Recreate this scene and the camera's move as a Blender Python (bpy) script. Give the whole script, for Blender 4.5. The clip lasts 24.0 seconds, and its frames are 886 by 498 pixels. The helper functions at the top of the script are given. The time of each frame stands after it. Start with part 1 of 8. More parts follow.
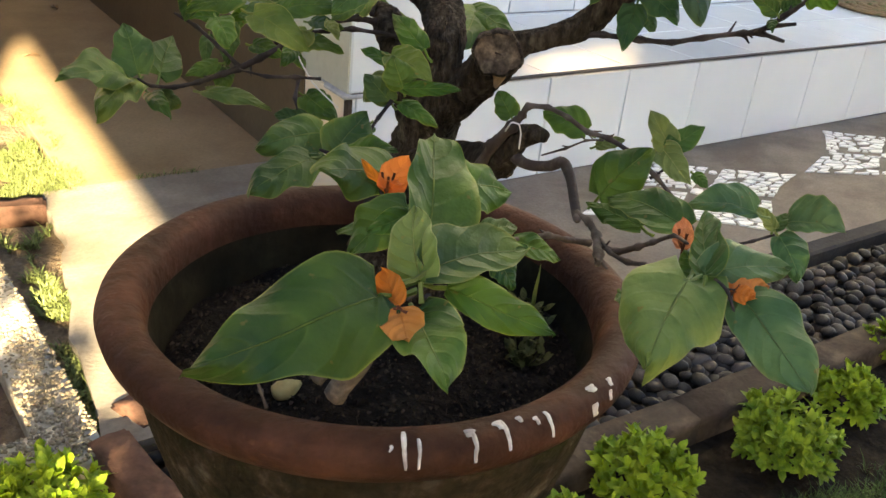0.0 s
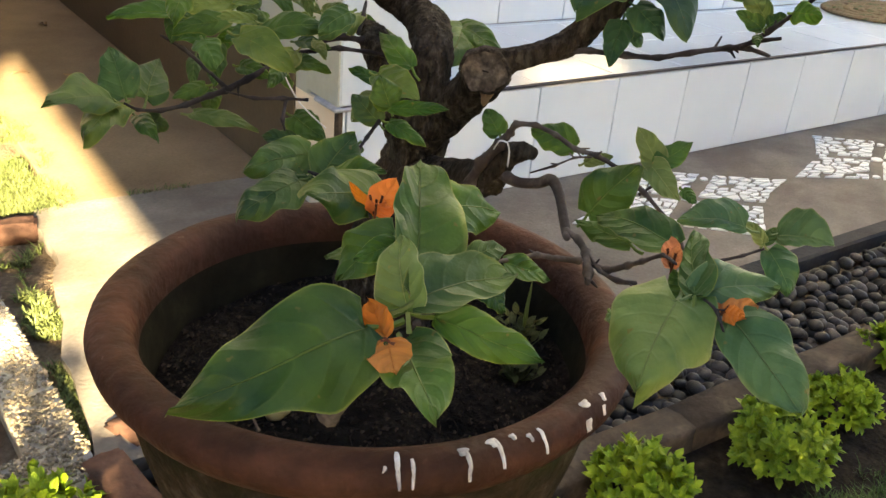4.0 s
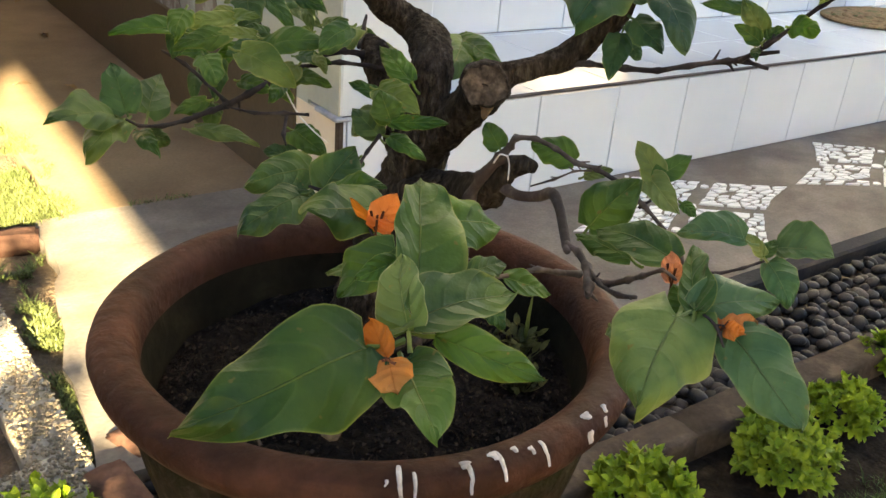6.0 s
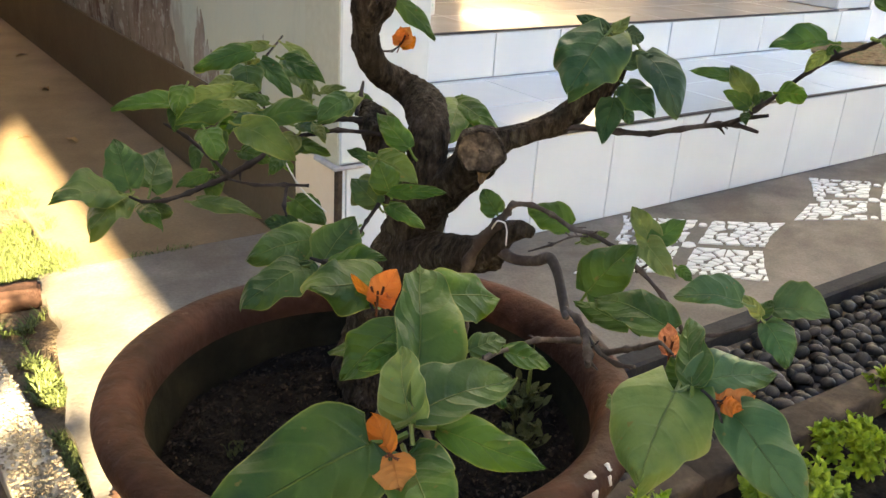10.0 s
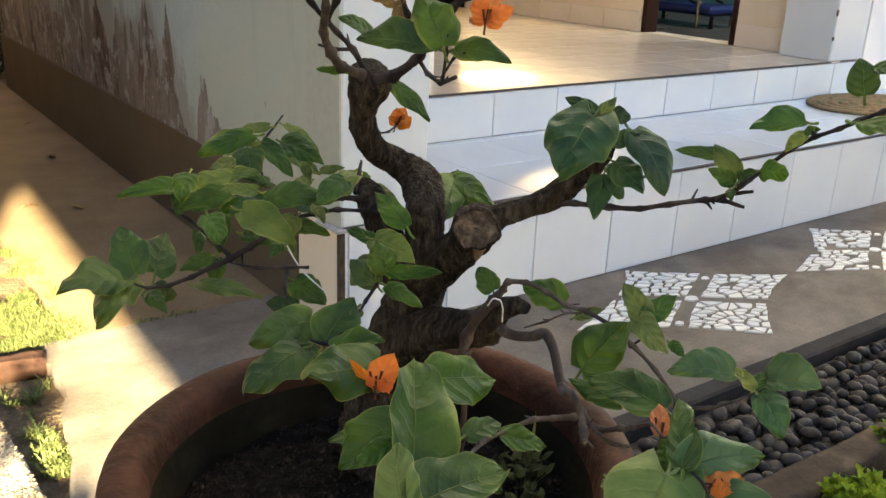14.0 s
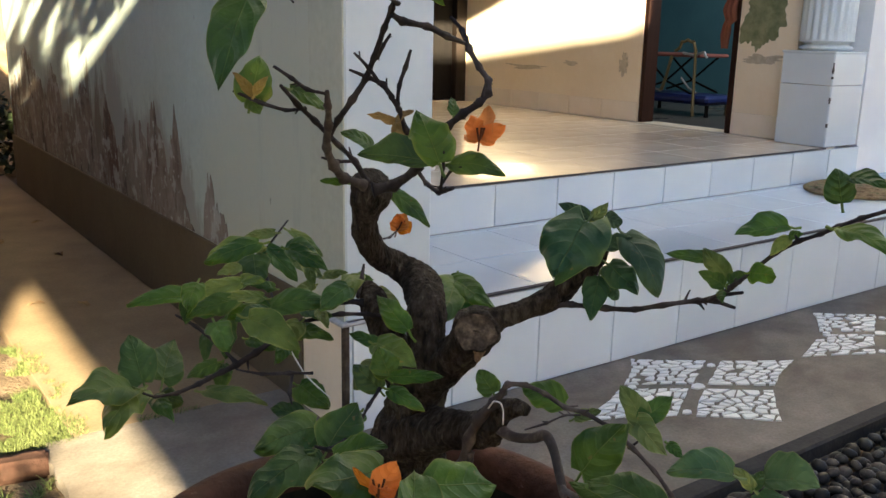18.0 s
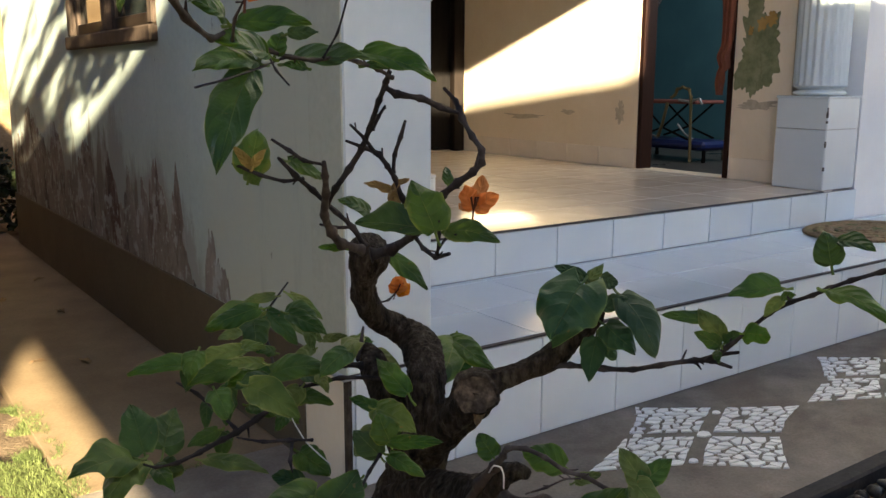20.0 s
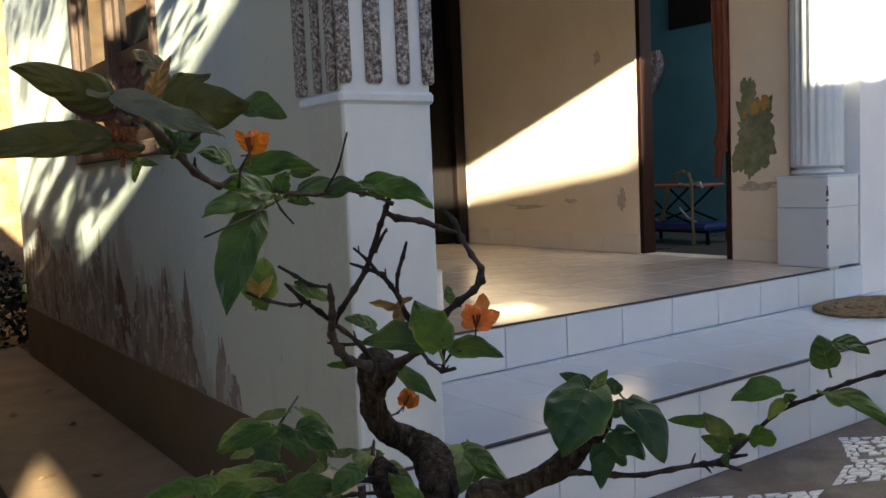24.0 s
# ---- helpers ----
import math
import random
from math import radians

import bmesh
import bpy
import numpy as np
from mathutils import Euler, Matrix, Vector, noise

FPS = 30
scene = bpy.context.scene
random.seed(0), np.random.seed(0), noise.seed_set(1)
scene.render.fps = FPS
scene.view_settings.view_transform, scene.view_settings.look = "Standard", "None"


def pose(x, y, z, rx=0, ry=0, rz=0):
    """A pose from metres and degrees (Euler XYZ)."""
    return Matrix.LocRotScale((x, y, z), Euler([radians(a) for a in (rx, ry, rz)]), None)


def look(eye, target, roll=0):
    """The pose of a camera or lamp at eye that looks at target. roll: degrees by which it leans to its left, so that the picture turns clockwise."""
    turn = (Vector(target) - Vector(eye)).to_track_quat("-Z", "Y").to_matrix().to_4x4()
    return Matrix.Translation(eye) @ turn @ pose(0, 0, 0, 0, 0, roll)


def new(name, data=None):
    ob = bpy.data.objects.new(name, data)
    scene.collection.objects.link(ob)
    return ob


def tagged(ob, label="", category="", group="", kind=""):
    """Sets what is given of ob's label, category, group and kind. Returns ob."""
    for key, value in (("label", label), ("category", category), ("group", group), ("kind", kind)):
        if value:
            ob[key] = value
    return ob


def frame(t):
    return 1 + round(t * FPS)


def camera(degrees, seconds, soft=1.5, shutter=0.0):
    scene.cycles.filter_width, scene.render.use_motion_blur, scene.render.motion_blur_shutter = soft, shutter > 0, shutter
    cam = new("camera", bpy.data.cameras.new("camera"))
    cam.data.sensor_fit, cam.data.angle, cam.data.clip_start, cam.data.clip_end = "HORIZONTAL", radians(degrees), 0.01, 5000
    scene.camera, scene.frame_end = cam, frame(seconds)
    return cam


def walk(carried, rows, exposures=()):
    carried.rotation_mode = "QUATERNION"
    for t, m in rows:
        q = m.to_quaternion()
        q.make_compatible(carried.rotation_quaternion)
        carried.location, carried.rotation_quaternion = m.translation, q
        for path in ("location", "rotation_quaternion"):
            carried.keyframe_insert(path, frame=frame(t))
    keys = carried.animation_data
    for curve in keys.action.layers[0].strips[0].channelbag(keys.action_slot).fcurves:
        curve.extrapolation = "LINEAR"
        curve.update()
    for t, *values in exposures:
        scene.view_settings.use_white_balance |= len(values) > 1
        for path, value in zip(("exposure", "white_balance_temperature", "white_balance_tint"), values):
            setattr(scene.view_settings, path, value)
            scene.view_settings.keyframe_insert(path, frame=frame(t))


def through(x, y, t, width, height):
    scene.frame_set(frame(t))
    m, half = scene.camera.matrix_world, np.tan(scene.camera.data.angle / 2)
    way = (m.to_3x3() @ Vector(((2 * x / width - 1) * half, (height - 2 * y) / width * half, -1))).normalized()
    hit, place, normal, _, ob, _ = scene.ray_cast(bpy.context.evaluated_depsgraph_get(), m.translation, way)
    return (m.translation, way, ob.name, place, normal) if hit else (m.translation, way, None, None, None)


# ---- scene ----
cam = camera(53.6, 24.0)
PATH = [
    (0, (-1.586, -1.729, 0.918), (-0.521, -0.298, 0.013), 6.2),
    (0.5, (-1.586, -1.728, 0.92), (-0.517, -0.301, 0.013), 6.2),
    (1, (-1.585, -1.729, 0.92), (-0.514, -0.302, 0.016), 6.0),
    (1.5, (-1.585, -1.729, 0.92), (-0.511, -0.302, 0.019), 5.9),
    (2, (-1.584, -1.728, 0.921), (-0.508, -0.302, 0.022), 5.8),
    (2.5, (-1.583, -1.728, 0.922), (-0.506, -0.301, 0.026), 5.6),
    (4.5, (-1.583, -1.727, 0.923), (-0.502, -0.295, 0.04), 5.4),
    (5, (-1.582, -1.727, 0.924), (-0.501, -0.293, 0.043), 5.4),
    (5.5, (-1.583, -1.727, 0.925), (-0.502, -0.29, 0.049), 5.3),
    (6, (-1.583, -1.727, 0.926), (-0.501, -0.287, 0.056), 5.1),
    (6.5, (-1.583, -1.728, 0.927), (-0.499, -0.284, 0.066), 5.0),
    (7, (-1.583, -1.727, 0.929), (-0.495, -0.28, 0.077), 4.9),
    (7.5, (-1.583, -1.727, 0.931), (-0.494, -0.277, 0.089), 4.8),
    (8, (-1.583, -1.727, 0.932), (-0.492, -0.272, 0.1), 4.5),
    (8.5, (-1.583, -1.726, 0.935), (-0.49, -0.267, 0.113), 4.2),
    (9, (-1.582, -1.726, 0.937), (-0.488, -0.262, 0.125), 4.0),
    (9.5, (-1.583, -1.726, 0.939), (-0.487, -0.257, 0.139), 3.8),
    (10, (-1.583, -1.726, 0.942), (-0.486, -0.252, 0.153), 3.7),
    (10.5, (-1.583, -1.727, 0.945), (-0.482, -0.249, 0.168), 3.5),
    (12.5, (-1.583, -1.73, 0.953), (-0.478, -0.235, 0.216), 2.9),
    (13, (-1.584, -1.731, 0.954), (-0.478, -0.228, 0.235), 2.7),
    (13.5, (-1.584, -1.731, 0.957), (-0.476, -0.219, 0.26), 2.5),
    (14, (-1.584, -1.733, 0.959), (-0.473, -0.213, 0.285), 2.3),
    (14.5, (-1.584, -1.734, 0.961), (-0.469, -0.208, 0.307), 2.2),
    (15, (-1.584, -1.736, 0.962), (-0.466, -0.204, 0.327), 2.0),
    (15.5, (-1.586, -1.738, 0.963), (-0.464, -0.201, 0.349), 1.9),
    (16, (-1.585, -1.74, 0.964), (-0.459, -0.197, 0.371), 1.8),
    (16.5, (-1.586, -1.742, 0.965), (-0.457, -0.192, 0.399), 1.6),
    (17, (-1.588, -1.745, 0.968), (-0.458, -0.186, 0.429), 1.4),
    (17.5, (-1.589, -1.745, 0.97), (-0.457, -0.176, 0.461), 1.3),
    (18, (-1.589, -1.744, 0.973), (-0.457, -0.167, 0.49), 1.2),
    (18.5, (-1.59, -1.745, 0.976), (-0.455, -0.162, 0.521), 0.9),
    (20.5, (-1.589, -1.749, 0.986), (-0.445, -0.147, 0.634), -0.1),
    (21, (-1.589, -1.749, 0.987), (-0.44, -0.145, 0.661), -0.4),
    (21.5, (-1.589, -1.751, 0.988), (-0.437, -0.144, 0.692), -0.7),
    (22, (-1.589, -1.754, 0.992), (-0.436, -0.142, 0.722), -1.0),
    (22.5, (-1.59, -1.755, 0.994), (-0.437, -0.139, 0.755), -1.5),
    (23, (-1.591, -1.757, 0.996), (-0.437, -0.137, 0.782), -1.8),
    (23.5, (-1.593, -1.761, 0.998), (-0.444, -0.135, 0.809), -2.2),
    (24, (-1.593, -1.76, 1.0), (-0.448, -0.13, 0.83), -2.5),
]
walk(cam, [(t, look(eye, target, roll)) for t, eye, target, roll in PATH],
     exposures=[(0, 4.31, 7480, 11), (7, 4.36, 7480, 11), (10, 4.45, 7420, 11), (13, 4.32, 7350, 11), (14, 4.16, 7300, 11), (15.5, 4.06, 7250, 11), (17, 4.10, 7150, 11), (18, 3.68, 6720, 11), (21, 3.25, 6700, 13), (24, 3.02, 6400, 14)])

# ---- world and light ----
SUN_WAY = Vector((0.30, 0.954, -0.325)).normalized()
world = bpy.data.worlds.new("world")
scene.world = world
world.use_nodes = True
wn = world.node_tree.nodes
sky = wn.new("ShaderNodeTexSky")
sky.sky_type = "NISHITA"
sky.sun_disc = False
sky.sun_elevation = math.asin(-SUN_WAY.z)
sky.sun_rotation = math.atan2(-SUN_WAY.x, -SUN_WAY.y)
sky.air_density, sky.dust_density = 0.5, 0.4
world.node_tree.links.new(sky.outputs[0], wn["Background"].inputs[0])
wn["Background"].inputs[1].default_value = 0.05
sun_data = bpy.data.lights.new("sun", "SUN")
sun_data.energy, sun_data.angle, sun_data.color = 5.0, radians(0.8), (1.0, 0.87, 0.60)
sun = new("sun", sun_data)
sun.matrix_world = look(Vector((0, 0, 6)), Vector((0, 0, 6)) + SUN_WAY)


# ---- materials ----
def material(name, stops, scale=8.0, rough=0.6, metal=0.0, bump=0.1, bump_scale=60.0, detail=6.0, stretch=(1, 1, 1), spec=None,
             per_object=0.0, fine=0.15, dist=0.004):
    """A procedural surface: colours over coarse noise, fine grain on top, relief, and a change from object to object."""
    m = bpy.data.materials.new(name)
    m.use_nodes = True
    nt = m.node_tree
    n, link = nt.nodes, nt.links.new
    bsdf = n["Principled BSDF"]
    co = n.new("ShaderNodeTexCoord")
    mp = n.new("ShaderNodeMapping")
    mp.inputs["Scale"].default_value = stretch
    link(co.outputs["Object"], mp.inputs[0])
    a = n.new("ShaderNodeTexNoise")
    a.inputs["Scale"].default_value, a.inputs["Detail"].default_value, a.inputs["Roughness"].default_value = scale, detail, 0.62
    link(mp.outputs[0], a.inputs["Vector"])
    ramp = n.new("ShaderNodeValToRGB")
    while len(ramp.color_ramp.elements) < len(stops):
        ramp.color_ramp.elements.new(0.5)
    for e, (p, c) in zip(ramp.color_ramp.elements, stops):
        e.position, e.color = p, (*c, 1)
    link(a.outputs["Fac"], ramp.inputs[0])
    b = n.new("ShaderNodeTexNoise")
    b.inputs["Scale"].default_value, b.inputs["Detail"].default_value = bump_scale, 8.0
    link(mp.outputs[0], b.inputs["Vector"])
    grain = n.new("ShaderNodeMixRGB")
    grain.blend_type = "OVERLAY"
    grain.inputs[0].default_value = fine
    link(ramp.outputs[0], grain.inputs[1])
    link(b.outputs["Fac"], grain.inputs[2])
    colour = grain.outputs[0]
    if per_object:
        info = n.new("ShaderNodeObjectInfo")
        span = n.new("ShaderNodeMapRange")
        span.inputs["To Min"].default_value, span.inputs["To Max"].default_value = 1 - per_object, 1 + per_object
        link(info.outputs["Random"], span.inputs[0])
        hsv = n.new("ShaderNodeHueSaturation")
        link(span.outputs[0], hsv.inputs["Value"])
        link(colour, hsv.inputs["Color"])
        colour = hsv.outputs[0]
    link(colour, bsdf.inputs["Base Color"])
    rr = n.new("ShaderNodeMapRange")
    rr.inputs["To Min"].default_value, rr.inputs["To Max"].default_value = max(rough - 0.12, 0.02), min(rough + 0.12, 1)
    link(a.outputs["Fac"], rr.inputs[0])
    link(rr.outputs[0], bsdf.inputs["Roughness"])
    bsdf.inputs["Metallic"].default_value = metal
    bsdf.inputs["Specular IOR Level"].default_value = (0.5 if rough < 0.5 else 0.15) if spec is None else spec
    if bump:
        bp = n.new("ShaderNodeBump")
        bp.inputs["Strength"].default_value, bp.inputs["Distance"].default_value = bump, dist
        link(b.outputs["Fac"], bp.inputs["Height"])
        link(bp.outputs[0], bsdf.inputs["Normal"])
    return m


def extra(m, stops, scale, stretch=(1, 1, 1), lo=0.5, hi=0.6, axis=None, start=0.0, end=1.0, colour=(0.1, 0.06, 0.04), coords="Object", strength=1.0, fade_y=None):
    """Stains or tints of one colour over the base, with a ragged noise outline; axis: they fade out along it from start
    to end.
    """
    nt = m.node_tree
    n, link = nt.nodes, nt.links.new
    bsdf = n["Principled BSDF"]
    old = bsdf.inputs["Base Color"].links[0].from_socket
    co = n.new("ShaderNodeTexCoord")
    mp = n.new("ShaderNodeMapping")
    mp.inputs["Scale"].default_value = stretch
    link(co.outputs[coords], mp.inputs[0])
    a = n.new("ShaderNodeTexNoise")
    a.inputs["Scale"].default_value, a.inputs["Detail"].default_value, a.inputs["Roughness"].default_value = scale, 8.0, 0.65
    link(mp.outputs[0], a.inputs["Vector"])
    value = a.outputs["Fac"]
    if axis is not None:
        sep = n.new("ShaderNodeSeparateXYZ")
        link(co.outputs[coords], sep.inputs[0])
        ax = n.new("ShaderNodeMapRange")
        ax.inputs["From Min"].default_value, ax.inputs["From Max"].default_value = start, end
        ax.inputs["To Min"].default_value, ax.inputs["To Max"].default_value = 0.28, -0.28
        link(sep.outputs[axis], ax.inputs[0])
        add = n.new("ShaderNodeMath")
        link(value, add.inputs[0])
        link(ax.outputs[0], add.inputs[1])
        value = add.outputs[0]
    if fade_y:
        sp = n.new("ShaderNodeSeparateXYZ")
        link(co.outputs[coords], sp.inputs[0])
        ay = n.new("ShaderNodeMapRange")
        ay.inputs["From Min"].default_value, ay.inputs["From Max"].default_value = fade_y
        ay.inputs["To Min"].default_value, ay.inputs["To Max"].default_value = -0.5, 0.0
        link(sp.outputs[1], ay.inputs[0])
        add2 = n.new("ShaderNodeMath")
        link(value, add2.inputs[0])
        link(ay.outputs[0], add2.inputs[1])
        value = add2.outputs[0]
    mask = n.new("ShaderNodeMapRange")
    mask.inputs["From Min"].default_value, mask.inputs["From Max"].default_value = lo, hi
    mask.inputs["To Max"].default_value = strength
    link(value, mask.inputs[0])
    mix = n.new("ShaderNodeMixRGB")
    link(mask.outputs[0], mix.inputs[0])
    link(old, mix.inputs[1])
    mix.inputs[2].default_value = (*colour, 1)
    link(mix.outputs[0], bsdf.inputs["Base Color"])
    return m


tile_white = material("glazed white tile", [(0.3, (0.595, 0.66, 0.70)), (0.7, (0.65, 0.71, 0.745))], 3, 0.16, bump=0.03, bump_scale=9, per_object=0.025, fine=0.03)
floor_tile = material("polished floor tile", [(0.3, (0.74, 0.65, 0.53)), (0.7, (0.80, 0.71, 0.60))], 5, 0.20, spec=0.6, bump=0.02, bump_scale=14, per_object=0.012, fine=0.05)
grout = material("tile grout", [(0.3, (0.30, 0.30, 0.31)), (0.7, (0.45, 0.45, 0.45))], 30, 0.9)
nosing_dark = material("dark nosing strip", [(0.3, (0.05, 0.045, 0.045)), (0.7, (0.09, 0.08, 0.075))], 30, 0.6)
concrete = material("trodden grey concrete", [(0.3, (0.12, 0.102, 0.08)), (0.5, (0.18, 0.155, 0.125)), (0.72, (0.25, 0.215, 0.175))], 4.5, 0.85, bump=0.35, bump_scale=120, fine=0.3)
extra(concrete, None, 1.9, (1, 1.6, 1), 0.50, 0.64, None, 0, 1, (0.10, 0.076, 0.055), strength=0.6)
slab_brown = material("dusty brown concrete slab", [(0.3, (0.155, 0.106, 0.060)), (0.6, (0.232, 0.167, 0.098)), (0.8, (0.285, 0.212, 0.132))], 2.6, 0.88, bump=0.3, bump_scale=110, fine=0.25)
wall_paint = material("weathered pale wall paint", [(0.3, (0.335, 0.40, 0.37)), (0.7, (0.415, 0.485, 0.445))], 2.5, 0.75, bump=0.12, bump_scale=45, fine=0.1)
extra(wall_paint, None, 1.3, (1, 1, 1), 0.52, 0.68, None, 0, 1, (0.37, 0.40, 0.34), strength=0.4)
# warm bounce light towards the corner, put into the wall colour
extra(wall_paint, None, 0.9, (1, 1, 1), 0.42, 0.64, 1, 0.2, 1.5, (0.43, 0.445, 0.36), strength=0.85)
extra(wall_paint, None, 14, (1, 1, 0.6), 0.665, 0.70, None, 0, 1, (0.17, 0.175, 0.16), strength=0.65)
extra(wall_paint, None, 4, (2.6, 2.6, 0.35), 0.58, 0.72, None, 0, 1, (0.27, 0.29, 0.26), strength=0.45)
extra(wall_paint, None, 1.9, (1.6, 1.6, 0.7), 0.47, 0.56, 2, 0.25, 1.05, (0.20, 0.185, 0.155), strength=0.6, fade_y=(0.6, 1.1))
extra(wall_paint, None, 3.3, (2.2, 2.2, 0.45), 0.56, 0.63, 2, 0.25, 1.15, (0.105, 0.066, 0.043), strength=0.7, fade_y=(0.8, 1.3))
stain_brown = material("damp brown bare plaster", [(0.3, (0.145, 0.121, 0.098)), (0.55, (0.215, 0.187, 0.158)), (0.75, (0.28, 0.255, 0.222))], 5, 0.85, bump=0.4, bump_scale=60, stretch=(1, 1, 0.6), fine=0.3)
extra(stain_brown, None, 2.0, (1.6, 1.6, 0.4), 0.53, 0.61, None, 0, 1, (0.075, 0.034, 0.018), strength=0.8)
extra(stain_brown, None, 9, (1.3, 1.3, 0.5), 0.54, 0.62, None, 0, 1, (0.050, 0.037, 0.030), strength=0.7)
extra(stain_brown, None, 12, (1.1, 1.1, 0.8), 0.545, 0.59, None, 0, 1, (0.34, 0.36, 0.33), strength=0.7)
extra(stain_brown, None, 34, (1.0, 1.0, 0.8), 0.60, 0.65, None, 0, 1, (0.40, 0.41, 0.38), strength=0.75)
# corner colour includes the same warm bounce from the slab
corner_bounce_paint = material("pale corner paint with warm bounce", [(0.3, (0.385, 0.40, 0.325)), (0.7, (0.45, 0.465, 0.38))], 3, 0.8, bump=0.12, bump_scale=45, fine=0.12)
wall_cream = material("cream wall paint", [(0.3, (0.72, 0.61, 0.46)), (0.7, (0.80, 0.70, 0.55))], 2.2, 0.8, bump=0.08, bump_scale=50, fine=0.08)
wall_white = material("white painted wall", [(0.3, (0.72, 0.73, 0.74)), (0.7, (0.80, 0.81, 0.81))], 2.2, 0.7, bump=0.08, bump_scale=50, fine=0.06)
pillar_paint = material("white pillar paint", [(0.3, (0.555, 0.625, 0.65)), (0.7, (0.635, 0.69, 0.705))], 4, 0.6, bump=0.08, bump_scale=40, fine=0.08)
band_brown = material("brown painted plinth", [(0.3, (0.078, 0.060, 0.037)), (0.7, (0.117, 0.092, 0.059))], 3, 0.8, bump=0.15, bump_scale=60)
roughcast = material("grey pebble dash", [(0.38, (0.07, 0.064, 0.058)), (0.5, (0.23, 0.21, 0.19)), (0.62, (0.47, 0.44, 0.40))], 120, 0.9, bump=1.0, bump_scale=130, fine=0.3, dist=0.01)
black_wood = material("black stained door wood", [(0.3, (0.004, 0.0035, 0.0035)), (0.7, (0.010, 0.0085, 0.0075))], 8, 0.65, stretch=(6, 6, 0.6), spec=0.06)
frame_wood = material("dark brown frame wood", [(0.3, (0.007, 0.005, 0.004)), (0.7, (0.018, 0.012, 0.009))], 8, 0.55, stretch=(6, 6, 0.6))
teal_wall = material("teal interior wall", [(0.3, (0.048, 0.125, 0.155)), (0.7, (0.062, 0.155, 0.185))], 3, 0.7, fine=0.05)
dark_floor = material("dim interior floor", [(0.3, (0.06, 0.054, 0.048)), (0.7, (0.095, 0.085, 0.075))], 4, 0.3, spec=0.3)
soil = material("dark potting soil", [(0.3, (0.006, 0.0045, 0.0035)), (0.6, (0.016, 0.012, 0.009)), (0.8, (0.035, 0.026, 0.02))], 40, 0.95, bump=1.0, bump_scale=120, fine=0.6, dist=0.012, spec=0.04)
earth = material("brown garden soil", [(0.3, (0.085, 0.060, 0.038)), (0.7, (0.20, 0.145, 0.092))], 18, 0.95, bump=1.0, bump_scale=90, fine=0.4, dist=0.01)
terracotta = material("weathered terracotta", [(0.3, (0.017, 0.0066, 0.0036)), (0.5, (0.041, 0.0160, 0.0082)), (0.72, (0.090, 0.036, 0.020))], 14, 0.66, bump=0.6, bump_scale=75, fine=0.5, spec=0.12, dist=0.005)
extra(terracotta, None, 9, (1, 1, 1), 0.52, 0.68, None, 0, 1, (0.035, 0.016, 0.011), strength=0.65)
extra(terracotta, None, 55, (1, 1, 1), 0.66, 0.72, None, 0, 1, (0.25, 0.17, 0.13), strength=0.5)
pot_side = material("mossy damp terracotta", [(0.3, (0.012, 0.010, 0.005)), (0.5, (0.026, 0.020, 0.011)), (0.7, (0.055, 0.036, 0.022))], 26, 0.9, bump=0.8, bump_scale=120, fine=0.7, dist=0.006, spec=0.05)
extra(pot_side, None, 26, (1, 1, 1), 0.55, 0.66, None, 0, 1, (0.14, 0.13, 0.10), strength=0.35)
extra(pot_side, None, 12, (1, 1, 1), 0.55, 0.7, None, 0, 1, (0.020, 0.026, 0.006), strength=0.7)
pot_inner = material("dark brown pot lining", [(0.3, (0.009, 0.008, 0.005)), (0.55, (0.018, 0.016, 0.010)), (0.75, (0.032, 0.03, 0.018))], 20, 0.95, spec=0.04, bump=0.3, bump_scale=80)
paint_drop = material("dried white paint", [(0.35, (0.34, 0.30, 0.26)), (0.6, (0.66, 0.63, 0.59))], 60, 0.7)
bark = material("rough grey brown bark", [(0.34, (0.014, 0.010, 0.007)), (0.47, (0.036, 0.027, 0.019)), (0.60, (0.062, 0.049, 0.036)), (0.76, (0.14, 0.12, 0.096))], 190, 0.9, bump=1.0, bump_scale=480, stretch=(1, 1, 0.34), fine=0.8, dist=0.006, spec=0.08)
extra(bark, None, 30, (1, 1, 0.6), 0.50, 0.62, None, 0, 1, (0.026, 0.019, 0.011), strength=0.7)
extra(bark, None, 48, (1, 1, 0.8), 0.58, 0.66, None, 0, 1, (0.105, 0.090, 0.062), strength=0.55)
extra(bark, None, 70, (1, 1, 0.7), 0.62, 0.70, None, 0, 1, (0.19, 0.175, 0.15), strength=0.55)
twig_bark = material("dark twig bark", [(0.3, (0.012, 0.009, 0.009)), (0.5, (0.026, 0.020, 0.019)), (0.7, (0.075, 0.06, 0.055))], 60, 0.8, bump=0.5, bump_scale=150, fine=0.3, dist=0.002)
grey_twig = material("pale grey twig bark", [(0.3, (0.026, 0.019, 0.015)), (0.5, (0.055, 0.041, 0.033)), (0.72, (0.13, 0.105, 0.088))], 60, 0.8, bump=0.5, bump_scale=150, fine=0.3, dist=0.002)
root_bark = material("pale bare root bark", [(0.3, (0.04, 0.03, 0.021)), (0.5, (0.08, 0.064, 0.048)), (0.72, (0.15, 0.125, 0.096))], 90, 0.85, bump=0.6, bump_scale=260, fine=0.4, dist=0.003)
wire_mat = material("pale plastic wire", [(0.3, (0.55, 0.53, 0.5)), (0.7, (0.7, 0.68, 0.64))], 40, 0.4, bump=0)
cut_wood = material("weathered sawn wood", [(0.35, (0.035, 0.026, 0.018)), (0.5, (0.075, 0.056, 0.040)), (0.68, (0.14, 0.11, 0.08))], 160, 0.85, bump=0.5, bump_scale=160, fine=0.4)
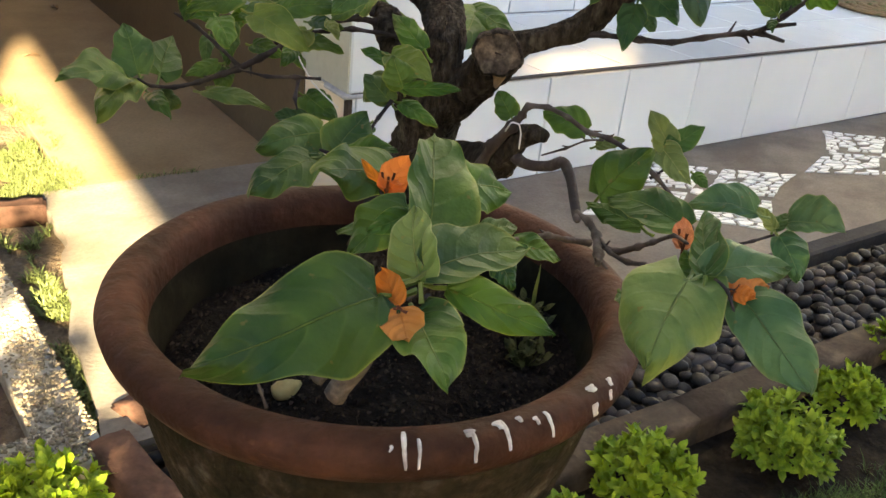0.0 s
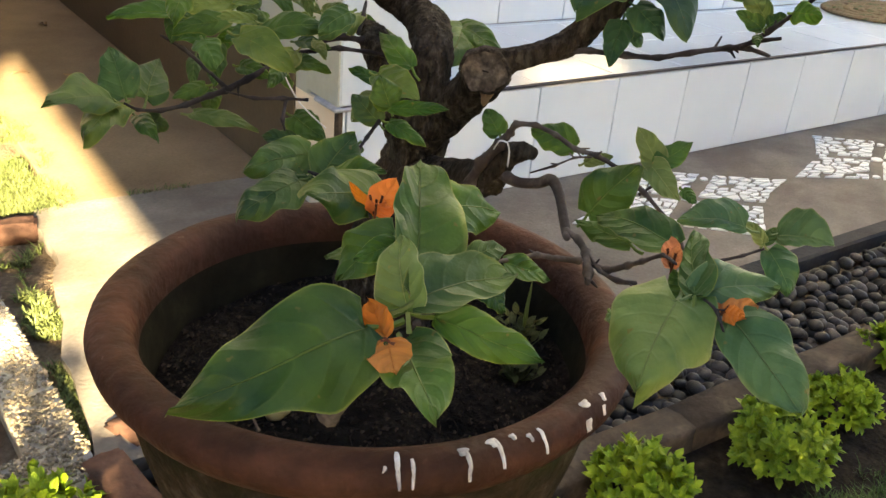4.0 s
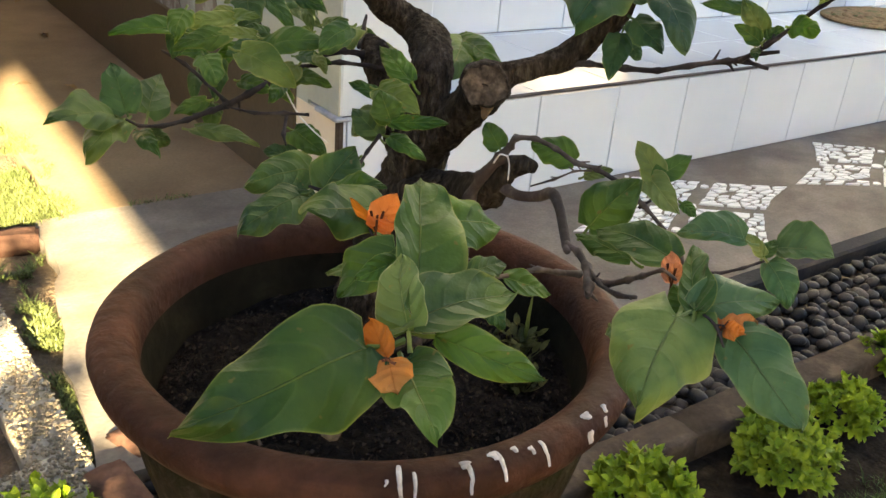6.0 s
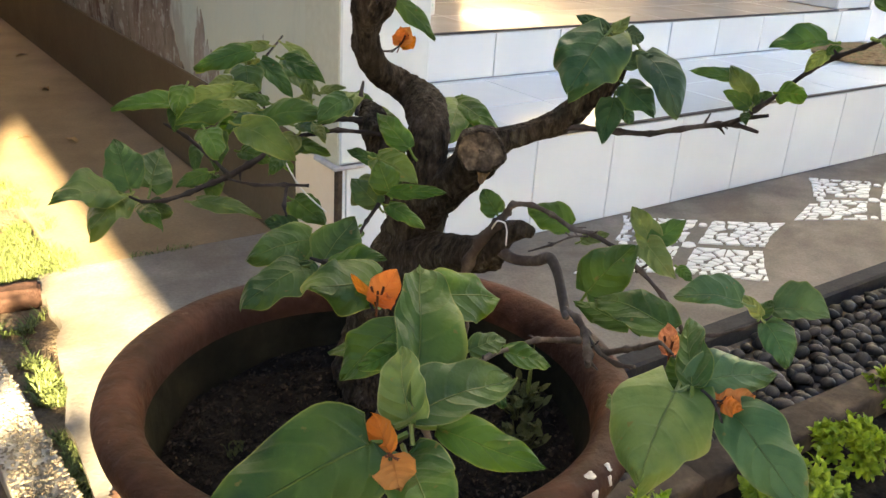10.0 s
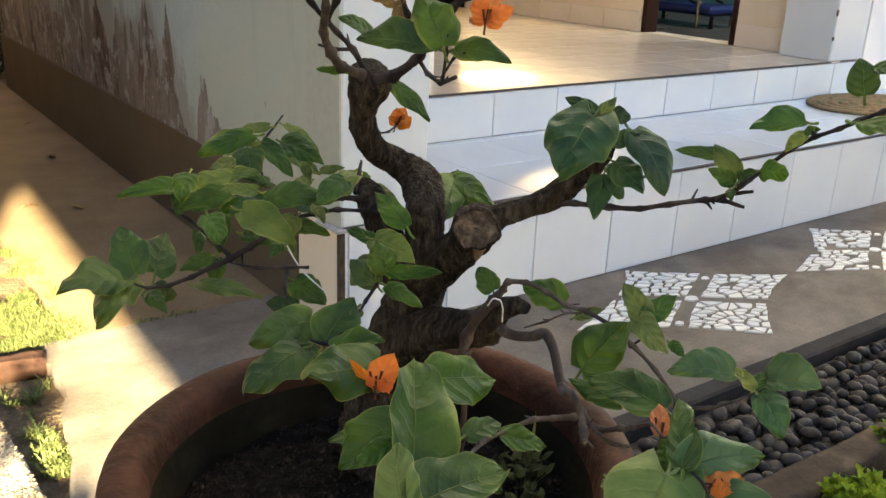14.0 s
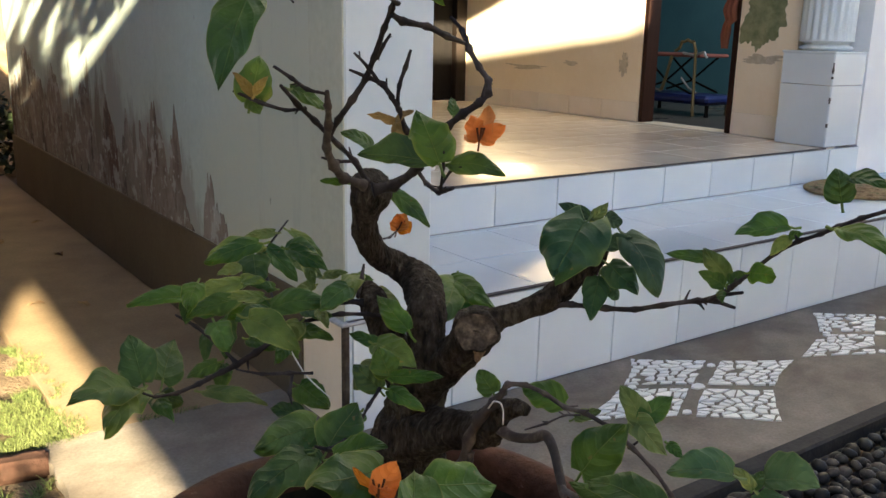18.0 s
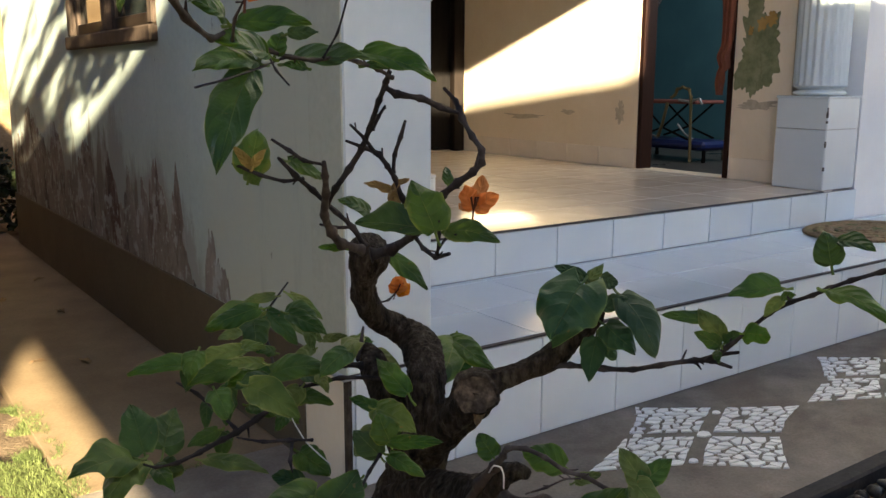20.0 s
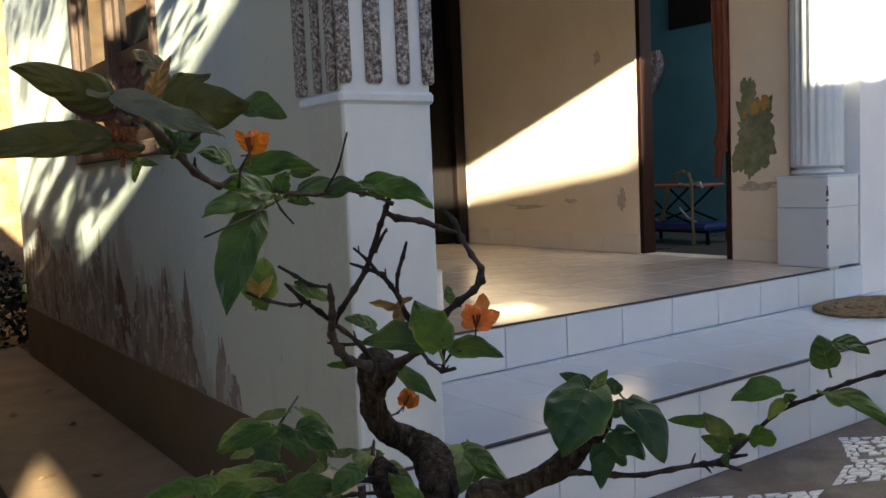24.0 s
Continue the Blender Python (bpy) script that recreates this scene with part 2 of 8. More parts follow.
pebble_dark = material("dark river pebble", [(0.3, (0.013, 0.011, 0.010)), (0.7, (0.062, 0.052, 0.044))], 12, 0.5, per_object=0.8, bump=0.1, bump_scale=90)
pebble_white = material("white marble chip", [(0.3, (0.66, 0.65, 0.62)), (0.7, (0.78, 0.77, 0.74))], 12, 0.4, per_object=0.06, bump=0.05)
kerb_mat = material("worn brown kerb concrete", [(0.3, (0.028, 0.021, 0.015)), (0.55, (0.060, 0.044, 0.031)), (0.75, (0.115, 0.088, 0.065))], 14, 0.9, bump=0.5, bump_scale=90, fine=0.4)
kerb_dark = material("dark damp kerb concrete", [(0.3, (0.022, 0.021, 0.020)), (0.7, (0.048, 0.045, 0.042))], 9, 0.85, bump=0.4, bump_scale=90, fine=0.3)
brick_mat = material("old red brick", [(0.3, (0.050, 0.027, 0.018)), (0.6, (0.105, 0.054, 0.037)), (0.8, (0.17, 0.098, 0.07))], 16, 0.9, bump=0.6, bump_scale=80, fine=0.4)
washed = material("washed gravel concrete", [(0.3, (0.35, 0.30, 0.23)), (0.7, (0.5, 0.45, 0.36))], 40, 0.9, bump=0.8, bump_scale=120, fine=0.3)
# pale copy for sunlit grass; the second has lawn shade put into its colour
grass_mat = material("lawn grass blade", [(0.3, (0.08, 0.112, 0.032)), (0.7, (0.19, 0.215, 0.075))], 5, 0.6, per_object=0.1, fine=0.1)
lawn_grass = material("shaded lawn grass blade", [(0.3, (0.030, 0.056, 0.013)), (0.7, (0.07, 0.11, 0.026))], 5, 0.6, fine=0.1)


def vary_blades(m, low, high):
    """Each joined blade gets its own brightness."""
    nt = m.node_tree
    geo = nt.nodes.new("ShaderNodeNewGeometry")
    mr = nt.nodes.new("ShaderNodeMapRange")
    mr.inputs["To Min"].default_value, mr.inputs["To Max"].default_value = low, high
    hs = nt.nodes.new("ShaderNodeHueSaturation")
    base = nt.nodes["Principled BSDF"].inputs["Base Color"]
    nt.links.new(base.links[0].from_socket, hs.inputs["Color"])
    nt.links.new(geo.outputs["Random Per Island"], mr.inputs[0])
    nt.links.new(mr.outputs[0], hs.inputs["Value"])
    nt.links.new(hs.outputs[0], base)


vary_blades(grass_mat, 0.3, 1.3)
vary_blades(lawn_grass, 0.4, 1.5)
ochre_block = material("weathered ochre block wall", [(0.3, (0.10, 0.06, 0.028)), (0.5, (0.17, 0.11, 0.055)), (0.7, (0.24, 0.17, 0.10))], 5, 0.9, bump=0.4, bump_scale=60, fine=0.4)


# ---- building helpers ----
def mesh_object(name, bm, mat, smooth=False):
    me = bpy.data.meshes.new(name)
    bmesh.ops.recalc_face_normals(bm, faces=bm.faces)
    bm.to_mesh(me)
    bm.free()
    for p in me.polygons:
        p.use_smooth = smooth
    if mat:
        me.materials.append(mat)
    return new(name, me)


def part(name, bm, mat, parent=None, label="", smooth=False):
    ob = mesh_object(name, bm, mat, smooth)
    if parent:
        ob.parent = parent
    if label:
        ob["label"] = label
    return ob


def box_bm(x0, x1, y0, y1, z0, z1, bevel=0.0, bm=None):
    own = bm is None
    bm = bm or bmesh.new()
    c = bmesh.ops.create_cube(bm, size=1.0)["verts"]
    for v in c:
        v.co = Vector(((x0 + x1) / 2 + v.co.x * (x1 - x0), (y0 + y1) / 2 + v.co.y * (y1 - y0), (z0 + z1) / 2 + v.co.z * (z1 - z0)))
    if bevel and own:
        bmesh.ops.bevel(bm, geom=bm.edges[:], offset=bevel, segments=1, affect="EDGES")
    return bm


def structure(name, bm, mat, label, category, smooth=False):
    return tagged(part(name, bm, mat, None, "", smooth), label, category, kind="structure")


def empty(name, at=(0, 0, 0)):
    e = new(name)
    e.location = at
    return e


def lathe_bm(rings, seg=64, wobble=0.0, seed=0, closed=True, top=True):
    """Rings of (radius, z), from the outer foot round to the inside."""
    bm = bmesh.new()
    loops = []
    for r, z in rings:
        loop = []
        for k in range(seg):
            a = 2 * math.pi * k / seg
            w = wobble * noise.noise(Vector((math.cos(a) * 1.6 + seed, math.sin(a) * 1.6, z * 4)))
            loop.append(bm.verts.new(((r + w) * math.cos(a), (r + w) * math.sin(a), z + 0.6 * w)))
        loops.append(loop)
    for a, b in zip(loops, loops[1:]):
        for k in range(seg):
            bm.faces.new((a[k], a[(k + 1) % seg], b[(k + 1) % seg], b[k]))
    if closed:
        bm.faces.new(loops[0])
        if top:
            bm.faces.new(list(reversed(loops[-1])))
    return bm


def wall_with_holes(x_or_y, at, thick, a0, a1, z0, z1, holes):
    """A wall across x or y with real openings; holes: (a0, a1, z0, z1)."""
    bm = bmesh.new()
    As = sorted({a0, a1, *(h[0] for h in holes), *(h[1] for h in holes)})
    Zs = sorted({z0, z1, *(h[2] for h in holes), *(h[3] for h in holes)})
    for p, q in zip(As, As[1:]):
        for r, s in zip(Zs, Zs[1:]):
            if any(h[0] <= (p + q) / 2 <= h[1] and h[2] <= (r + s) / 2 <= h[3] for h in holes):
                continue
            if x_or_y == "x":
                box_bm(at, at + thick, p, q, r, s, bm=bm)
            else:
                box_bm(p, q, at, at + thick, r, s, bm=bm)
    bmesh.ops.remove_doubles(bm, verts=bm.verts[:], dist=1e-5)
    seen = {}
    for f in bm.faces:
        seen.setdefault(tuple(round(c, 4) for c in f.calc_center_median()), []).append(f)
    bmesh.ops.delete(bm, geom=[f for fs in seen.values() if len(fs) > 1 for f in fs], context="FACES_ONLY")
    return bm


# ---- ground ----
STEP1, STEP2 = 0.292, 0.452
FRONT, UP = 0.0, 0.656
bm = bmesh.new()
bmesh.ops.create_grid(bm, x_segments=2, y_segments=2, size=60)
for v in bm.verts:
    v.co.z = -0.035
structure("ground", bm, earth, "bare brown garden soil round the house", "ground")
bm = bmesh.new()
edge = [(4.6, -0.63), (4.6, 0.355)]
for k in range(25):
    y = 0.355 - k * 0.985 / 24
    edge.append((-1.235 + 0.14 * (y - 0.3) + 0.035 * noise.noise(Vector((y * 5, 1, 0))) + 0.015 * noise.noise(Vector((y * 19, 2, 0))), y))
top = [bm.verts.new((x, y, 0.0)) for x, y in edge]
low = [bm.verts.new((x, y, -0.06)) for x, y in edge]
bm.faces.new(top)
for k in range(len(edge)):
    bm.faces.new((top[k - 1], top[k], low[k], low[k - 1]))
path = structure("pavement", bm, concrete, "worn grey concrete path along the steps", "pavement")
structure("pavement_side", box_bm(-1.175, -0.62, 0.358, 6.2, -0.06, -0.001, 0.002), slab_brown, "dusty brown concrete passage beside the house", "pavement")

# ---- house: steps, porch ----
tile = 0.3
lower = structure("step_lower", box_bm(-0.612, 4.6, FRONT + 0.008, UP + 0.02, -0.05, STEP1 - 0.008), grout, "lower porch step faced with white tiles", "step")
upper = structure("floor", box_bm(-0.30, 2.72, UP + 0.008, 5.2, -0.05, STEP2 - 0.008), grout, "raised porch floor with polished pale tiles", "floor")
structure("trim", box_bm(-0.612, 4.6, FRONT - 0.003, FRONT + 0.012, STEP1 - 0.003, STEP1 + 0.002), nosing_dark, "dark strip along the lower step edge", "trim")
structure("trim_upper", box_bm(-0.372, 2.425, UP - 0.003, UP + 0.012, STEP2 - 0.003, STEP2 + 0.002), nosing_dark, "dark strip along the porch floor edge", "trim")

# side wall of the house, with its window
side = structure("wall_side", wall_with_holes("x", -0.62, 0.16, 0.16, 4.06, 0.0, 3.2, [(1.25, 2.42, 1.115, 2.3)]), wall_paint,
                 "pale painted side wall with brown peeling damp stains", "wall")
structure("baseboard", box_bm(-0.629, -0.6195, 0.22, 4.075, 0.0, 0.317, 0.003), band_brown, "dark brown painted plinth along the side wall", "baseboard")

# where the paint has peeled the brown plaster shows, in ragged upright tongues
def peeled_strip(y0, y1, base, tongues, seed, ends):
    bm = bmesh.new()
    n = int((y1 - y0) / 0.005)
    low, top = [], []
    for k in range(n + 1):
        y = y0 + (y1 - y0) * k / n
        h = base(y)
        for yt, zt, w in tongues:
            h = max(h, base(y) + (zt - base(y)) * max(0.0, 1 - abs(y - yt) / w) ** 0.75)
        h += 0.09 * noise.noise(Vector((y * 5.5, seed, 0))) + 0.05 * noise.noise(Vector((y * 14, seed, 4))) + 0.03 * noise.noise(Vector((y * 36, seed, 8)))
        h -= 0.16 * max(0, noise.noise(Vector((y * 17, seed, 12))) - 0.05) + 0.10 * max(0, noise.noise(Vector((y * 43, seed, 15))))
        h = 0.319 + max(0.002, (h - 0.319) * min(1, (y - y0) / ends[0]) * min(1, (y1 - y) / ends[1]))
        low.append(y)
        top.append(h)
    a = [bm.verts.new((-0.6215, y, 0.318)) for y in low]
    b = [bm.verts.new((-0.6215, y, z)) for y, z in zip(low, top)]
    c = [bm.verts.new((-0.6195, y, z)) for y, z in zip(low, top)]
    for k in range(n):
        bm.faces.new((a[k], b[k], b[k + 1], a[k + 1]))
        bm.faces.new((b[k], c[k], c[k + 1], b[k + 1]))
    tagged(part("peeled_paint", bm, stain_brown), "ragged damp brown patch of peeled wall paint", "paint patch", kind="structure")
peeled_strip(1.0, 4.05, lambda y: 0.50 + 0.07 * max(0, y - 2.0), [(1.14, 0.74, 0.07), (1.36, 0.72, 0.12), (1.52, 0.66, 0.08), (1.70, 0.68, 0.07), (1.97, 0.69, 0.12), (2.36, 0.72, 0.22), (2.9, 0.78, 0.2), (3.5, 0.84, 0.4)], 2.0, (0.14, 0.05))
peeled_strip(0.70, 0.92, lambda y: 0.40, [(0.86, 0.50, 0.05)], 5.0, (0.02, 0.015))

# corner pilaster
pil = empty("corner_pillar", (-0.495, 0.1, 0))
tagged(pil, "square white corner pillar with grey pebble-dash flutes", "pillar")
def under(parent, ob):
    ob.parent = parent
    ob.matrix_parent_inverse = Matrix.Translation(-Vector(parent.location))
    return ob
under(pil, part("shaft", box_bm(-0.618, -0.374, 0.0, 0.2, STEP1, 3.0, 0.006), pillar_paint))
structure("wall_corner", box_bm(-0.6205, -0.60, 0.004, 0.165, 0.294, 3.0), corner_bounce_paint, "pale painted corner of the side wall", "wall")
under(pil, part("moulding", box_bm(-0.626, -0.366, -0.008, 0.205, 1.168, 1.198, 0.008), pillar_paint, label="white moulding round the pillar"))
for x0, x1 in ((-0.627, -0.592), (-0.553, -0.511), (-0.468, -0.434), (-0.398, -0.366)):
    under(pil, part("flute", box_bm(x0, x1, -0.013, 0.004, 1.215, 3.0, 0.006), roughcast, label="grey pebble-dash flute"))
for y0, y1 in ((0.012, 0.045), (0.085, 0.11), (0.16, 0.205)):
    under(pil, part("flute", box_bm(-0.634, -0.612, y0, y1, 1.2, 3.0, 0.006), roughcast, label="grey pebble-dash flute"))
structure("pillar_foot", box_bm(-0.621, -0.55, 0.016, 0.2195, 0.0, 0.282), wall_cream, "cream painted wall foot beside the step", "wall")
structure("trim_corner", box_bm(-0.6225, -0.609, -0.004, 0.0155, 0.0, 0.2825, 0.002), kerb_mat, "bare brown mortar edge of the step corner", "trim")
structure("trim_ledge", box_bm(-0.634, -0.55, -0.008, 0.10, 0.283, 0.2935, 0.003), grout, "thin grey ledge above the wall foot", "trim")

# porch walls
structure("wall_back", wall_with_holes("y", 3.76, 0.15, -0.46, 2.545, 0.44, 3.0, [(0.5, 2.50, 0.453, 2.6)]), wall_cream, "cream back wall of the porch", "wall")
structure("wall_door", wall_with_holes("x", 2.545, 0.14, 0.95, 3.9, 0.44, 3.0, [(1.310, 1.994, 0.453, 2.5)]), wall_cream,
          "cream porch wall with a doorway and old damp marks", "wall")
structure("wall_right", box_bm(2.722, 6.5, UP + 0.012, UP + 0.16, 0.28, 3.0), wall_white, "white painted front wall right of the porch", "wall")
structure("ceiling", box_bm(-0.62, 6.5, 0.15, 4.1, 3.0, 3.12), wall_white, "plain white porch ceiling", "ceiling")
structure("beam", box_bm(-0.62, 6.5, 0.12, 0.32, 2.28, 3.0), wall_white, "white beam along the porch front", "beam")
structure("wall_inner", box_bm(-0.46, -0.3, 0.21, 3.9, 0.0, 3.0), wall_cream, "cream inner wall of the porch", "wall")

# room behind the door
structure("wall_room_back", box_bm(4.4, 4.5, 0.6, 3.9, 0.4, 3.0), teal_wall, "teal wall of the room behind the door", "wall")
structure("wall_room_left", box_bm(2.685, 4.5, 3.7, 3.758, 0.4, 3.0), teal_wall, "teal side wall of the room", "wall")
# opening out of sight, added to hold the fill lamp below
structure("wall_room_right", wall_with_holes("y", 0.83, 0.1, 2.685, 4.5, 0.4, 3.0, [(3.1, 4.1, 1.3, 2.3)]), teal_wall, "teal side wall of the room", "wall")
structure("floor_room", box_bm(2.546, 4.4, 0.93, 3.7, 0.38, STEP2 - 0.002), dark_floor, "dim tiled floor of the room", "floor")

# added area lamp without a seen source, brightens the room behind the door
room_light = bpy.data.lights.new("room_fill_light", "AREA")
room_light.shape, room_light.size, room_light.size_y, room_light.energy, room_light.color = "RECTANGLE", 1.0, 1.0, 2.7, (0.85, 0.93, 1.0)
new("room_fill_light", room_light).matrix_world = look(Vector((3.6, 0.88, 1.8)), Vector((3.6, 3.0, 1.4)))
# two unseen walls added on the left to darken side wall and passage
structure("shade_wall_west", box_bm(-2.75, -2.6, -1.6, 1.3, -0.1, 2.0), wall_cream, "unseen boundary wall added to hold back sky light", "wall")
structure("shade_wall_passage", box_bm(-1.78, -1.6, 1.3, 5.6, -0.1, 2.3), kerb_dark, "unseen grey boundary wall added to darken the passage", "wall")
structure("wall_north", box_bm(-4.0, 4.0, 8.4, 8.5, -0.1, 5.0), ochre_block, "plain sunlit wall at the end of the passage", "wall")
# unseen wall added behind the camera, which keeps the low sun off the garden
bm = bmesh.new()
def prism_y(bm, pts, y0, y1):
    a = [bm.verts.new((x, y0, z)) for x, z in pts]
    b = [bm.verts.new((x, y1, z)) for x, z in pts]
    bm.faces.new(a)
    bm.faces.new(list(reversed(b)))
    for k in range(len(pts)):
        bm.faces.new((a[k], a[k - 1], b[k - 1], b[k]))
# gaps and notched top are cut to let chosen sun patches through
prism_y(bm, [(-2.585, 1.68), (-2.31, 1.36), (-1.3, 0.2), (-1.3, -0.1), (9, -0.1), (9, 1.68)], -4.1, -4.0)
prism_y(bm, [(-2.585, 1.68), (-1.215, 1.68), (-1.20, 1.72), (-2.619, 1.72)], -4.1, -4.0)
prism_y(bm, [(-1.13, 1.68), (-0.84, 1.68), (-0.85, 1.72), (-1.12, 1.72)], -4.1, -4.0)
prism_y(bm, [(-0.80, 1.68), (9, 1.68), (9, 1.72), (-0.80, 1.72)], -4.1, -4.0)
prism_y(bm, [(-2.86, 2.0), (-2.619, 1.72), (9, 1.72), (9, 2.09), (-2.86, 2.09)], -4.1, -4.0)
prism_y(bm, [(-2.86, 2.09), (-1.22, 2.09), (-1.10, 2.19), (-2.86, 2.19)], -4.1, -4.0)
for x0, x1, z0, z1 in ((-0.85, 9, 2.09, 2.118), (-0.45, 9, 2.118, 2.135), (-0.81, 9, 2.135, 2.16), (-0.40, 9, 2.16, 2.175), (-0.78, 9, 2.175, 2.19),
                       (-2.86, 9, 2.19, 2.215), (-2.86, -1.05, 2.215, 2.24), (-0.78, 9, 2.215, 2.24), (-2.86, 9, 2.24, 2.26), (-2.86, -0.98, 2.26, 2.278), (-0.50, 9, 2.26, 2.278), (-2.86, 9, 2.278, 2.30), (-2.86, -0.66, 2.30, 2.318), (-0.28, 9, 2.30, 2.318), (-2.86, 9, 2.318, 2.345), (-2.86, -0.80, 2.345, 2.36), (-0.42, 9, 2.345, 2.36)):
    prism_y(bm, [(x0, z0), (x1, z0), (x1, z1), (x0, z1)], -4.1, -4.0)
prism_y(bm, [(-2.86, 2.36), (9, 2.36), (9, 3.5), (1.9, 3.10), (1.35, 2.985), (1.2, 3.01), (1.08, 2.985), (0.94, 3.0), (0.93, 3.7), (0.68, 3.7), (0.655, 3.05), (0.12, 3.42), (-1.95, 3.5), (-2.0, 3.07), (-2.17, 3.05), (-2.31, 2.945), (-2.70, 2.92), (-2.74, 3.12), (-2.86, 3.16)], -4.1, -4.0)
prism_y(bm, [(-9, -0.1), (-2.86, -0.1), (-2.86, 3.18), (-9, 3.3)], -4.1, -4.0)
structure("sun_mask_wall", bm, wall_cream, "unseen slotted wall added to shape the sunlight", "wall")

# ---- pot ----
POT = (-1.289, -1.255, 0.0)
RIM = 0.605
SOIL = 0.552
pot = empty("bonsai_pot", POT)
tagged(pot, "round weathered terracotta pot with a thick rim and white paint drips", "pot")
# outline of the thick lip, from its underside over the top to the inside
LIP = [(0.166, -0.036), (0.176, -0.0335), (0.1845, -0.028), (0.1895, -0.020), (0.191, -0.0125), (0.1885, -0.005), (0.183, -0.001), (0.175, 0.0), (0.1675, -0.002), (0.1625, -0.007), (0.1595, -0.016), (0.158, -0.028)]
part("rim", lathe_bm([(r, RIM + z) for r, z in LIP], 96, 0.004, 3, False), terracotta, pot, smooth=True)
part("body", lathe_bm([(0.098, 0.0), (0.102, 0.02), (0.100, 0.15), (0.106, 0.29), (0.124, 0.40), (0.142, 0.445), (0.153, 0.475), (0.162, 0.51), (0.169, 0.545), (0.170, RIM - 0.033)], 96, 0.004, 3, True, False), pot_side, pot, "mossy stained pot side", True)
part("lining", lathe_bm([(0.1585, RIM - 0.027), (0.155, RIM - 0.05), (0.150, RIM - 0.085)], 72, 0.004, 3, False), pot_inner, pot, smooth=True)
bm = bmesh.new()
rows = []
for i in range(33):
    r = 0.153 * i / 32
    rows.append([])
    for k in range(72):
        a = 2 * math.pi * k / 72
        p = Vector((r * math.cos(a), r * math.sin(a), 0))
        lump = 0.010 * noise.noise(p * 18) + 0.006 * noise.noise(p * 55) + 0.004 * noise.noise(p * 130) + 0.0025 * noise.noise(p * 300)
        rows[-1].append(bm.verts.new((p.x, p.y, SOIL - 0.07 * r + lump)))
for u, v in zip(rows, rows[1:]):
    for k in range(72):
        bm.faces.new((u[k], u[(k + 1) % 72], v[(k + 1) % 72], v[k]))
bmesh.ops.remove_doubles(bm, verts=bm.verts[:], dist=1e-6)
part("soil", bm, soil, pot, "dark crumbly potting soil", True)
rc = random.Random(21)
verts, faces = [], []
for k in range(3200):
    a, r = rc.uniform(0, 6.283), 0.150 * rc.random() ** 0.5
    p = Vector((r * math.cos(a), r * math.sin(a), 0.0))
    p.z = SOIL - 0.07 * r + 0.010 * noise.noise(p * 18) + 0.006 * noise.noise(p * 55) + 0.001
    s = rc.uniform(0.0007, 0.0022) * (2.0 if rc.random() < 0.04 else 1)
    o = len(verts)
    for dx, dy, dz in ((1, 0, 0), (-0.5, 0.8, 0), (-0.6, -0.8, 0.1), (0.1, 0.1, 0.9), (0, 0, -0.8)):
        verts.append((p.x + s * (dx + rc.uniform(-0.4, 0.4)), p.y + s * (dy + rc.uniform(-0.4, 0.4)), p.z + s * dz))
    faces += [(o, o + 1, o + 3), (o + 1, o + 2, o + 3), (o + 2, o, o + 3), (o, o + 1, o + 4), (o + 1, o + 2, o + 4), (o + 2, o, o + 4)]
# fine dry rootlets and straws among the crumbs
for k in range(110):
    a, r = rc.uniform(0, 6.283), 0.145 * rc.random() ** 0.5
    q = Vector((r * math.cos(a), r * math.sin(a), 0.0))
    turn, ln = rc.uniform(0, 6.283), rc.uniform(0.006, 0.022)
    side = Vector((-math.sin(turn), math.cos(turn), 0)) * rc.uniform(0.0002, 0.0005)
    ring = []
    for j in range(4):
        p = q + Vector((math.cos(turn + 0.3 * j), math.sin(turn + 0.3 * j), 0)) * ln * j / 3
        p.z = SOIL - 0.07 * p.length + 0.010 * noise.noise(Vector((p.x, p.y, 0)) * 18) + 0.006 * noise.noise(Vector((p.x, p.y, 0)) * 55) + 0.0015 + 0.002 * math.sin(j * 1.1)
        ring.append((p - side, p + side, p + Vector((0, 0, 0.0006))))
    for u, v in zip(ring, ring[1:]):
        o = len(verts)
        verts += [tuple(c) for c in (*u, *v)]
        faces += [(o, o + 3, o + 5, o + 2), (o + 1, o + 2, o + 5, o + 4), (o, o + 1, o + 4, o + 3)]
me = bpy.data.meshes.new("soil_litter")
me.from_pydata(verts, [], faces)
crumb_mat = material("soil crumbs and litter", [(0.3, (0.012, 0.009, 0.006)), (0.7, (0.045, 0.033, 0.024))], 60, 0.95, spec=0.05)
vary_blades(crumb_mat, 0.3, 1.7)
me.materials.append(crumb_mat)
ob = new("soil_litter", me)
ob.parent = pot
tagged(ob, kind="stuff")
# the pot is a little out of round and leans a trifle
TURN = Matrix.Rotation(1.40, 4, "Z")
LEAN = Matrix(((1, 0, 0, 0), (0, 1, 0, 0), (-0.0082, 0.0065, 1, 0), (0, 0, 0, 1)))
pot.matrix_world = Matrix.Translation(POT) @ LEAN @ TURN @ Matrix.Diagonal((0.9725, 1.0275, 1, 1)) @ TURN.inverted()

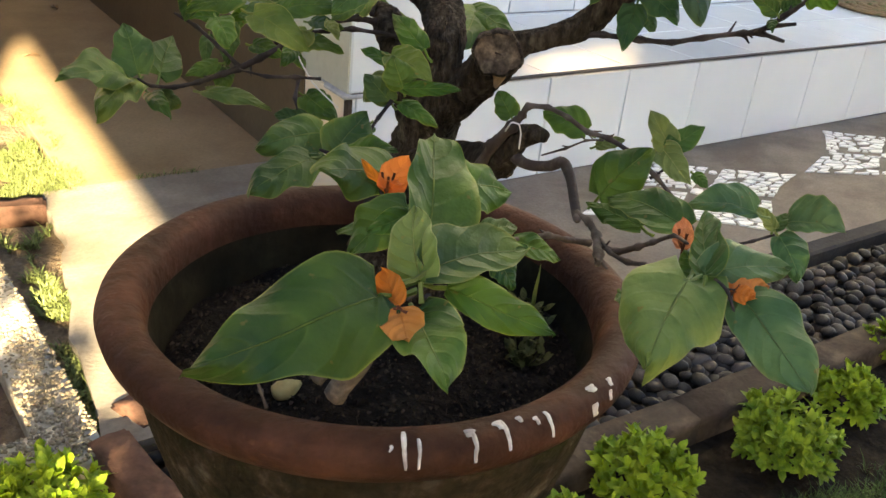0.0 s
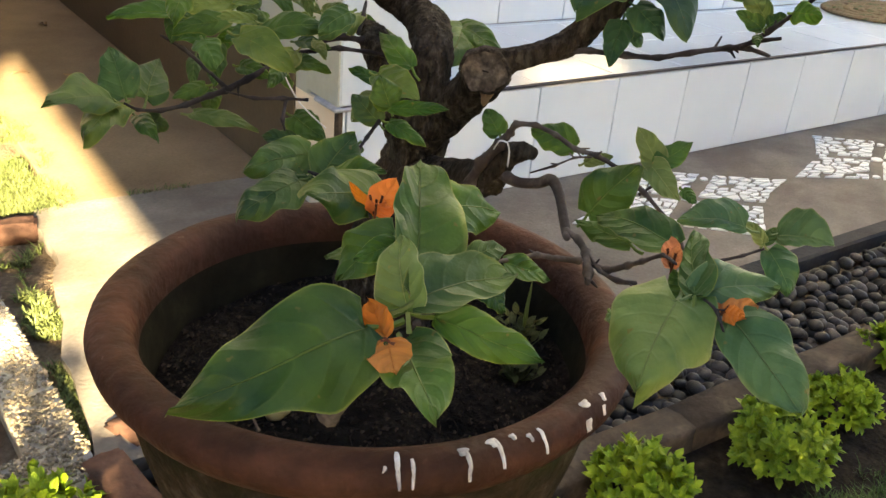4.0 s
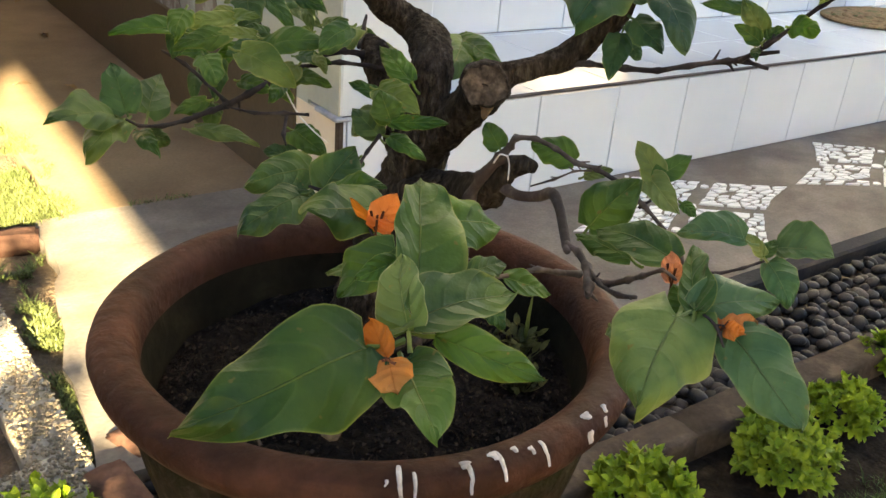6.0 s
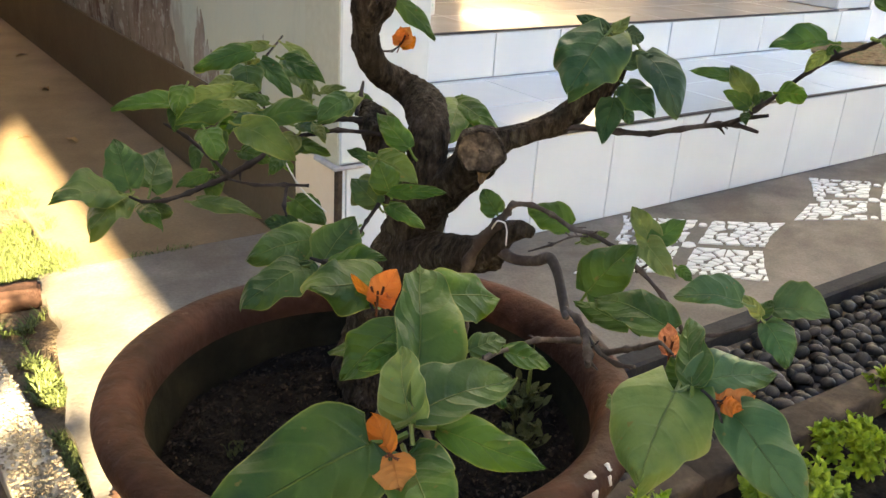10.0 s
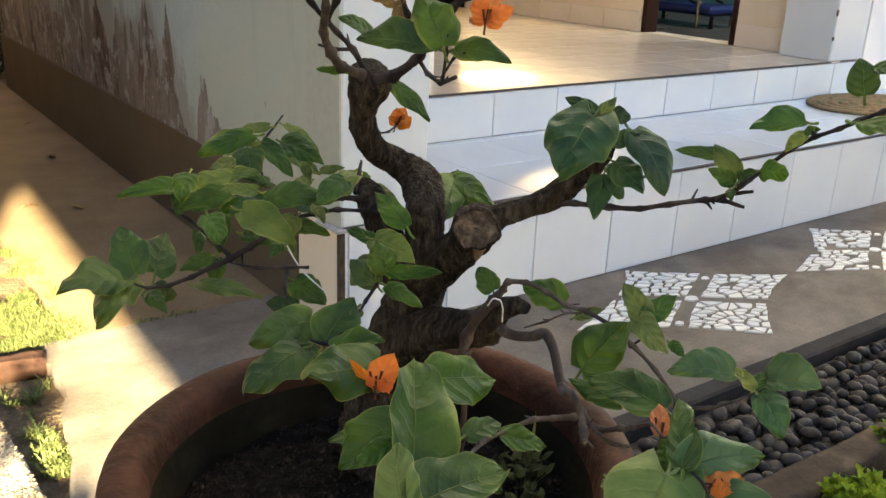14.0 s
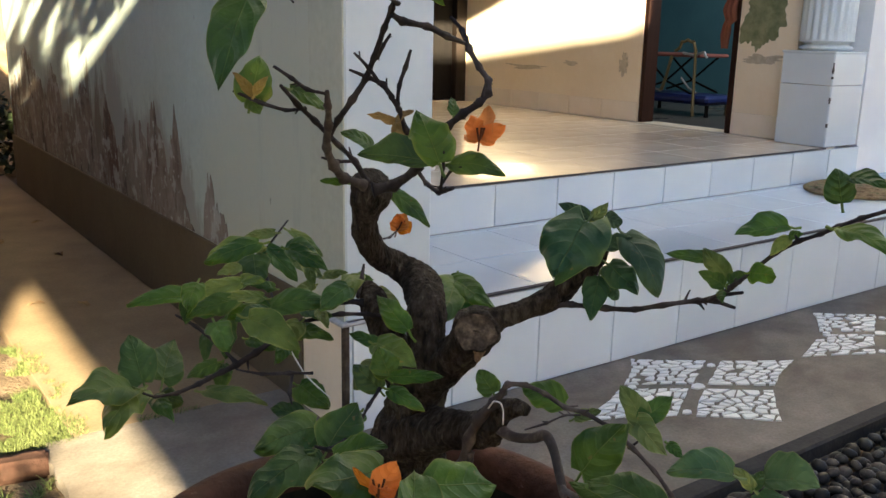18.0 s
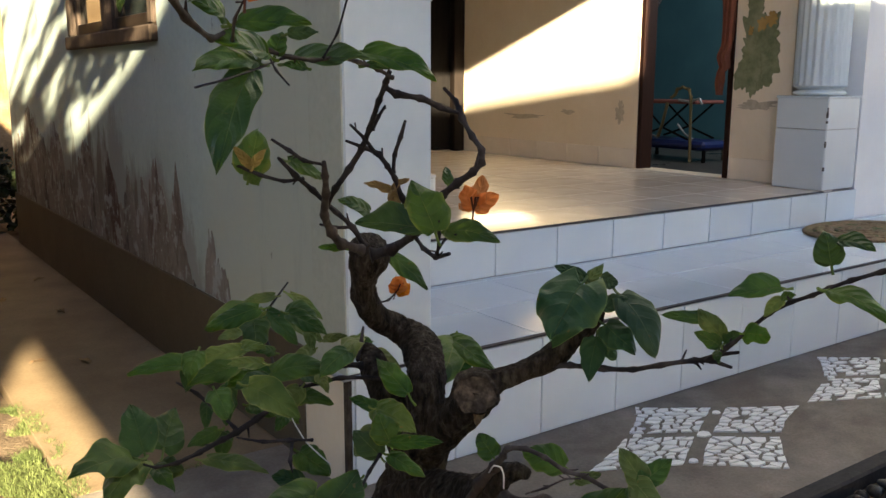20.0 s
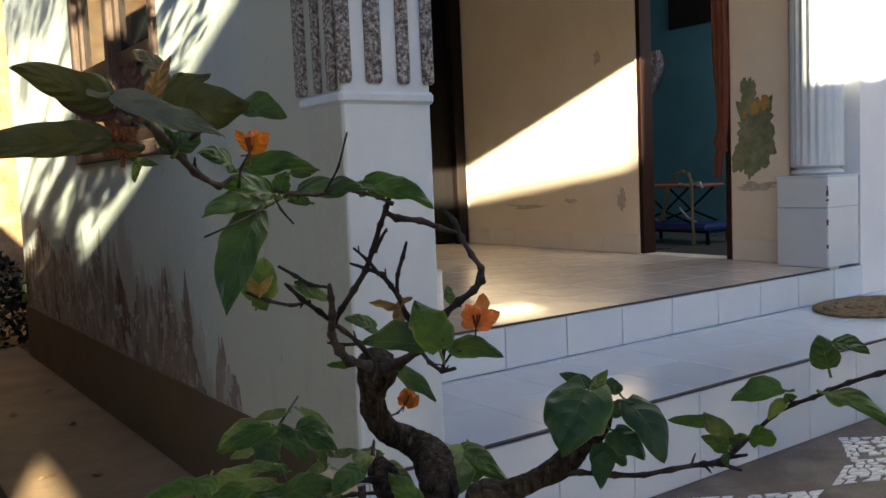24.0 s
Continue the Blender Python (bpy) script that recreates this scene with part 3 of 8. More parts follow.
# ---- the bonsai ----
def leaf_material(name, dark, light, edge, vein, rough=0.50, through=0.24, spread=0.17, gloss=0.27):
    m = bpy.data.materials.new(name)
    m.use_nodes = True
    nt = m.node_tree
    n, link = nt.nodes, nt.links.new
    bsdf = n["Principled BSDF"]
    out = n["Material Output"]
    uv = n.new("ShaderNodeUVMap")
    sep = n.new("ShaderNodeSeparateXYZ")
    link(uv.outputs[0], sep.inputs[0])

    def math_node(op, a, b=None, c=None):
        k = n.new("ShaderNodeMath")
        k.operation = op
        for i, val in enumerate((a, b, c)):
            if val is None:
                continue
            if isinstance(val, (int, float)):
                k.inputs[i].default_value = val
            else:
                link(val, k.inputs[i])
        return k.outputs[0]

    def ranged(val, a, b, c=0.0, d=1.0):
        k = n.new("ShaderNodeMapRange")
        for i, x in enumerate((a, b, c, d)):
            k.inputs[i + 1].default_value = x
        link(val, k.inputs[0])
        return k.outputs[0]
    along, across = sep.outputs[0], math_node("ABSOLUTE", math_node("MULTIPLY_ADD", sep.outputs[1], 2.0, -1.0))
    tc = n.new("ShaderNodeTexCoord")
    coarse = n.new("ShaderNodeTexNoise")
    coarse.inputs["Scale"].default_value, coarse.inputs["Detail"].default_value = 38.0, 6.0
    link(tc.outputs["Object"], coarse.inputs["Vector"])
    mix = n.new("ShaderNodeMixRGB")
    mix.inputs[1].default_value, mix.inputs[2].default_value = (*dark, 1), (*light, 1)
    link(ranged(coarse.outputs["Fac"], 0.38, 0.66), mix.inputs[0])
    # side veins run forward from the midrib
    bent = math_node("MULTIPLY", math_node("POWER", across, 1.5), -0.30)
    wob = math_node("MULTIPLY_ADD", coarse.outputs["Fac"], 0.22, math_node("ADD", bent, along))
    phase = math_node("FRACT", math_node("MULTIPLY", wob, 4.6))
    side = ranged(math_node("ABSOLUTE", math_node("SUBTRACT", phase, 0.5)), 0.01, 0.11, 1.0, 0.0)
    mid = ranged(across, 0.008, 0.030, 1.0, 0.0)
    veins = math_node("MAXIMUM", math_node("MULTIPLY", side, math_node("MULTIPLY_ADD", across, -0.15, 0.20)), mid)
    vm = n.new("ShaderNodeMixRGB")
    link(math_node("MULTIPLY", veins, 0.46), vm.inputs[0])
    link(mix.outputs[0], vm.inputs[1])
    vm.inputs[2].default_value = (*vein, 1)
    em = n.new("ShaderNodeMixRGB")
    rim = math_node("ADD", across, math_node("MULTIPLY_ADD", coarse.outputs["Fac"], 0.9, -0.45))
    link(math_node("MAXIMUM", ranged(rim, 0.92, 1.15, 0.0, 0.5), ranged(across, 0.955, 0.99, 0.0, 0.5)), em.inputs[0])
    link(vm.outputs[0], em.inputs[1])
    em.inputs[2].default_value = (*edge, 1)
    spots = n.new("ShaderNodeTexNoise")
    spots.inputs["Scale"].default_value = 260.0
    link(tc.outputs["Object"], spots.inputs["Vector"])
    sp = n.new("ShaderNodeMixRGB")
    link(ranged(spots.outputs["Fac"], 0.70, 0.76, 0.0, 0.6), sp.inputs[0])
    link(em.outputs[0], sp.inputs[1])
    sp.inputs[2].default_value = (edge[0] * 0.6, edge[1] * 0.4, 0.02, 1)
    info = n.new("ShaderNodeObjectInfo")
    hsv = n.new("ShaderNodeHueSaturation")
    link(ranged(info.outputs["Random"], 0, 1, 1 - spread, 1 + spread), hsv.inputs["Value"])
    link(ranged(math_node("FRACT", math_node("MULTIPLY", info.outputs["Random"], 7.31)), 0, 1, 0.5 - spread * 0.06, 0.5 + spread * 0.04), hsv.inputs["Hue"])
    link(ranged(math_node("FRACT", math_node("MULTIPLY", info.outputs["Random"], 3.7)), 0, 1, 1 - spread * 0.6, 1 + spread * 0.32), hsv.inputs["Saturation"])
    link(sp.outputs[0], hsv.inputs["Color"])
    link(hsv.outputs[0], bsdf.inputs["Base Color"])
    link(ranged(coarse.outputs["Fac"], 0.3, 0.7, rough - 0.08, rough + 0.12), bsdf.inputs["Roughness"])
    bsdf.inputs["Specular IOR Level"].default_value = gloss
    quilt = math_node("MULTIPLY", math_node("ABSOLUTE", math_node("SUBTRACT", phase, 0.5)), 0.32)
    height = math_node("ADD", math_node("MULTIPLY_ADD", veins, -0.35, coarse.outputs["Fac"]), quilt)
    crinkle = n.new("ShaderNodeTexNoise")
    crinkle.inputs["Scale"].default_value, crinkle.inputs["Detail"].default_value = 130.0, 4.0
    link(tc.outputs["Object"], crinkle.inputs["Vector"])
    height = math_node("MULTIPLY_ADD", crinkle.outputs["Fac"], 0.32, height)
    bp = n.new("ShaderNodeBump")
    bp.inputs["Strength"].default_value, bp.inputs["Distance"].default_value = 0.95, 0.0030
    link(height, bp.inputs["Height"])
    link(bp.outputs[0], bsdf.inputs["Normal"])
    tr = n.new("ShaderNodeBsdfTranslucent")
    link(hsv.outputs[0], tr.inputs[0])
    ms = n.new("ShaderNodeMixShader")
    ms.inputs[0].default_value = through
    link(bsdf.outputs[0], ms.inputs[1])
    link(tr.outputs[0], ms.inputs[2])
    link(ms.outputs[0], out.inputs[0])
    return m


LEAF = [
    leaf_material("green bonsai leaf", (0.020, 0.064, 0.006), (0.068, 0.136, 0.012), (0.26, 0.27, 0.05), (0.18, 0.23, 0.04)),
    leaf_material("yellowing bonsai leaf", (0.085, 0.135, 0.022), (0.18, 0.22, 0.05), (0.44, 0.40, 0.17), (0.30, 0.32, 0.10)),
    leaf_material("withered bonsai leaf", (0.16, 0.10, 0.035), (0.26, 0.16, 0.06), (0.34, 0.2, 0.08), (0.2, 0.13, 0.06), 0.7),
    leaf_material("pale mottled bonsai leaf", (0.052, 0.098, 0.010), (0.14, 0.185, 0.034), (0.40, 0.38, 0.12), (0.22, 0.25, 0.06)),
    leaf_material("dull olive young leaf", (0.048, 0.058, 0.018), (0.105, 0.104, 0.034), (0.07, 0.06, 0.03), (0.06, 0.06, 0.03), 0.7, 0.12, 0.15, 0.10),
    leaf_material("bronze purple young leaf", (0.060, 0.036, 0.036), (0.105, 0.066, 0.055), (0.12, 0.07, 0.05), (0.13, 0.09, 0.07), 0.7, 0.15, 0.15, 0.10),
    # pale grey puts a leaf's sunlit sheen into its colour
    leaf_material("greyish sheen-coloured leaf", (0.055, 0.070, 0.040), (0.13, 0.125, 0.085), (0.16, 0.14, 0.09), (0.10, 0.10, 0.06), 0.6, 0.12),
    # right-hand leaves: sky sheen put into these two paler colours
    leaf_material("blue green leaf with sheen in colour", (0.036, 0.094, 0.027), (0.100, 0.172, 0.052), (0.26, 0.27, 0.09), (0.16, 0.21, 0.07)),
    leaf_material("pale mottled leaf with sheen in colour", (0.080, 0.142, 0.032), (0.205, 0.262, 0.068), (0.30, 0.30, 0.11), (0.20, 0.24, 0.09)),
    leaf_material("deep green bonsai leaf", (0.012, 0.040, 0.004), (0.044, 0.090, 0.008), (0.22, 0.24, 0.04), (0.16, 0.21, 0.035), spread=0.05),
    leaf_material("yellow orange young leaf", (0.20, 0.125, 0.014), (0.31, 0.20, 0.026), (0.45, 0.30, 0.06), (0.40, 0.28, 0.06)),
    leaf_material("dark blue green leaf", (0.018, 0.056, 0.019), (0.050, 0.100, 0.034), (0.18, 0.22, 0.06), (0.12, 0.17, 0.05)),
]
# duller copy of the orange bract, its shade put into the colour
SHADED_BRACT = leaf_material("shaded brown orange bract", (0.17, 0.062, 0.016), (0.27, 0.10, 0.026), (0.17, 0.07, 0.02), (0.16, 0.06, 0.02), 0.65, 0.2)
TUBE = material("reddish brown flower tube", [(0.3, (0.075, 0.022, 0.010)), (0.7, (0.14, 0.045, 0.018))], 200, 0.7, bump=0.2, bump_scale=400)
BRACT = leaf_material("orange paper bract", (0.57, 0.175, 0.026), (0.68, 0.25, 0.058), (0.60, 0.17, 0.035), (0.46, 0.11, 0.02), 0.6, 0.4)

bonsai = empty("bonsai_tree", (POT[0], POT[1], 0.49))
tagged(bonsai, "gnarled flowering bonsai with green leaves and orange bracts", "bonsai tree")
HOME = Vector(bonsai.location)


def joined(ob, parent=None):
    """Hangs a mesh whose points are in metres of the place under the tree or one of its parts."""
    ob.parent = parent or bonsai
    ob.matrix_parent_inverse = Matrix.Translation(-HOME)
    return ob


def limb(name, mat, pts, rough=0.0, label=""):
    """A tapered limb through (x, y, z, radius): knotty bark, or a kinked twig with swollen nodes and short spurs."""
    P = [Vector(p) for p in pts]
    P = [P[0] + (P[0] - P[1]) * 0.4] + P + [P[-1] + (P[-1] - P[-2]) * 0.4]
    path = []
    thick = max(p[3] for p in pts)
    big = thick > 0.008
    steps = 14 if big else 5
    rl = random.Random(int(abs(pts[0][0] * 7919 + pts[-1][2] * 104729) * 1000) % 99991)
    for a, b, c, d in zip(P, P[1:], P[2:], P[3:]):
        for k in range(steps):
            u = k / steps
            q = 0.5 * (2 * b + (c - a) * u + (2 * a - 5 * b + 4 * c - d) * u * u + (3 * b - a - 3 * c + d) * u ** 3)
            if not big and not rough:
                q = q * 0.45 + (b * (1 - u) + c * u) * 0.55
                q[3] *= 0.86 + 0.42 * max(0.0, 1 - 3.2 * min(u, 1 - u)) ** 2
            path.append(q)
    path.append(P[-2])
    if not big and not rough:
        for k in range(1, 4):
            path[-k] = Vector((*path[-k][:3], path[-k][3] * (0.7, 0.85, 0.95)[k - 1]))
    seg = 32 if big else 8
    bm = bmesh.new()
    loops = []
    side = Vector((0.3, 0.7, 0.1))
    for i, p in enumerate(path):
        q = Vector(path[min(i + 1, len(path) - 1)][:3]) - Vector(path[max(i - 1, 0)][:3])
        q.normalize()
        side = (side - q * side.dot(q)).normalized()
        other = q.cross(side)
        r = max(p[3], 0.0004)
        loop = []
        for k in range(seg):
            a = 2 * math.pi * k / seg
            way = math.cos(a) * side + math.sin(a) * other
            at = Vector(p[:3]) + way * r
            if rough:
                ridge = noise.noise(Vector((math.cos(a) * 2.2, math.sin(a) * 2.2, i * 0.06)) + Vector(pts[0][:3]) * 9)
                lump = noise.noise(at * 65) * 0.6 + noise.noise(at * 190) * 0.42 + noise.noise(at * 430) * 0.34
                at += way * r * rough * (0.40 * ridge + 0.42 * lump)
            else:
                at += way * r * (0.22 * noise.noise(at * 160) + 0.16 * noise.noise(at * 420))
            loop.append(bm.verts.new(at))
        loops.append(loop)
        if not big and 1 < i < len(path) - 1 and rl.random() < 0.11 and not rough and thick < 0.0045 and mat is not wire_mat:
            out = (side * rl.uniform(-1, 1) + other * rl.uniform(-1, 1) + q * 0.7).normalized()
            foot = Vector(p[:3]) + out * r * 0.4
            n1 = out.orthogonal().normalized()
            n2 = out.cross(n1)
            ln = rl.choice((0.5, 0.8, 1, 1.5)) * rl.uniform(0.0025, 0.0045)
            ring = [bm.verts.new(foot + (math.cos(t * 1.57) * n1 + math.sin(t * 1.57) * n2) * min(0.0011, r * 0.6)) for t in range(4)]
            top = [bm.verts.new(foot + out * (r + ln) + (math.cos(t * 1.57) * n1 + math.sin(t * 1.57) * n2) * 0.0004) for t in range(4)]
            for t in range(4):
                bm.faces.new((ring[t], ring[(t + 1) % 4], top[(t + 1) % 4], top[t]))
            bm.faces.new(top)
    for a, b in zip(loops, loops[1:]):
        for k in range(seg):
            bm.faces.new((a[k], a[(k + 1) % seg], b[(k + 1) % seg], b[k]))
    bm.faces.new(loops[0])
    bm.faces.new(loops[-1])
    return joined(part(name, bm, mat, None, label, True))


def sawn_knot(at, toward, r):
    """The stub of a sawn-off limb with its rim of bark and cracked face."""
    stub = lathe_bm([(r * 1.05, -0.026), (r * 1.02, -0.012), (r * 1.05, -0.003), (r * 1.0, 0.0), (r * 0.9, 0.0004)], 30, r * 0.22, 2, False)
    knot = part("sawn_knot", stub, bark, None, "round sawn-off limb scar", True)
    knot.matrix_world = look(Vector(at), Vector(toward)) @ pose(0, 0, 0, 0, 180, 0)
    knot.parent = bonsai
    knot.matrix_parent_inverse = Matrix.Translation(-HOME)
    face = lathe_bm([(r * 0.92, -0.001), (r * 0.84, -0.0014), (r * 0.6, -0.001), (r * 0.3, -0.0022), (r * 0.06, -0.003)], 30, r * 0.18, 2, False)
    for v in face.verts:
        v.co.z += 0.0011 * noise.noise(v.co * 320)
    ob = part("cut_face", face, cut_wood, knot, "weathered cracked cut wood", True)
    return knot


def blade(bm, uvl, base, tip, width, normal, fold, droop, seed, nu=14, nv=4, heart=0.36, wave=0.06, lop=0.0, curl=0.0, lobes=0.10, blunt=0.85):
    """One ovate blade with a keel, drooping tip and wavy margin, laid into bm."""
    base, tip, normal = Vector(base), Vector(tip), Vector(normal).normalized()
    ax = tip - base
    length = ax.length
    ax.normalize()
    normal = (normal - ax * normal.dot(ax)).normalized()
    side = normal.cross(ax)
    rows = []
    for i in range(nu + 1):
        u = i / nu
        if u < heart:
            w = math.sin(math.pi / 2 * (u / heart)) ** 0.5
        else:
            x = (u - heart) / (1 - heart)
            w = (1 - x) ** blunt * (1 + (blunt - 0.1) * x) * (1 - 0.15 * x ** 5)
        w = max(w, 0.012) * width / 2
        lift = droop * length * 4 * u * (1 - u)
        sway = 0.028 * length * math.sin(seed * 7 + u * 2.6) * u * (1 - u) * 3
        row = []
        lobe = [1 + 0.19 * noise.noise(Vector((u * 4.2 + seed, s * 3.0, seed))) for s in (-1, 1)]
        for j in range(-nv, nv + 1):
            v = j / nv * lobe[j > 0]
            up = fold * abs(v) * w * (1 - 0.45 * abs(v))
            up += wave * (0.7 + 1.3 * ((seed * 3.7) % 1)) * width * abs(v) ** 2 * math.sin(u * (9 + seed % 4) + seed * 5 + (2 if v > 0 else 0)) * (0.5 + u)
            up += 0.022 * width * min(1, wave * 20) * abs(v) ** 3 * math.sin(u * (22 + seed % 3) + seed * 9 + (1.3 if v > 0 else 0))
            up -= curl * width * abs(v) ** 3 * (0.3 + u)
            up += 0.06 * width * noise.noise(Vector((u * 3.5 + seed, v * 2.5, seed * 3)))
            back = -lobes * length * abs(v) ** 1.7 * max(0, 1 - u / heart) * min(1, w / (0.2 * width)) if u < heart else 0
            row.append(bm.verts.new(base + ax * (u * length + back) + side * (v * w * (1 + lop * (1 if v > 0 else -1)) + sway) + normal * (lift + up)))
        rows.append(row)
    for i in range(nu):
        for j in range(2 * nv):
            fce = bm.faces.new((rows[i][j], rows[i][j + 1], rows[i + 1][j + 1], rows[i + 1][j]))
            fce.smooth = True
            for lp, (a, b) in zip(fce.loops, ((i, j), (i, j + 1), (i + 1, j + 1), (i + 1, j))):
                lp[uvl].uv = (a / nu, b / (2 * nv))


def stalk(bm, uvl, a, b, r):
    a, b = Vector(a), Vector(b)
    q = (b - a).normalized()
    s = q.orthogonal().normalized()
    o = q.cross(s)
    rings = []
    for p, k in ((a, 1.0), ((a + b) / 2 + Vector((0, 0, -0.1 * (b - a).length)), 0.8), (b, 0.9)):
        rings.append([bm.verts.new(p + (math.cos(t * math.pi * 0.4) * s + math.sin(t * math.pi * 0.4) * o) * r * k) for t in range(5)])
    for x, y in zip(rings, rings[1:]):
        for k in range(5):
            fce = bm.faces.new((x[k], x[(k + 1) % 5], y[(k + 1) % 5], y[k]))
            for lp in fce.loops:
                lp[uvl].uv = (0.0, 0.5)


count = [0]


def leaf(base, tip, width, normal, fold=0.25, droop=0.06, kind=0, lop=0.0, lobes=0.10, blunt=None, heart=0.30):
    count[0] += 1
    seed = (count[0] * 0.618) % 1 * 10
    bm = bmesh.new()
    uvl = bm.loops.layers.uv.new("uv")
    length = (Vector(tip) - Vector(base)).length
    blade(bm, uvl, base, tip, width, normal, fold, droop, seed, 26, 6, heart=heart, lop=lop, curl=0.20 * ((seed * 1.7) % 1), lobes=lobes, blunt=blunt or 0.62 + 0.24 * ((seed * 2.3) % 1))
    back = (Vector(base) - Vector(tip)).normalized() * 0.22 * length + Vector((0, 0, -0.05 * length))
    stalk(bm, uvl, Vector(base) + back, base, 0.0007 + 0.006 * length)
    me = bpy.data.meshes.new("leaf")
    bm.to_mesh(me)
    bm.free()
    me.materials.append(LEAF[kind])
    ob = new("leaf", me)
    if kind == 1:
        ob["label"] = "yellowing leaf"
    if kind == 2:
        ob["label"] = "withered brown leaf"
    if kind in (5, 10):
        ob["label"] = "young bronze leaf" if kind == 5 else "yellow orange young leaf"
    return joined(ob)


def flower(centre, view, bracts, paper=None):
    """Papery bracts round dark slender tubes."""
    c = Vector(centre)
    view = Vector(view)
    bm = bmesh.new()
    uvl = bm.loops.layers.uv.new("uv")
    mean = sum((Vector(t) for t, _ in bracts), Vector()) / len(bracts)
    size = (mean - c).length
    stalk(bm, uvl, c - (mean - c).normalized() * 0.003 - Vector((0, 0, 0.002)), c, 0.0006)
    for k in range(3):
        way = (mean - c) * 0.58 + Vector((math.cos(k * 2.1), math.sin(k * 2.1), 0.3)) * size * 0.22 + view * size * 0.25
        stalk(bm, uvl, c, c + way, 0.0007)
    base = joined(part("flower", bm, TUBE, None, "orange bracts round dark tubes"))
    for k, (tip, w) in enumerate(bracts):
        bm = bmesh.new()
        uvl = bm.loops.layers.uv.new("uv")
        ax = Vector(tip) - c
        blade(bm, uvl, c, tip, w * 1.1, view + Vector((0, 0, 0.2)) + ax.normalized().cross(view) * (0.4 * (k - 1)), 0.35, -0.06, centre[0] * 9 + k, 10, 4, 0.45, 0.07)
        me = bpy.data.meshes.new("bract")
        bm.to_mesh(me)
        bm.free()
        me.materials.append(paper or BRACT)
        ob = new("bract", me)
        ob.parent = base
        ob.matrix_parent_inverse = Matrix.Translation(-HOME) @ Matrix.Translation(HOME)
    return base


limb('trunk', bark, [(-1.2470, -1.2060, 0.5250, 0.0440), (-1.2450, -1.2100, 0.5850, 0.0380), (-1.2432, -1.2233, 0.6549, 0.0303), (-1.2522, -1.2431, 0.6910, 0.0228), (-1.2603, -1.2609, 0.7220, 0.0190), (-1.2663, -1.2737, 0.7491, 0.0155), (-1.2673, -1.2786, 0.7701, 0.0132), (-1.2668, -1.2773, 0.7868, 0.0125), (-1.2576, -1.2616, 0.7960, 0.0132), (-1.2511, -1.2381, 0.8014, 0.0118), (-1.2588, -1.2257, 0.8077, 0.0097), (-1.2731, -1.2258, 0.8168, 0.0093), (-1.2838, -1.2271, 0.8320, 0.0088), (-1.2875, -1.2304, 0.8461, 0.0087), (-1.2895, -1.2372, 0.8602, 0.0118), (-1.2881, -1.2422, 0.8712, 0.0135), (-1.2872, -1.2457, 0.8774, 0.0097)], 0.5, 'gnarled twisting grey-brown trunk')
limb('old_stump', bark, [(-1.2612, -1.2549, 0.7200, 0.0154), (-1.2742, -1.2517, 0.7499, 0.0135), (-1.2818, -1.2463, 0.7729, 0.0112), (-1.2802, -1.2292, 0.7846, 0.0098), (-1.2691, -1.2043, 0.7869, 0.0063)], 0.5, '')
limb('branch', bark, [(-1.2623, -1.2728, 0.7351, 0.0149), (-1.2604, -1.3006, 0.7612, 0.0135), (-1.2604, -1.3195, 0.7793, 0.0123), (-1.2563, -1.3303, 0.7924, 0.0108), (-1.2471, -1.3349, 0.7972, 0.0074), (-1.2314, -1.3391, 0.8008, 0.0068), (-1.2178, -1.3426, 0.8050, 0.0075), (-1.2103, -1.3471, 0.8123, 0.0082), (-1.2065, -1.3552, 0.8224, 0.0075), (-1.2025, -1.3632, 0.8305, 0.0067), (-1.1995, -1.3700, 0.8393, 0.0047), (-1.1996, -1.3750, 0.8458, 0.0023)], 0.45, 'thick side branch')
limb('branch', twig_bark, [(-1.2161, -1.3458, 0.8021, 0.0023), (-1.2104, -1.3582, 0.8054, 0.0020), (-1.2025, -1.3803, 0.8075, 0.0019), (-1.1933, -1.3960, 0.8095, 0.0017), (-1.1894, -1.4139, 0.8166, 0.0017), (-1.1837, -1.4341, 0.8239, 0.0017), (-1.1819, -1.4452, 0.8260, 0.0015), (-1.1799, -1.4572, 0.8251, 0.0012)], 0.0, '')
limb('branch', twig_bark, [(-1.1837, -1.4341, 0.8229, 0.0014), (-1.1829, -1.4492, 0.8310, 0.0014), (-1.1799, -1.4612, 0.8351, 0.0012)], 0.0, '')
limb('branch', twig_bark, [(-1.1839, -1.4422, 0.8260, 0.0012), (-1.1879, -1.4581, 0.8381, 0.0014), (-1.1868, -1.4710, 0.8511, 0.0014), (-1.1868, -1.4829, 0.8637, 0.0013), (-1.1928, -1.4989, 0.8739, 0.0013), (-1.1989, -1.5139, 0.8814, 0.0012), (-1.2038, -1.5249, 0.8877, 0.0012), (-1.2068, -1.5369, 0.8941, 0.0012), (-1.2088, -1.5519, 0.9012, 0.0012), (-1.2196, -1.5730, 0.9104, 0.0009)], 0.0, 'long dark shoot')
limb('root', bark, [(-1.2592, -1.2332, 0.6759, 0.0238), (-1.2633, -1.2830, 0.7012, 0.0161), (-1.2684, -1.3238, 0.7195, 0.0130), (-1.2745, -1.3527, 0.7326, 0.0110), (-1.2795, -1.3686, 0.7477, 0.0094), (-1.2795, -1.3776, 0.7568, 0.0067), (-1.2756, -1.3855, 0.7608, 0.0049), (-1.2756, -1.3925, 0.7618, 0.0036)], 0.5, 'swollen mossy surface root')
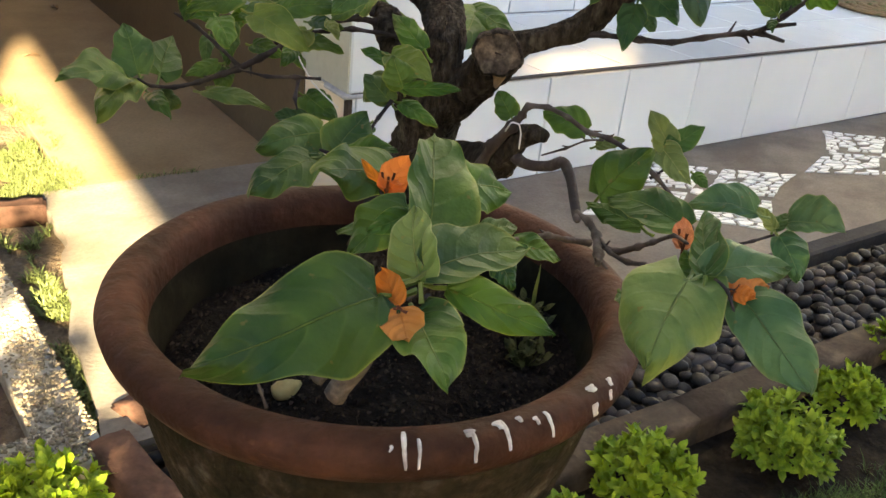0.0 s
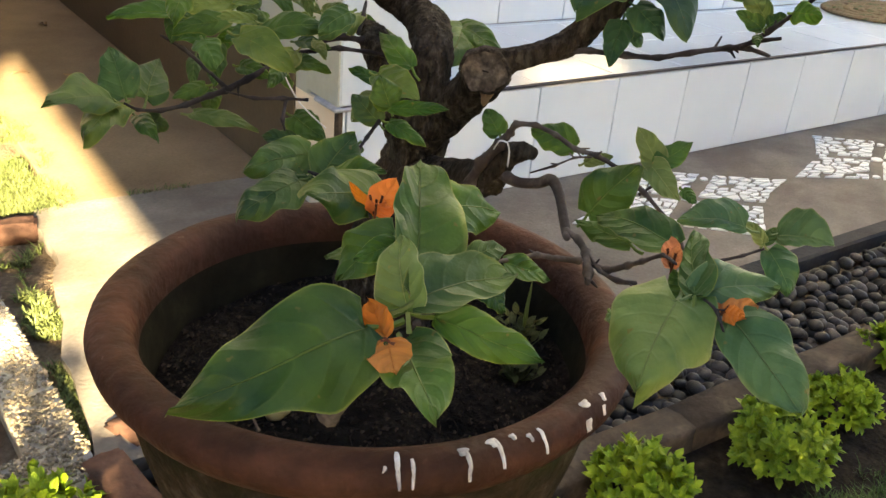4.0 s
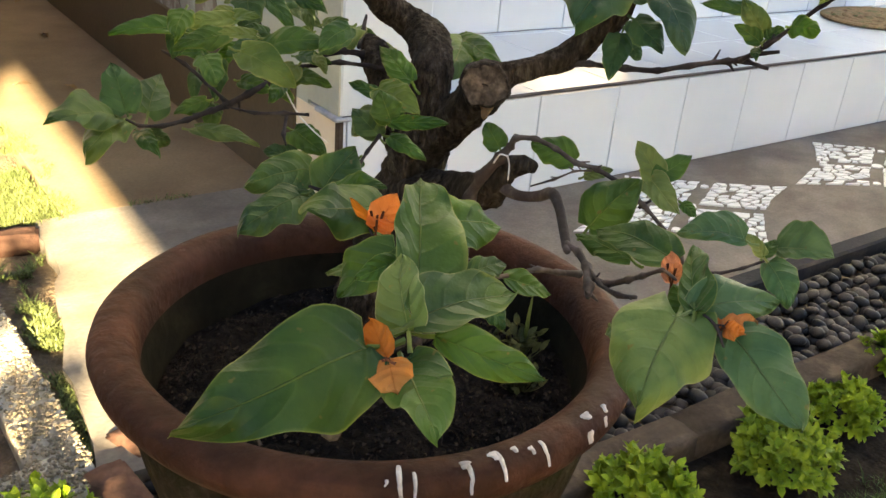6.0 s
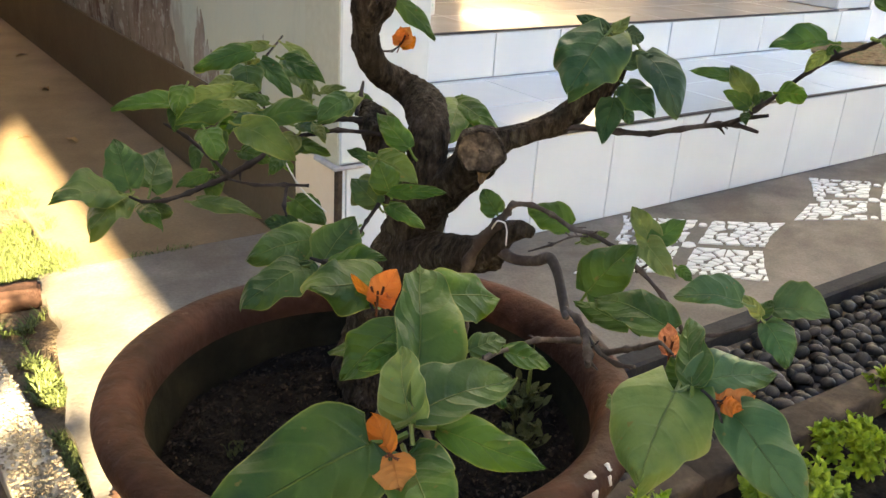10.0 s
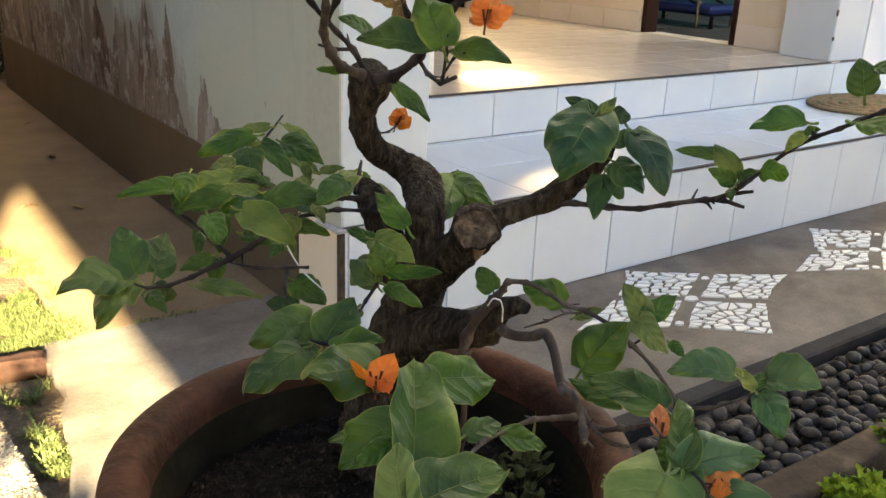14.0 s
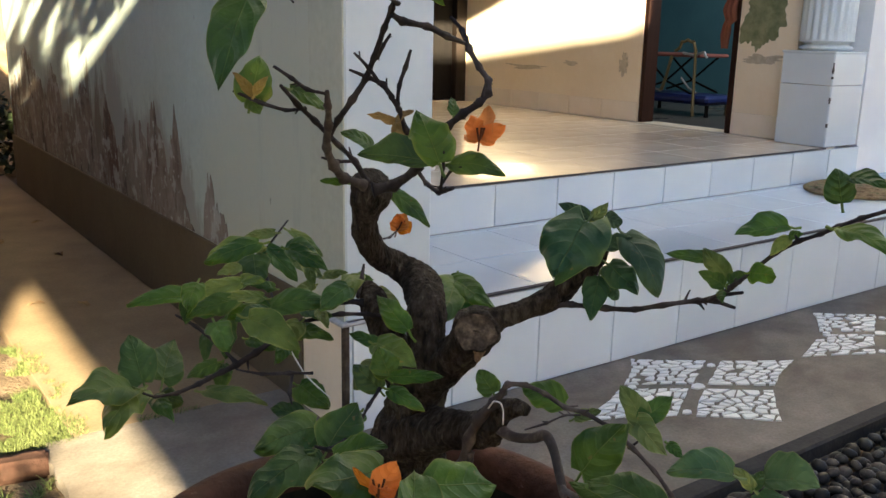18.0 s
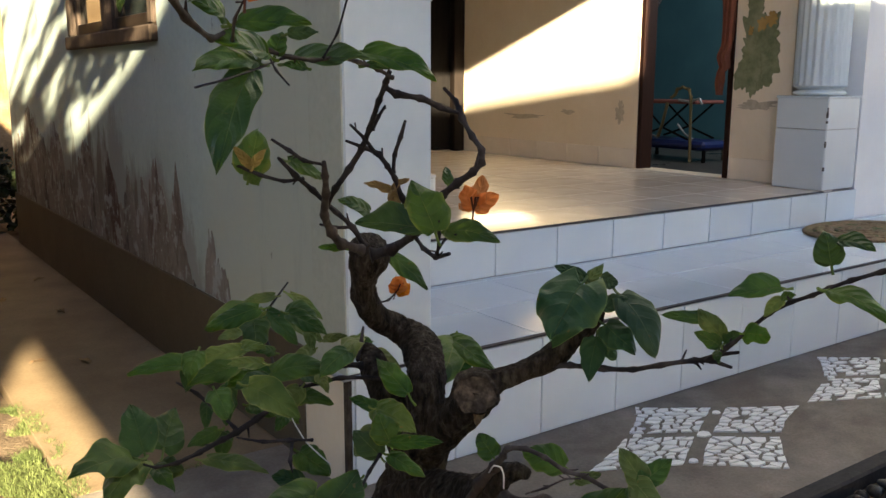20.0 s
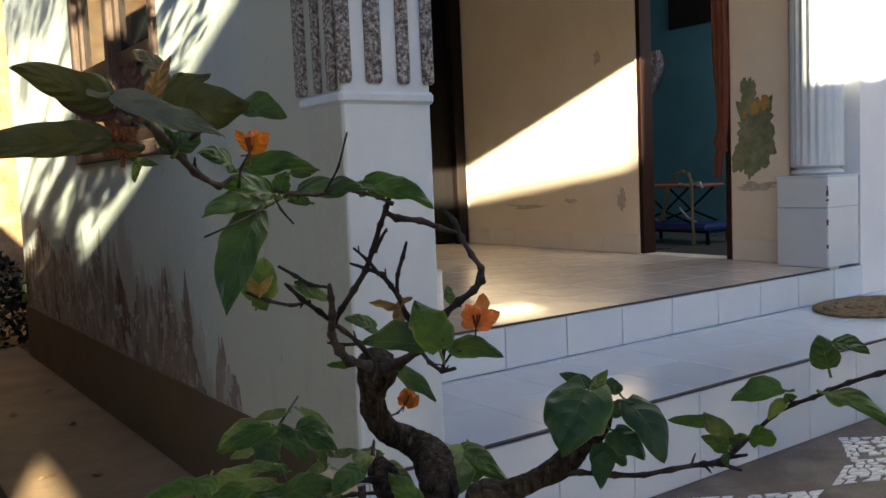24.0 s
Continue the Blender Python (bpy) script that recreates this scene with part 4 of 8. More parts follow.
limb('stem', grey_twig, [(-1.2805, -1.3686, 0.7457, 0.0040), (-1.2796, -1.3856, 0.7438, 0.0033), (-1.2766, -1.4006, 0.7479, 0.0030), (-1.2766, -1.4115, 0.7540, 0.0031), (-1.2786, -1.4206, 0.7491, 0.0029), (-1.2857, -1.4326, 0.7441, 0.0027), (-1.2927, -1.4436, 0.7402, 0.0024), (-1.2967, -1.4486, 0.7403, 0.0018)], 0.3, 'grey hooked stem')
limb('stem', grey_twig, [(-1.2844, -1.3458, 0.7086, 0.0040), (-1.2885, -1.3567, 0.7327, 0.0036), (-1.2895, -1.3666, 0.7487, 0.0035), (-1.2885, -1.3795, 0.7648, 0.0032), (-1.2865, -1.3845, 0.7728, 0.0022), (-1.2866, -1.3884, 0.7788, 0.0018), (-1.2816, -1.3984, 0.7809, 0.0015), (-1.2776, -1.4104, 0.7789, 0.0015), (-1.2747, -1.4234, 0.7750, 0.0015), (-1.2707, -1.4344, 0.7751, 0.0015), (-1.2677, -1.4484, 0.7722, 0.0013), (-1.2648, -1.4644, 0.7653, 0.0012), (-1.2608, -1.4765, 0.7564, 0.0012), (-1.2589, -1.4875, 0.7465, 0.0012), (-1.2589, -1.4926, 0.7395, 0.0012)], 0.0, '')
limb('twig', grey_twig, [(-1.2727, -1.4334, 0.7741, 0.0006), (-1.2757, -1.4244, 0.7710, 0.0006), (-1.2806, -1.4155, 0.7640, 0.0007), (-1.2846, -1.4025, 0.7559, 0.0007)], 0.0, '')
limb('stem', grey_twig, [(-1.2927, -1.4436, 0.7412, 0.0017), (-1.2957, -1.4555, 0.7423, 0.0021), (-1.3047, -1.4705, 0.7434, 0.0022), (-1.3198, -1.4875, 0.7445, 0.0023), (-1.3278, -1.4955, 0.7456, 0.0019)], 0.0, '')
limb('stem', grey_twig, [(-1.2957, -1.4555, 0.7423, 0.0012), (-1.3158, -1.4905, 0.7466, 0.0011), (-1.3248, -1.5094, 0.7527, 0.0013), (-1.3268, -1.5204, 0.7577, 0.0012)], 0.0, '')
limb('stem', grey_twig, [(-1.3068, -1.4765, 0.7415, 0.0017), (-1.3158, -1.4945, 0.7486, 0.0016), (-1.3228, -1.5114, 0.7607, 0.0015), (-1.3328, -1.5263, 0.7718, 0.0011), (-1.3379, -1.5392, 0.7818, 0.0008), (-1.3529, -1.5571, 0.7899, 0.0007)], 0.0, '')
limb('twig', grey_twig, [(-1.3027, -1.4646, 0.7364, 0.0016), (-1.3227, -1.4695, 0.7444, 0.0015), (-1.3447, -1.4794, 0.7555, 0.0014), (-1.3677, -1.4903, 0.7636, 0.0011), (-1.3937, -1.5052, 0.7747, 0.0010), (-1.4277, -1.5291, 0.7858, 0.0008), (-1.4517, -1.5480, 0.7940, 0.0006), (-1.4687, -1.5610, 0.7991, 0.0005), (-1.4737, -1.5630, 0.8001, 0.0004)], 0.0, 'pale horizontal shoot')
limb('stem', grey_twig, [(-1.2855, -1.3548, 0.7217, 0.0021), (-1.2835, -1.3519, 0.7037, 0.0022), (-1.2774, -1.3440, 0.6797, 0.0022), (-1.2694, -1.3322, 0.6427, 0.0024), (-1.2564, -1.3135, 0.6026, 0.0025)], 0.0, '')
limb('stem', grey_twig, [(-1.4357, -1.5212, 0.7688, 0.0012), (-1.4056, -1.4835, 0.7326, 0.0016), (-1.3625, -1.4309, 0.6713, 0.0022), (-1.3034, -1.3575, 0.5800, 0.0031)], 0.0, '')
limb('twig', twig_bark, [(-1.3489, -1.5562, 0.7720, 0.0006), (-1.3519, -1.5712, 0.7821, 0.0007), (-1.3540, -1.5782, 0.7821, 0.0006), (-1.3550, -1.5832, 0.7771, 0.0006)], 0.0, '')
limb('twig', twig_bark, [(-1.2479, -1.4806, 0.7334, 0.0010), (-1.2339, -1.4916, 0.7335, 0.0011), (-1.2209, -1.4976, 0.7365, 0.0008), (-1.2060, -1.4996, 0.7385, 0.0009)], 0.0, '')
limb('twig', twig_bark, [(-1.2588, -1.4565, 0.7603, 0.0008), (-1.2568, -1.4624, 0.7673, 0.0008), (-1.2538, -1.4634, 0.7743, 0.0006)], 0.0, '')
limb('branch', twig_bark, [(-1.2739, -1.2719, 0.7747, 0.0027), (-1.2772, -1.2559, 0.7778, 0.0027), (-1.2800, -1.2382, 0.7816, 0.0026), (-1.2909, -1.2323, 0.7861, 0.0025), (-1.3034, -1.2305, 0.7888, 0.0022), (-1.3217, -1.2327, 0.7875, 0.0016)], 0.0, '')
limb('branch', twig_bark, [(-1.2869, -1.2531, 0.7816, 0.0016), (-1.2960, -1.2497, 0.7833, 0.0016), (-1.3168, -1.2479, 0.7867, 0.0016), (-1.3330, -1.2464, 0.7859, 0.0016), (-1.3471, -1.2455, 0.7849, 0.0019), (-1.3641, -1.2515, 0.7800, 0.0021), (-1.3821, -1.2565, 0.7750, 0.0020), (-1.3960, -1.2585, 0.7701, 0.0020), (-1.4060, -1.2615, 0.7691, 0.0018), (-1.4230, -1.2675, 0.7671, 0.0015), (-1.4400, -1.2785, 0.7692, 0.0012), (-1.4550, -1.2884, 0.7743, 0.0009), (-1.4630, -1.2944, 0.7803, 0.0009)], 0.0, 'long left branch')
limb('twig', twig_bark, [(-1.3951, -1.2595, 0.7711, 0.0015), (-1.3990, -1.2375, 0.7779, 0.0013), (-1.4049, -1.2165, 0.7848, 0.0013), (-1.4129, -1.2014, 0.7897, 0.0011)], 0.0, '')
limb('twig', twig_bark, [(-1.3651, -1.2445, 0.7799, 0.0016), (-1.3441, -1.2056, 0.7809, 0.0014), (-1.3193, -1.1394, 0.7802, 0.0012), (-1.3066, -1.1006, 0.7940, 0.0013), (-1.2710, -1.0736, 0.8138, 0.0010)], 0.0, '')
limb('twig', twig_bark, [(-1.3712, -1.3134, 0.7784, 0.0009), (-1.3812, -1.3034, 0.7773, 0.0012), (-1.3931, -1.2924, 0.7753, 0.0010), (-1.4051, -1.2814, 0.7772, 0.0006)], 0.0, '')
limb('twig', twig_bark, [(-1.3792, -1.3034, 0.7773, 0.0012), (-1.3852, -1.3115, 0.7684, 0.0011), (-1.3872, -1.3185, 0.7645, 0.0005)], 0.0, '')
limb('twig', twig_bark, [(-1.3103, -1.3025, 0.7683, 0.0010), (-1.3413, -1.3385, 0.7705, 0.0011), (-1.3503, -1.3415, 0.7636, 0.0011), (-1.3603, -1.3495, 0.7596, 0.0011), (-1.3743, -1.3565, 0.7547, 0.0010), (-1.3873, -1.3615, 0.7548, 0.0012), (-1.3933, -1.3575, 0.7567, 0.0010)], 0.0, '')
limb('twig', twig_bark, [(-1.3873, -1.3615, 0.7548, 0.0010), (-1.3884, -1.3934, 0.7639, 0.0008), (-1.4075, -1.4433, 0.7693, 0.0007)], 0.0, '')
limb('twig', twig_bark, [(-1.2947, -1.2333, 0.7916, 0.0014), (-1.2812, -1.2149, 0.7965, 0.0017), (-1.2732, -1.2048, 0.8053, 0.0014)], 0.0, '')
limb('branch', grey_twig, [(-1.3074, -1.2637, 0.8764, 0.0035), (-1.3233, -1.2657, 0.8820, 0.0033), (-1.3351, -1.2744, 0.8925, 0.0031), (-1.3457, -1.2852, 0.9052, 0.0027), (-1.3527, -1.3016, 0.9202, 0.0024), (-1.3594, -1.3135, 0.9319, 0.0020), (-1.3614, -1.3162, 0.9405, 0.0018)], 0.0, '')
limb('branch', twig_bark, [(-1.3463, -1.2901, 0.9114, 0.0017), (-1.3466, -1.3019, 0.9230, 0.0019), (-1.3429, -1.3119, 0.9348, 0.0019), (-1.3407, -1.3229, 0.9473, 0.0019), (-1.3409, -1.3316, 0.9585, 0.0016), (-1.3434, -1.3460, 0.9740, 0.0016), (-1.3455, -1.3564, 0.9835, 0.0015), (-1.3467, -1.3618, 0.9887, 0.0019)], 0.0, '')
limb('branch', grey_twig, [(-1.3457, -1.3627, 0.9856, 0.0012), (-1.3573, -1.3682, 0.9897, 0.0012), (-1.3712, -1.3732, 0.9929, 0.0012), (-1.3856, -1.3790, 0.9949, 0.0011), (-1.4035, -1.3880, 0.9930, 0.0011), (-1.4182, -1.3954, 0.9941, 0.0011), (-1.4308, -1.4026, 0.9961, 0.0010), (-1.4426, -1.4065, 1.0004, 0.0011), (-1.4550, -1.4171, 1.0026, 0.0010), (-1.4670, -1.4316, 0.9991, 0.0013), (-1.4843, -1.4544, 1.0045, 0.0015), (-1.4978, -1.4762, 1.0108, 0.0016), (-1.5091, -1.4959, 1.0155, 0.0015), (-1.5207, -1.5169, 1.0192, 0.0013), (-1.5326, -1.5403, 1.0201, 0.0010)], 0.0, 'arching top shoot')
limb('twig', grey_twig, [(-1.4902, -1.4634, 1.0077, 0.001), (-1.4972, -1.4802, 1.0120, 0.0009), (-1.4977, -1.4942, 1.0152, 0.0007), (-1.4970, -1.5188, 1.0193, 0.0006), (-1.4957, -1.5257, 1.0206, 0.0006)], 0.0, '')
limb('twig', grey_twig, [(-1.4588, -1.4313, 0.9987, 0.0007), (-1.4655, -1.4504, 1.0050, 0.0006), (-1.4670, -1.4634, 1.0111, 0.0005)], 0.0, '')
limb('twig', twig_bark, [(-1.4200, -1.3948, 0.9941, 0.0007), (-1.4402, -1.4130, 0.9891, 0.0005), (-1.4654, -1.4406, 0.9846, 0.0005), (-1.4853, -1.4628, 0.9818, 0.0004)], 0.0, '')
limb('twig', twig_bark, [(-1.4316, -1.4010, 0.9961, 0.0007), (-1.4347, -1.4163, 0.9882, 0.0005), (-1.4353, -1.4292, 0.9823, 0.0005)], 0.0, '')
limb('twig', twig_bark, [(-1.3973, -1.3859, 0.9940, 0.0006), (-1.3918, -1.3900, 1.0053, 0.0006), (-1.3893, -1.3959, 1.0215, 0.0006)], 0.0, '')
limb('branch', twig_bark, [(-1.3030, -1.2593, 0.8776, 0.0021), (-1.3140, -1.2632, 0.8919, 0.0019), (-1.3308, -1.2715, 0.9047, 0.0018), (-1.3588, -1.2962, 0.9223, 0.0016), (-1.3760, -1.3100, 0.9330, 0.0015), (-1.3900, -1.3195, 0.9439, 0.0013)], 0.0, '')
limb('twig', twig_bark, [(-1.3688, -1.3052, 0.9301, 0.0012), (-1.3819, -1.3079, 0.9299, 0.0011), (-1.3945, -1.3054, 0.9338, 0.0011), (-1.4040, -1.2904, 0.9394, 0.0011)], 0.0, '')
limb('twig', twig_bark, [(-1.3611, -1.3157, 0.9385, 0.0011), (-1.3731, -1.3158, 0.9413, 0.0012), (-1.3822, -1.3168, 0.9472, 0.0011), (-1.3908, -1.3128, 0.9534, 0.0011)], 0.0, '')
limb('twig', twig_bark, [(-1.3140, -1.2632, 0.8919, 0.0013), (-1.3227, -1.2571, 0.8916, 0.0013), (-1.3341, -1.2569, 0.8947, 0.0011)], 0.0, '')
limb('branch', twig_bark, [(-1.2941, -1.3082, 0.8918, 0.0015), (-1.3113, -1.3274, 0.9079, 0.0017), (-1.3191, -1.3299, 0.9187, 0.0016), (-1.3251, -1.3321, 0.9302, 0.0016), (-1.3303, -1.3326, 0.9372, 0.0016), (-1.3347, -1.3302, 0.9442, 0.0015), (-1.3396, -1.3238, 0.9473, 0.0013), (-1.3502, -1.3210, 0.9516, 0.0009)], 0.0, '')
limb('twig', twig_bark, [(-1.3356, -1.3290, 0.9442, 0.0013), (-1.3415, -1.3274, 0.9524, 0.0011), (-1.3510, -1.3278, 0.9607, 0.0009)], 0.0, '')
limb('twig', twig_bark, [(-1.3261, -1.3320, 0.9333, 0.0013), (-1.3266, -1.3342, 0.9435, 0.0013), (-1.3252, -1.3383, 0.9535, 0.0013), (-1.3243, -1.3419, 0.9627, 0.0011)], 0.0, '')
limb('twig', twig_bark, [(-1.3399, -1.3327, 0.9575, 0.0011), (-1.3373, -1.3349, 0.9647, 0.0011), (-1.3351, -1.3387, 0.9709, 0.0009)], 0.0, '')
limb('branch', twig_bark, [(-1.3010, -1.2636, 0.8722, 0.0043), (-1.2884, -1.2692, 0.8752, 0.0038), (-1.2935, -1.3013, 0.8897, 0.0027), (-1.3161, -1.3511, 0.9094, 0.0023), (-1.3266, -1.3808, 0.9260, 0.0021), (-1.3240, -1.3904, 0.9332, 0.0021), (-1.3174, -1.3944, 0.9386, 0.0021), (-1.3120, -1.3937, 0.9426, 0.0021), (-1.3075, -1.3884, 0.9489, 0.0017), (-1.3047, -1.3765, 0.9553, 0.0017), (-1.3016, -1.3634, 0.9640, 0.0018), (-1.3004, -1.3552, 0.9735, 0.0016), (-1.3038, -1.3492, 0.9804, 0.0013)], 0.0, 'dark hooked branch')
limb('branch', twig_bark, [(-1.3455, -1.3563, 0.9804, 0.0017), (-1.3392, -1.3564, 0.9772, 0.0020), (-1.3256, -1.3586, 0.9752, 0.0018), (-1.3139, -1.3607, 0.9702, 0.0017), (-1.3034, -1.3623, 0.9667, 0.0015)], 0.0, '')
limb('twig', twig_bark, [(-1.2942, -1.3051, 0.8904, 0.0015), (-1.2883, -1.3064, 0.8820, 0.0015), (-1.2896, -1.3215, 0.8791, 0.0015), (-1.3016, -1.3518, 0.8873, 0.0016)], 0.0, '')
limb('twig', twig_bark, [(-1.2905, -1.3244, 0.8799, 0.0010), (-1.3207, -1.3689, 0.9031, 0.0009), (-1.3379, -1.3932, 0.9152, 0.0006)], 0.0, '')
limb('twig', twig_bark, [(-1.2933, -1.3273, 0.8830, 0.0008), (-1.3137, -1.3660, 0.8999, 0.0009), (-1.3187, -1.3819, 0.9046, 0.0007)], 0.0, '')
limb('twig', twig_bark, [(-1.2907, -1.2556, 0.8367, 0.0008), (-1.2719, -1.2384, 0.8325, 0.0008), (-1.2575, -1.2246, 0.8326, 0.0008)], 0.0, '')
leaf((-1.4825, -1.5652, 0.8047), (-1.5343, -1.5675, 0.7993), 0.0308, (-0.051, -0.629, 0.776), 0.12, 0.02, 9, 0.0, 0.12, 1.05, 0.20)
leaf((-1.4714, -1.5667, 0.7973), (-1.4820, -1.5971, 0.7968), 0.0183, (-0.156, 0.038, 0.987), 0.20, 0.08, 0, 0.1, 0.2)
leaf((-1.4612, -1.5648, 0.8018), (-1.4374, -1.5851, 0.7921), 0.0127, (-0.262, -0.648, 0.715), 0.30, 0.04, 0, 0.1, 0.05)
leaf((-1.4658, -1.5617, 0.8064), (-1.4291, -1.5590, 0.8042), 0.0182, (0.090, -0.521, 0.849), 0.20, 0.08, 0, 0.2, 0.12)
leaf((-1.4679, -1.5619, 0.8036), (-1.4615, -1.5463, 0.8185), 0.0150, (-0.695, -0.327, 0.640), 0.30, 0.06, 1, 0.1, 0.1)
leaf((-1.4571, -1.5482, 0.8089), (-1.4347, -1.5144, 0.8248), 0.0230, (0.032, -0.440, 0.897), 0.30, 0.08, 0, -0.28, 0.15)
leaf((-1.3905, -1.4616, 0.7813), (-1.3533, -1.4620, 0.7702), 0.0264, (0.216, -0.630, 0.746), 0.15, 0.05, 0, 0.0, 0.1)
leaf((-1.4303, -1.4962, 0.7911), (-1.4510, -1.4932, 0.7748), 0.0191, (-0.574, -0.518, 0.634), 0.20, 0.08, 0, 0, 0.15)
leaf((-1.4216, -1.4812, 0.7785), (-1.4405, -1.4643, 0.7685), 0.0135, (-0.571, -0.120, 0.812), 0.25, 0.04, 3, 0, 0.1)
leaf((-1.4545, -1.5337, 0.8088), (-1.4663, -1.5299, 0.8035), 0.0079, (-0.486, -0.575, 0.658), 0.25, 0.08, 0, 0, 0.1)
leaf((-1.3992, -1.4998, 0.7758), (-1.3815, -1.5004, 0.7760), 0.0108, (-0.024, -0.551, 0.834), 0.25, 0.10, 0, 0, 0.1)
leaf((-1.3777, -1.4948, 0.7670), (-1.3524, -1.4974, 0.7536), 0.0107, (0.241, -0.759, 0.604), 0.25, 0.07, 0, 0, 0.05)
leaf((-1.4077, -1.5212, 0.7778), (-1.4047, -1.5302, 0.7699), 0.0106, (-0.108, -0.686, 0.720), 0.25, 0.02, 0, 0, 0.1)
leaf((-1.3829, -1.3536, 0.7515), (-1.3603, -1.3466, 0.7690), 0.0250, (-0.334, -0.644, 0.688), 0.15, 0.08, 0, 0, 0.15)
leaf((-1.3877, -1.4183, 0.7682), (-1.4336, -1.4346, 0.7817), 0.0277, (0.407, -0.538, 0.738), 0.20, 0.03, 0, 0, 0.15)
leaf((-1.3934, -1.3804, 0.7609), (-1.3744, -1.3994, 0.7700), 0.0171, (-0.604, -0.234, 0.762), 0.25, 0.03, 0, 0, 0.1)
leaf((-1.3828, -1.3379, 0.7571), (-1.4203, -1.3442, 0.7575), 0.0234, (0.120, -0.674, 0.729), 0.20, 0.05, 0, 0, 0.15)
leaf((-1.3802, -1.3165, 0.7555), (-1.3922, -1.2995, 0.7563), 0.0129, (-0.569, -0.399, 0.719), 0.25, 0.03, 0, 0, 0.1)
leaf((-1.3976, -1.3572, 0.7526), (-1.4351, -1.3684, 0.7443), 0.0235, (-0.059, -0.459, 0.887), 0.20, 0.06, 0, 0, 0.12)
leaf((-1.3913, -1.3545, 0.7527), (-1.4003, -1.3605, 0.7448), 0.0112, (-0.302, -0.624, 0.720), 0.25, 0.05, 0, 0, 0.1)
leaf((-1.4072, -1.2178, 0.8048), (-1.4452, -1.2067, 0.8035), 0.0141, (-0.399, -0.459, 0.794), 0.5, 0.10, 0, -0.2, 0.12)
leaf((-1.4030, -1.2098, 0.8049), (-1.4146, -1.2236, 0.7908), 0.0157, (-0.407, -0.896, 0.178), 0.3, 0.08, 0, 0.1, 0.15)
leaf((-1.3300, -1.1290, 0.8120), (-1.3629, -1.1243, 0.8023), 0.0163, (-0.288, -0.734, 0.615), 0.28, 0.07, 3, -0.2, 0.12)
leaf((-1.3414, -1.1389, 0.7982), (-1.3612, -1.1413, 0.7948), 0.0094, (-0.004, -0.801, 0.599), 0.28, 0.07, 1, 0, 0.12)
leaf((-1.3403, -1.1603, 0.8121), (-1.3471, -1.1781, 0.7933), 0.0220, (-0.259, -0.651, 0.713), 0.28, 0.07, 0, 0, 0.12)
leaf((-1.3231, -1.1471, 0.8116), (-1.3136, -1.1775, 0.7911), 0.0149, (-0.295, -0.596, 0.747), 0.28, 0.07, 0, 0, 0.12)
leaf((-1.3093, -1.1456, 0.8080), (-1.2955, -1.1729, 0.8036), 0.0272, (-0.451, -0.359, 0.817), 0.28, 0.07, 0, 0.2, 0.12)
leaf((-1.3075, -1.1617, 0.8034), (-1.2971, -1.1889, 0.7929), 0.0125, (-0.374, -0.455, 0.808), 0.28, 0.07, 3, 0, 0.12)
leaf((-1.3090, -1.1288, 0.8186), (-1.3338, -1.1269, 0.8168), 0.0089, (-0.101, -0.846, 0.523), 0.28, 0.07, 1, 0, 0.12)
leaf((-1.2984, -1.1361, 0.8198), (-1.2864, -1.1663, 0.8045), 0.0081, (-0.457, -0.540, 0.707), 0.28, 0.07, 1, 0, 0.12)
leaf((-1.3355, -1.1510, 0.8116), (-1.3366, -1.1624, 0.8204), 0.0052, (-0.730, -0.369, -0.575), 0.28, 0.07, 1, 0, 0.12)
leaf((-1.3367, -1.1499, 0.8124), (-1.3443, -1.1571, 0.8197), 0.0049, (0.374, -0.824, -0.426), 0.28, 0.07, 1, 0, 0.12)
leaf((-1.3337, -1.1528, 0.8105), (-1.3328, -1.1663, 0.8175), 0.0049, (-0.969, -0.158, -0.192), 0.28, 0.07, 1, 0, 0.12)
leaf((-1.3370, -1.1395, 0.8051), (-1.3503, -1.1454, 0.8050), 0.0064, (0.274, -0.641, 0.717), 0.28, 0.07, 1, 0, 0.12)
leaf((-1.3669, -1.2493, 0.7999), (-1.3433, -1.2785, 0.8091), 0.0195, (-0.676, -0.339, 0.655), 0.28, 0.07, 0, 0.1, 0.12)
leaf((-1.3169, -1.2573, 0.8066), (-1.3384, -1.2612, 0.7961), 0.0139, (-0.251, -0.621, 0.742), 0.28, 0.07, 0, 0, 0.12)
leaf((-1.3671, -1.1864, 0.7945), (-1.3918, -1.1836, 0.7954), 0.0103, (-0.058, -0.728, 0.683), 0.28, 0.07, 3, 0, 0.12)
leaf((-1.3768, -1.2045, 0.7965), (-1.3955, -1.2070, 0.7950), 0.0095, (0.042, -0.736, 0.676), 0.28, 0.07, 1, 0, 0.12)
leaf((-1.3627, -1.2414, 0.7949), (-1.3907, -1.2362, 0.7956), 0.0192, (-0.113, -0.709, 0.696), 0.28, 0.07, 0, -0.15, 0.12)
leaf((-1.3820, -1.1924, 0.7843), (-1.4052, -1.1906, 0.7855), 0.0093, (-0.021, -0.720, 0.693), 0.28, 0.07, 0, 0, 0.12)
leaf((-1.3837, -1.2166, 0.7857), (-1.3932, -1.2325, 0.7667), 0.0152, (-0.398, -0.595, 0.698), 0.28, 0.07, 0, 0, 0.12)
leaf((-1.3494, -1.2536, 0.7882), (-1.3681, -1.2609, 0.7744), 0.0156, (-0.301, -0.614, 0.729), 0.28, 0.07, 3, 0, 0.12)
leaf((-1.3738, -1.2355, 0.7890), (-1.3591, -1.2621, 0.7881), 0.0108, (-0.503, -0.305, 0.808), 0.28, 0.07, 1, 0, 0.12)
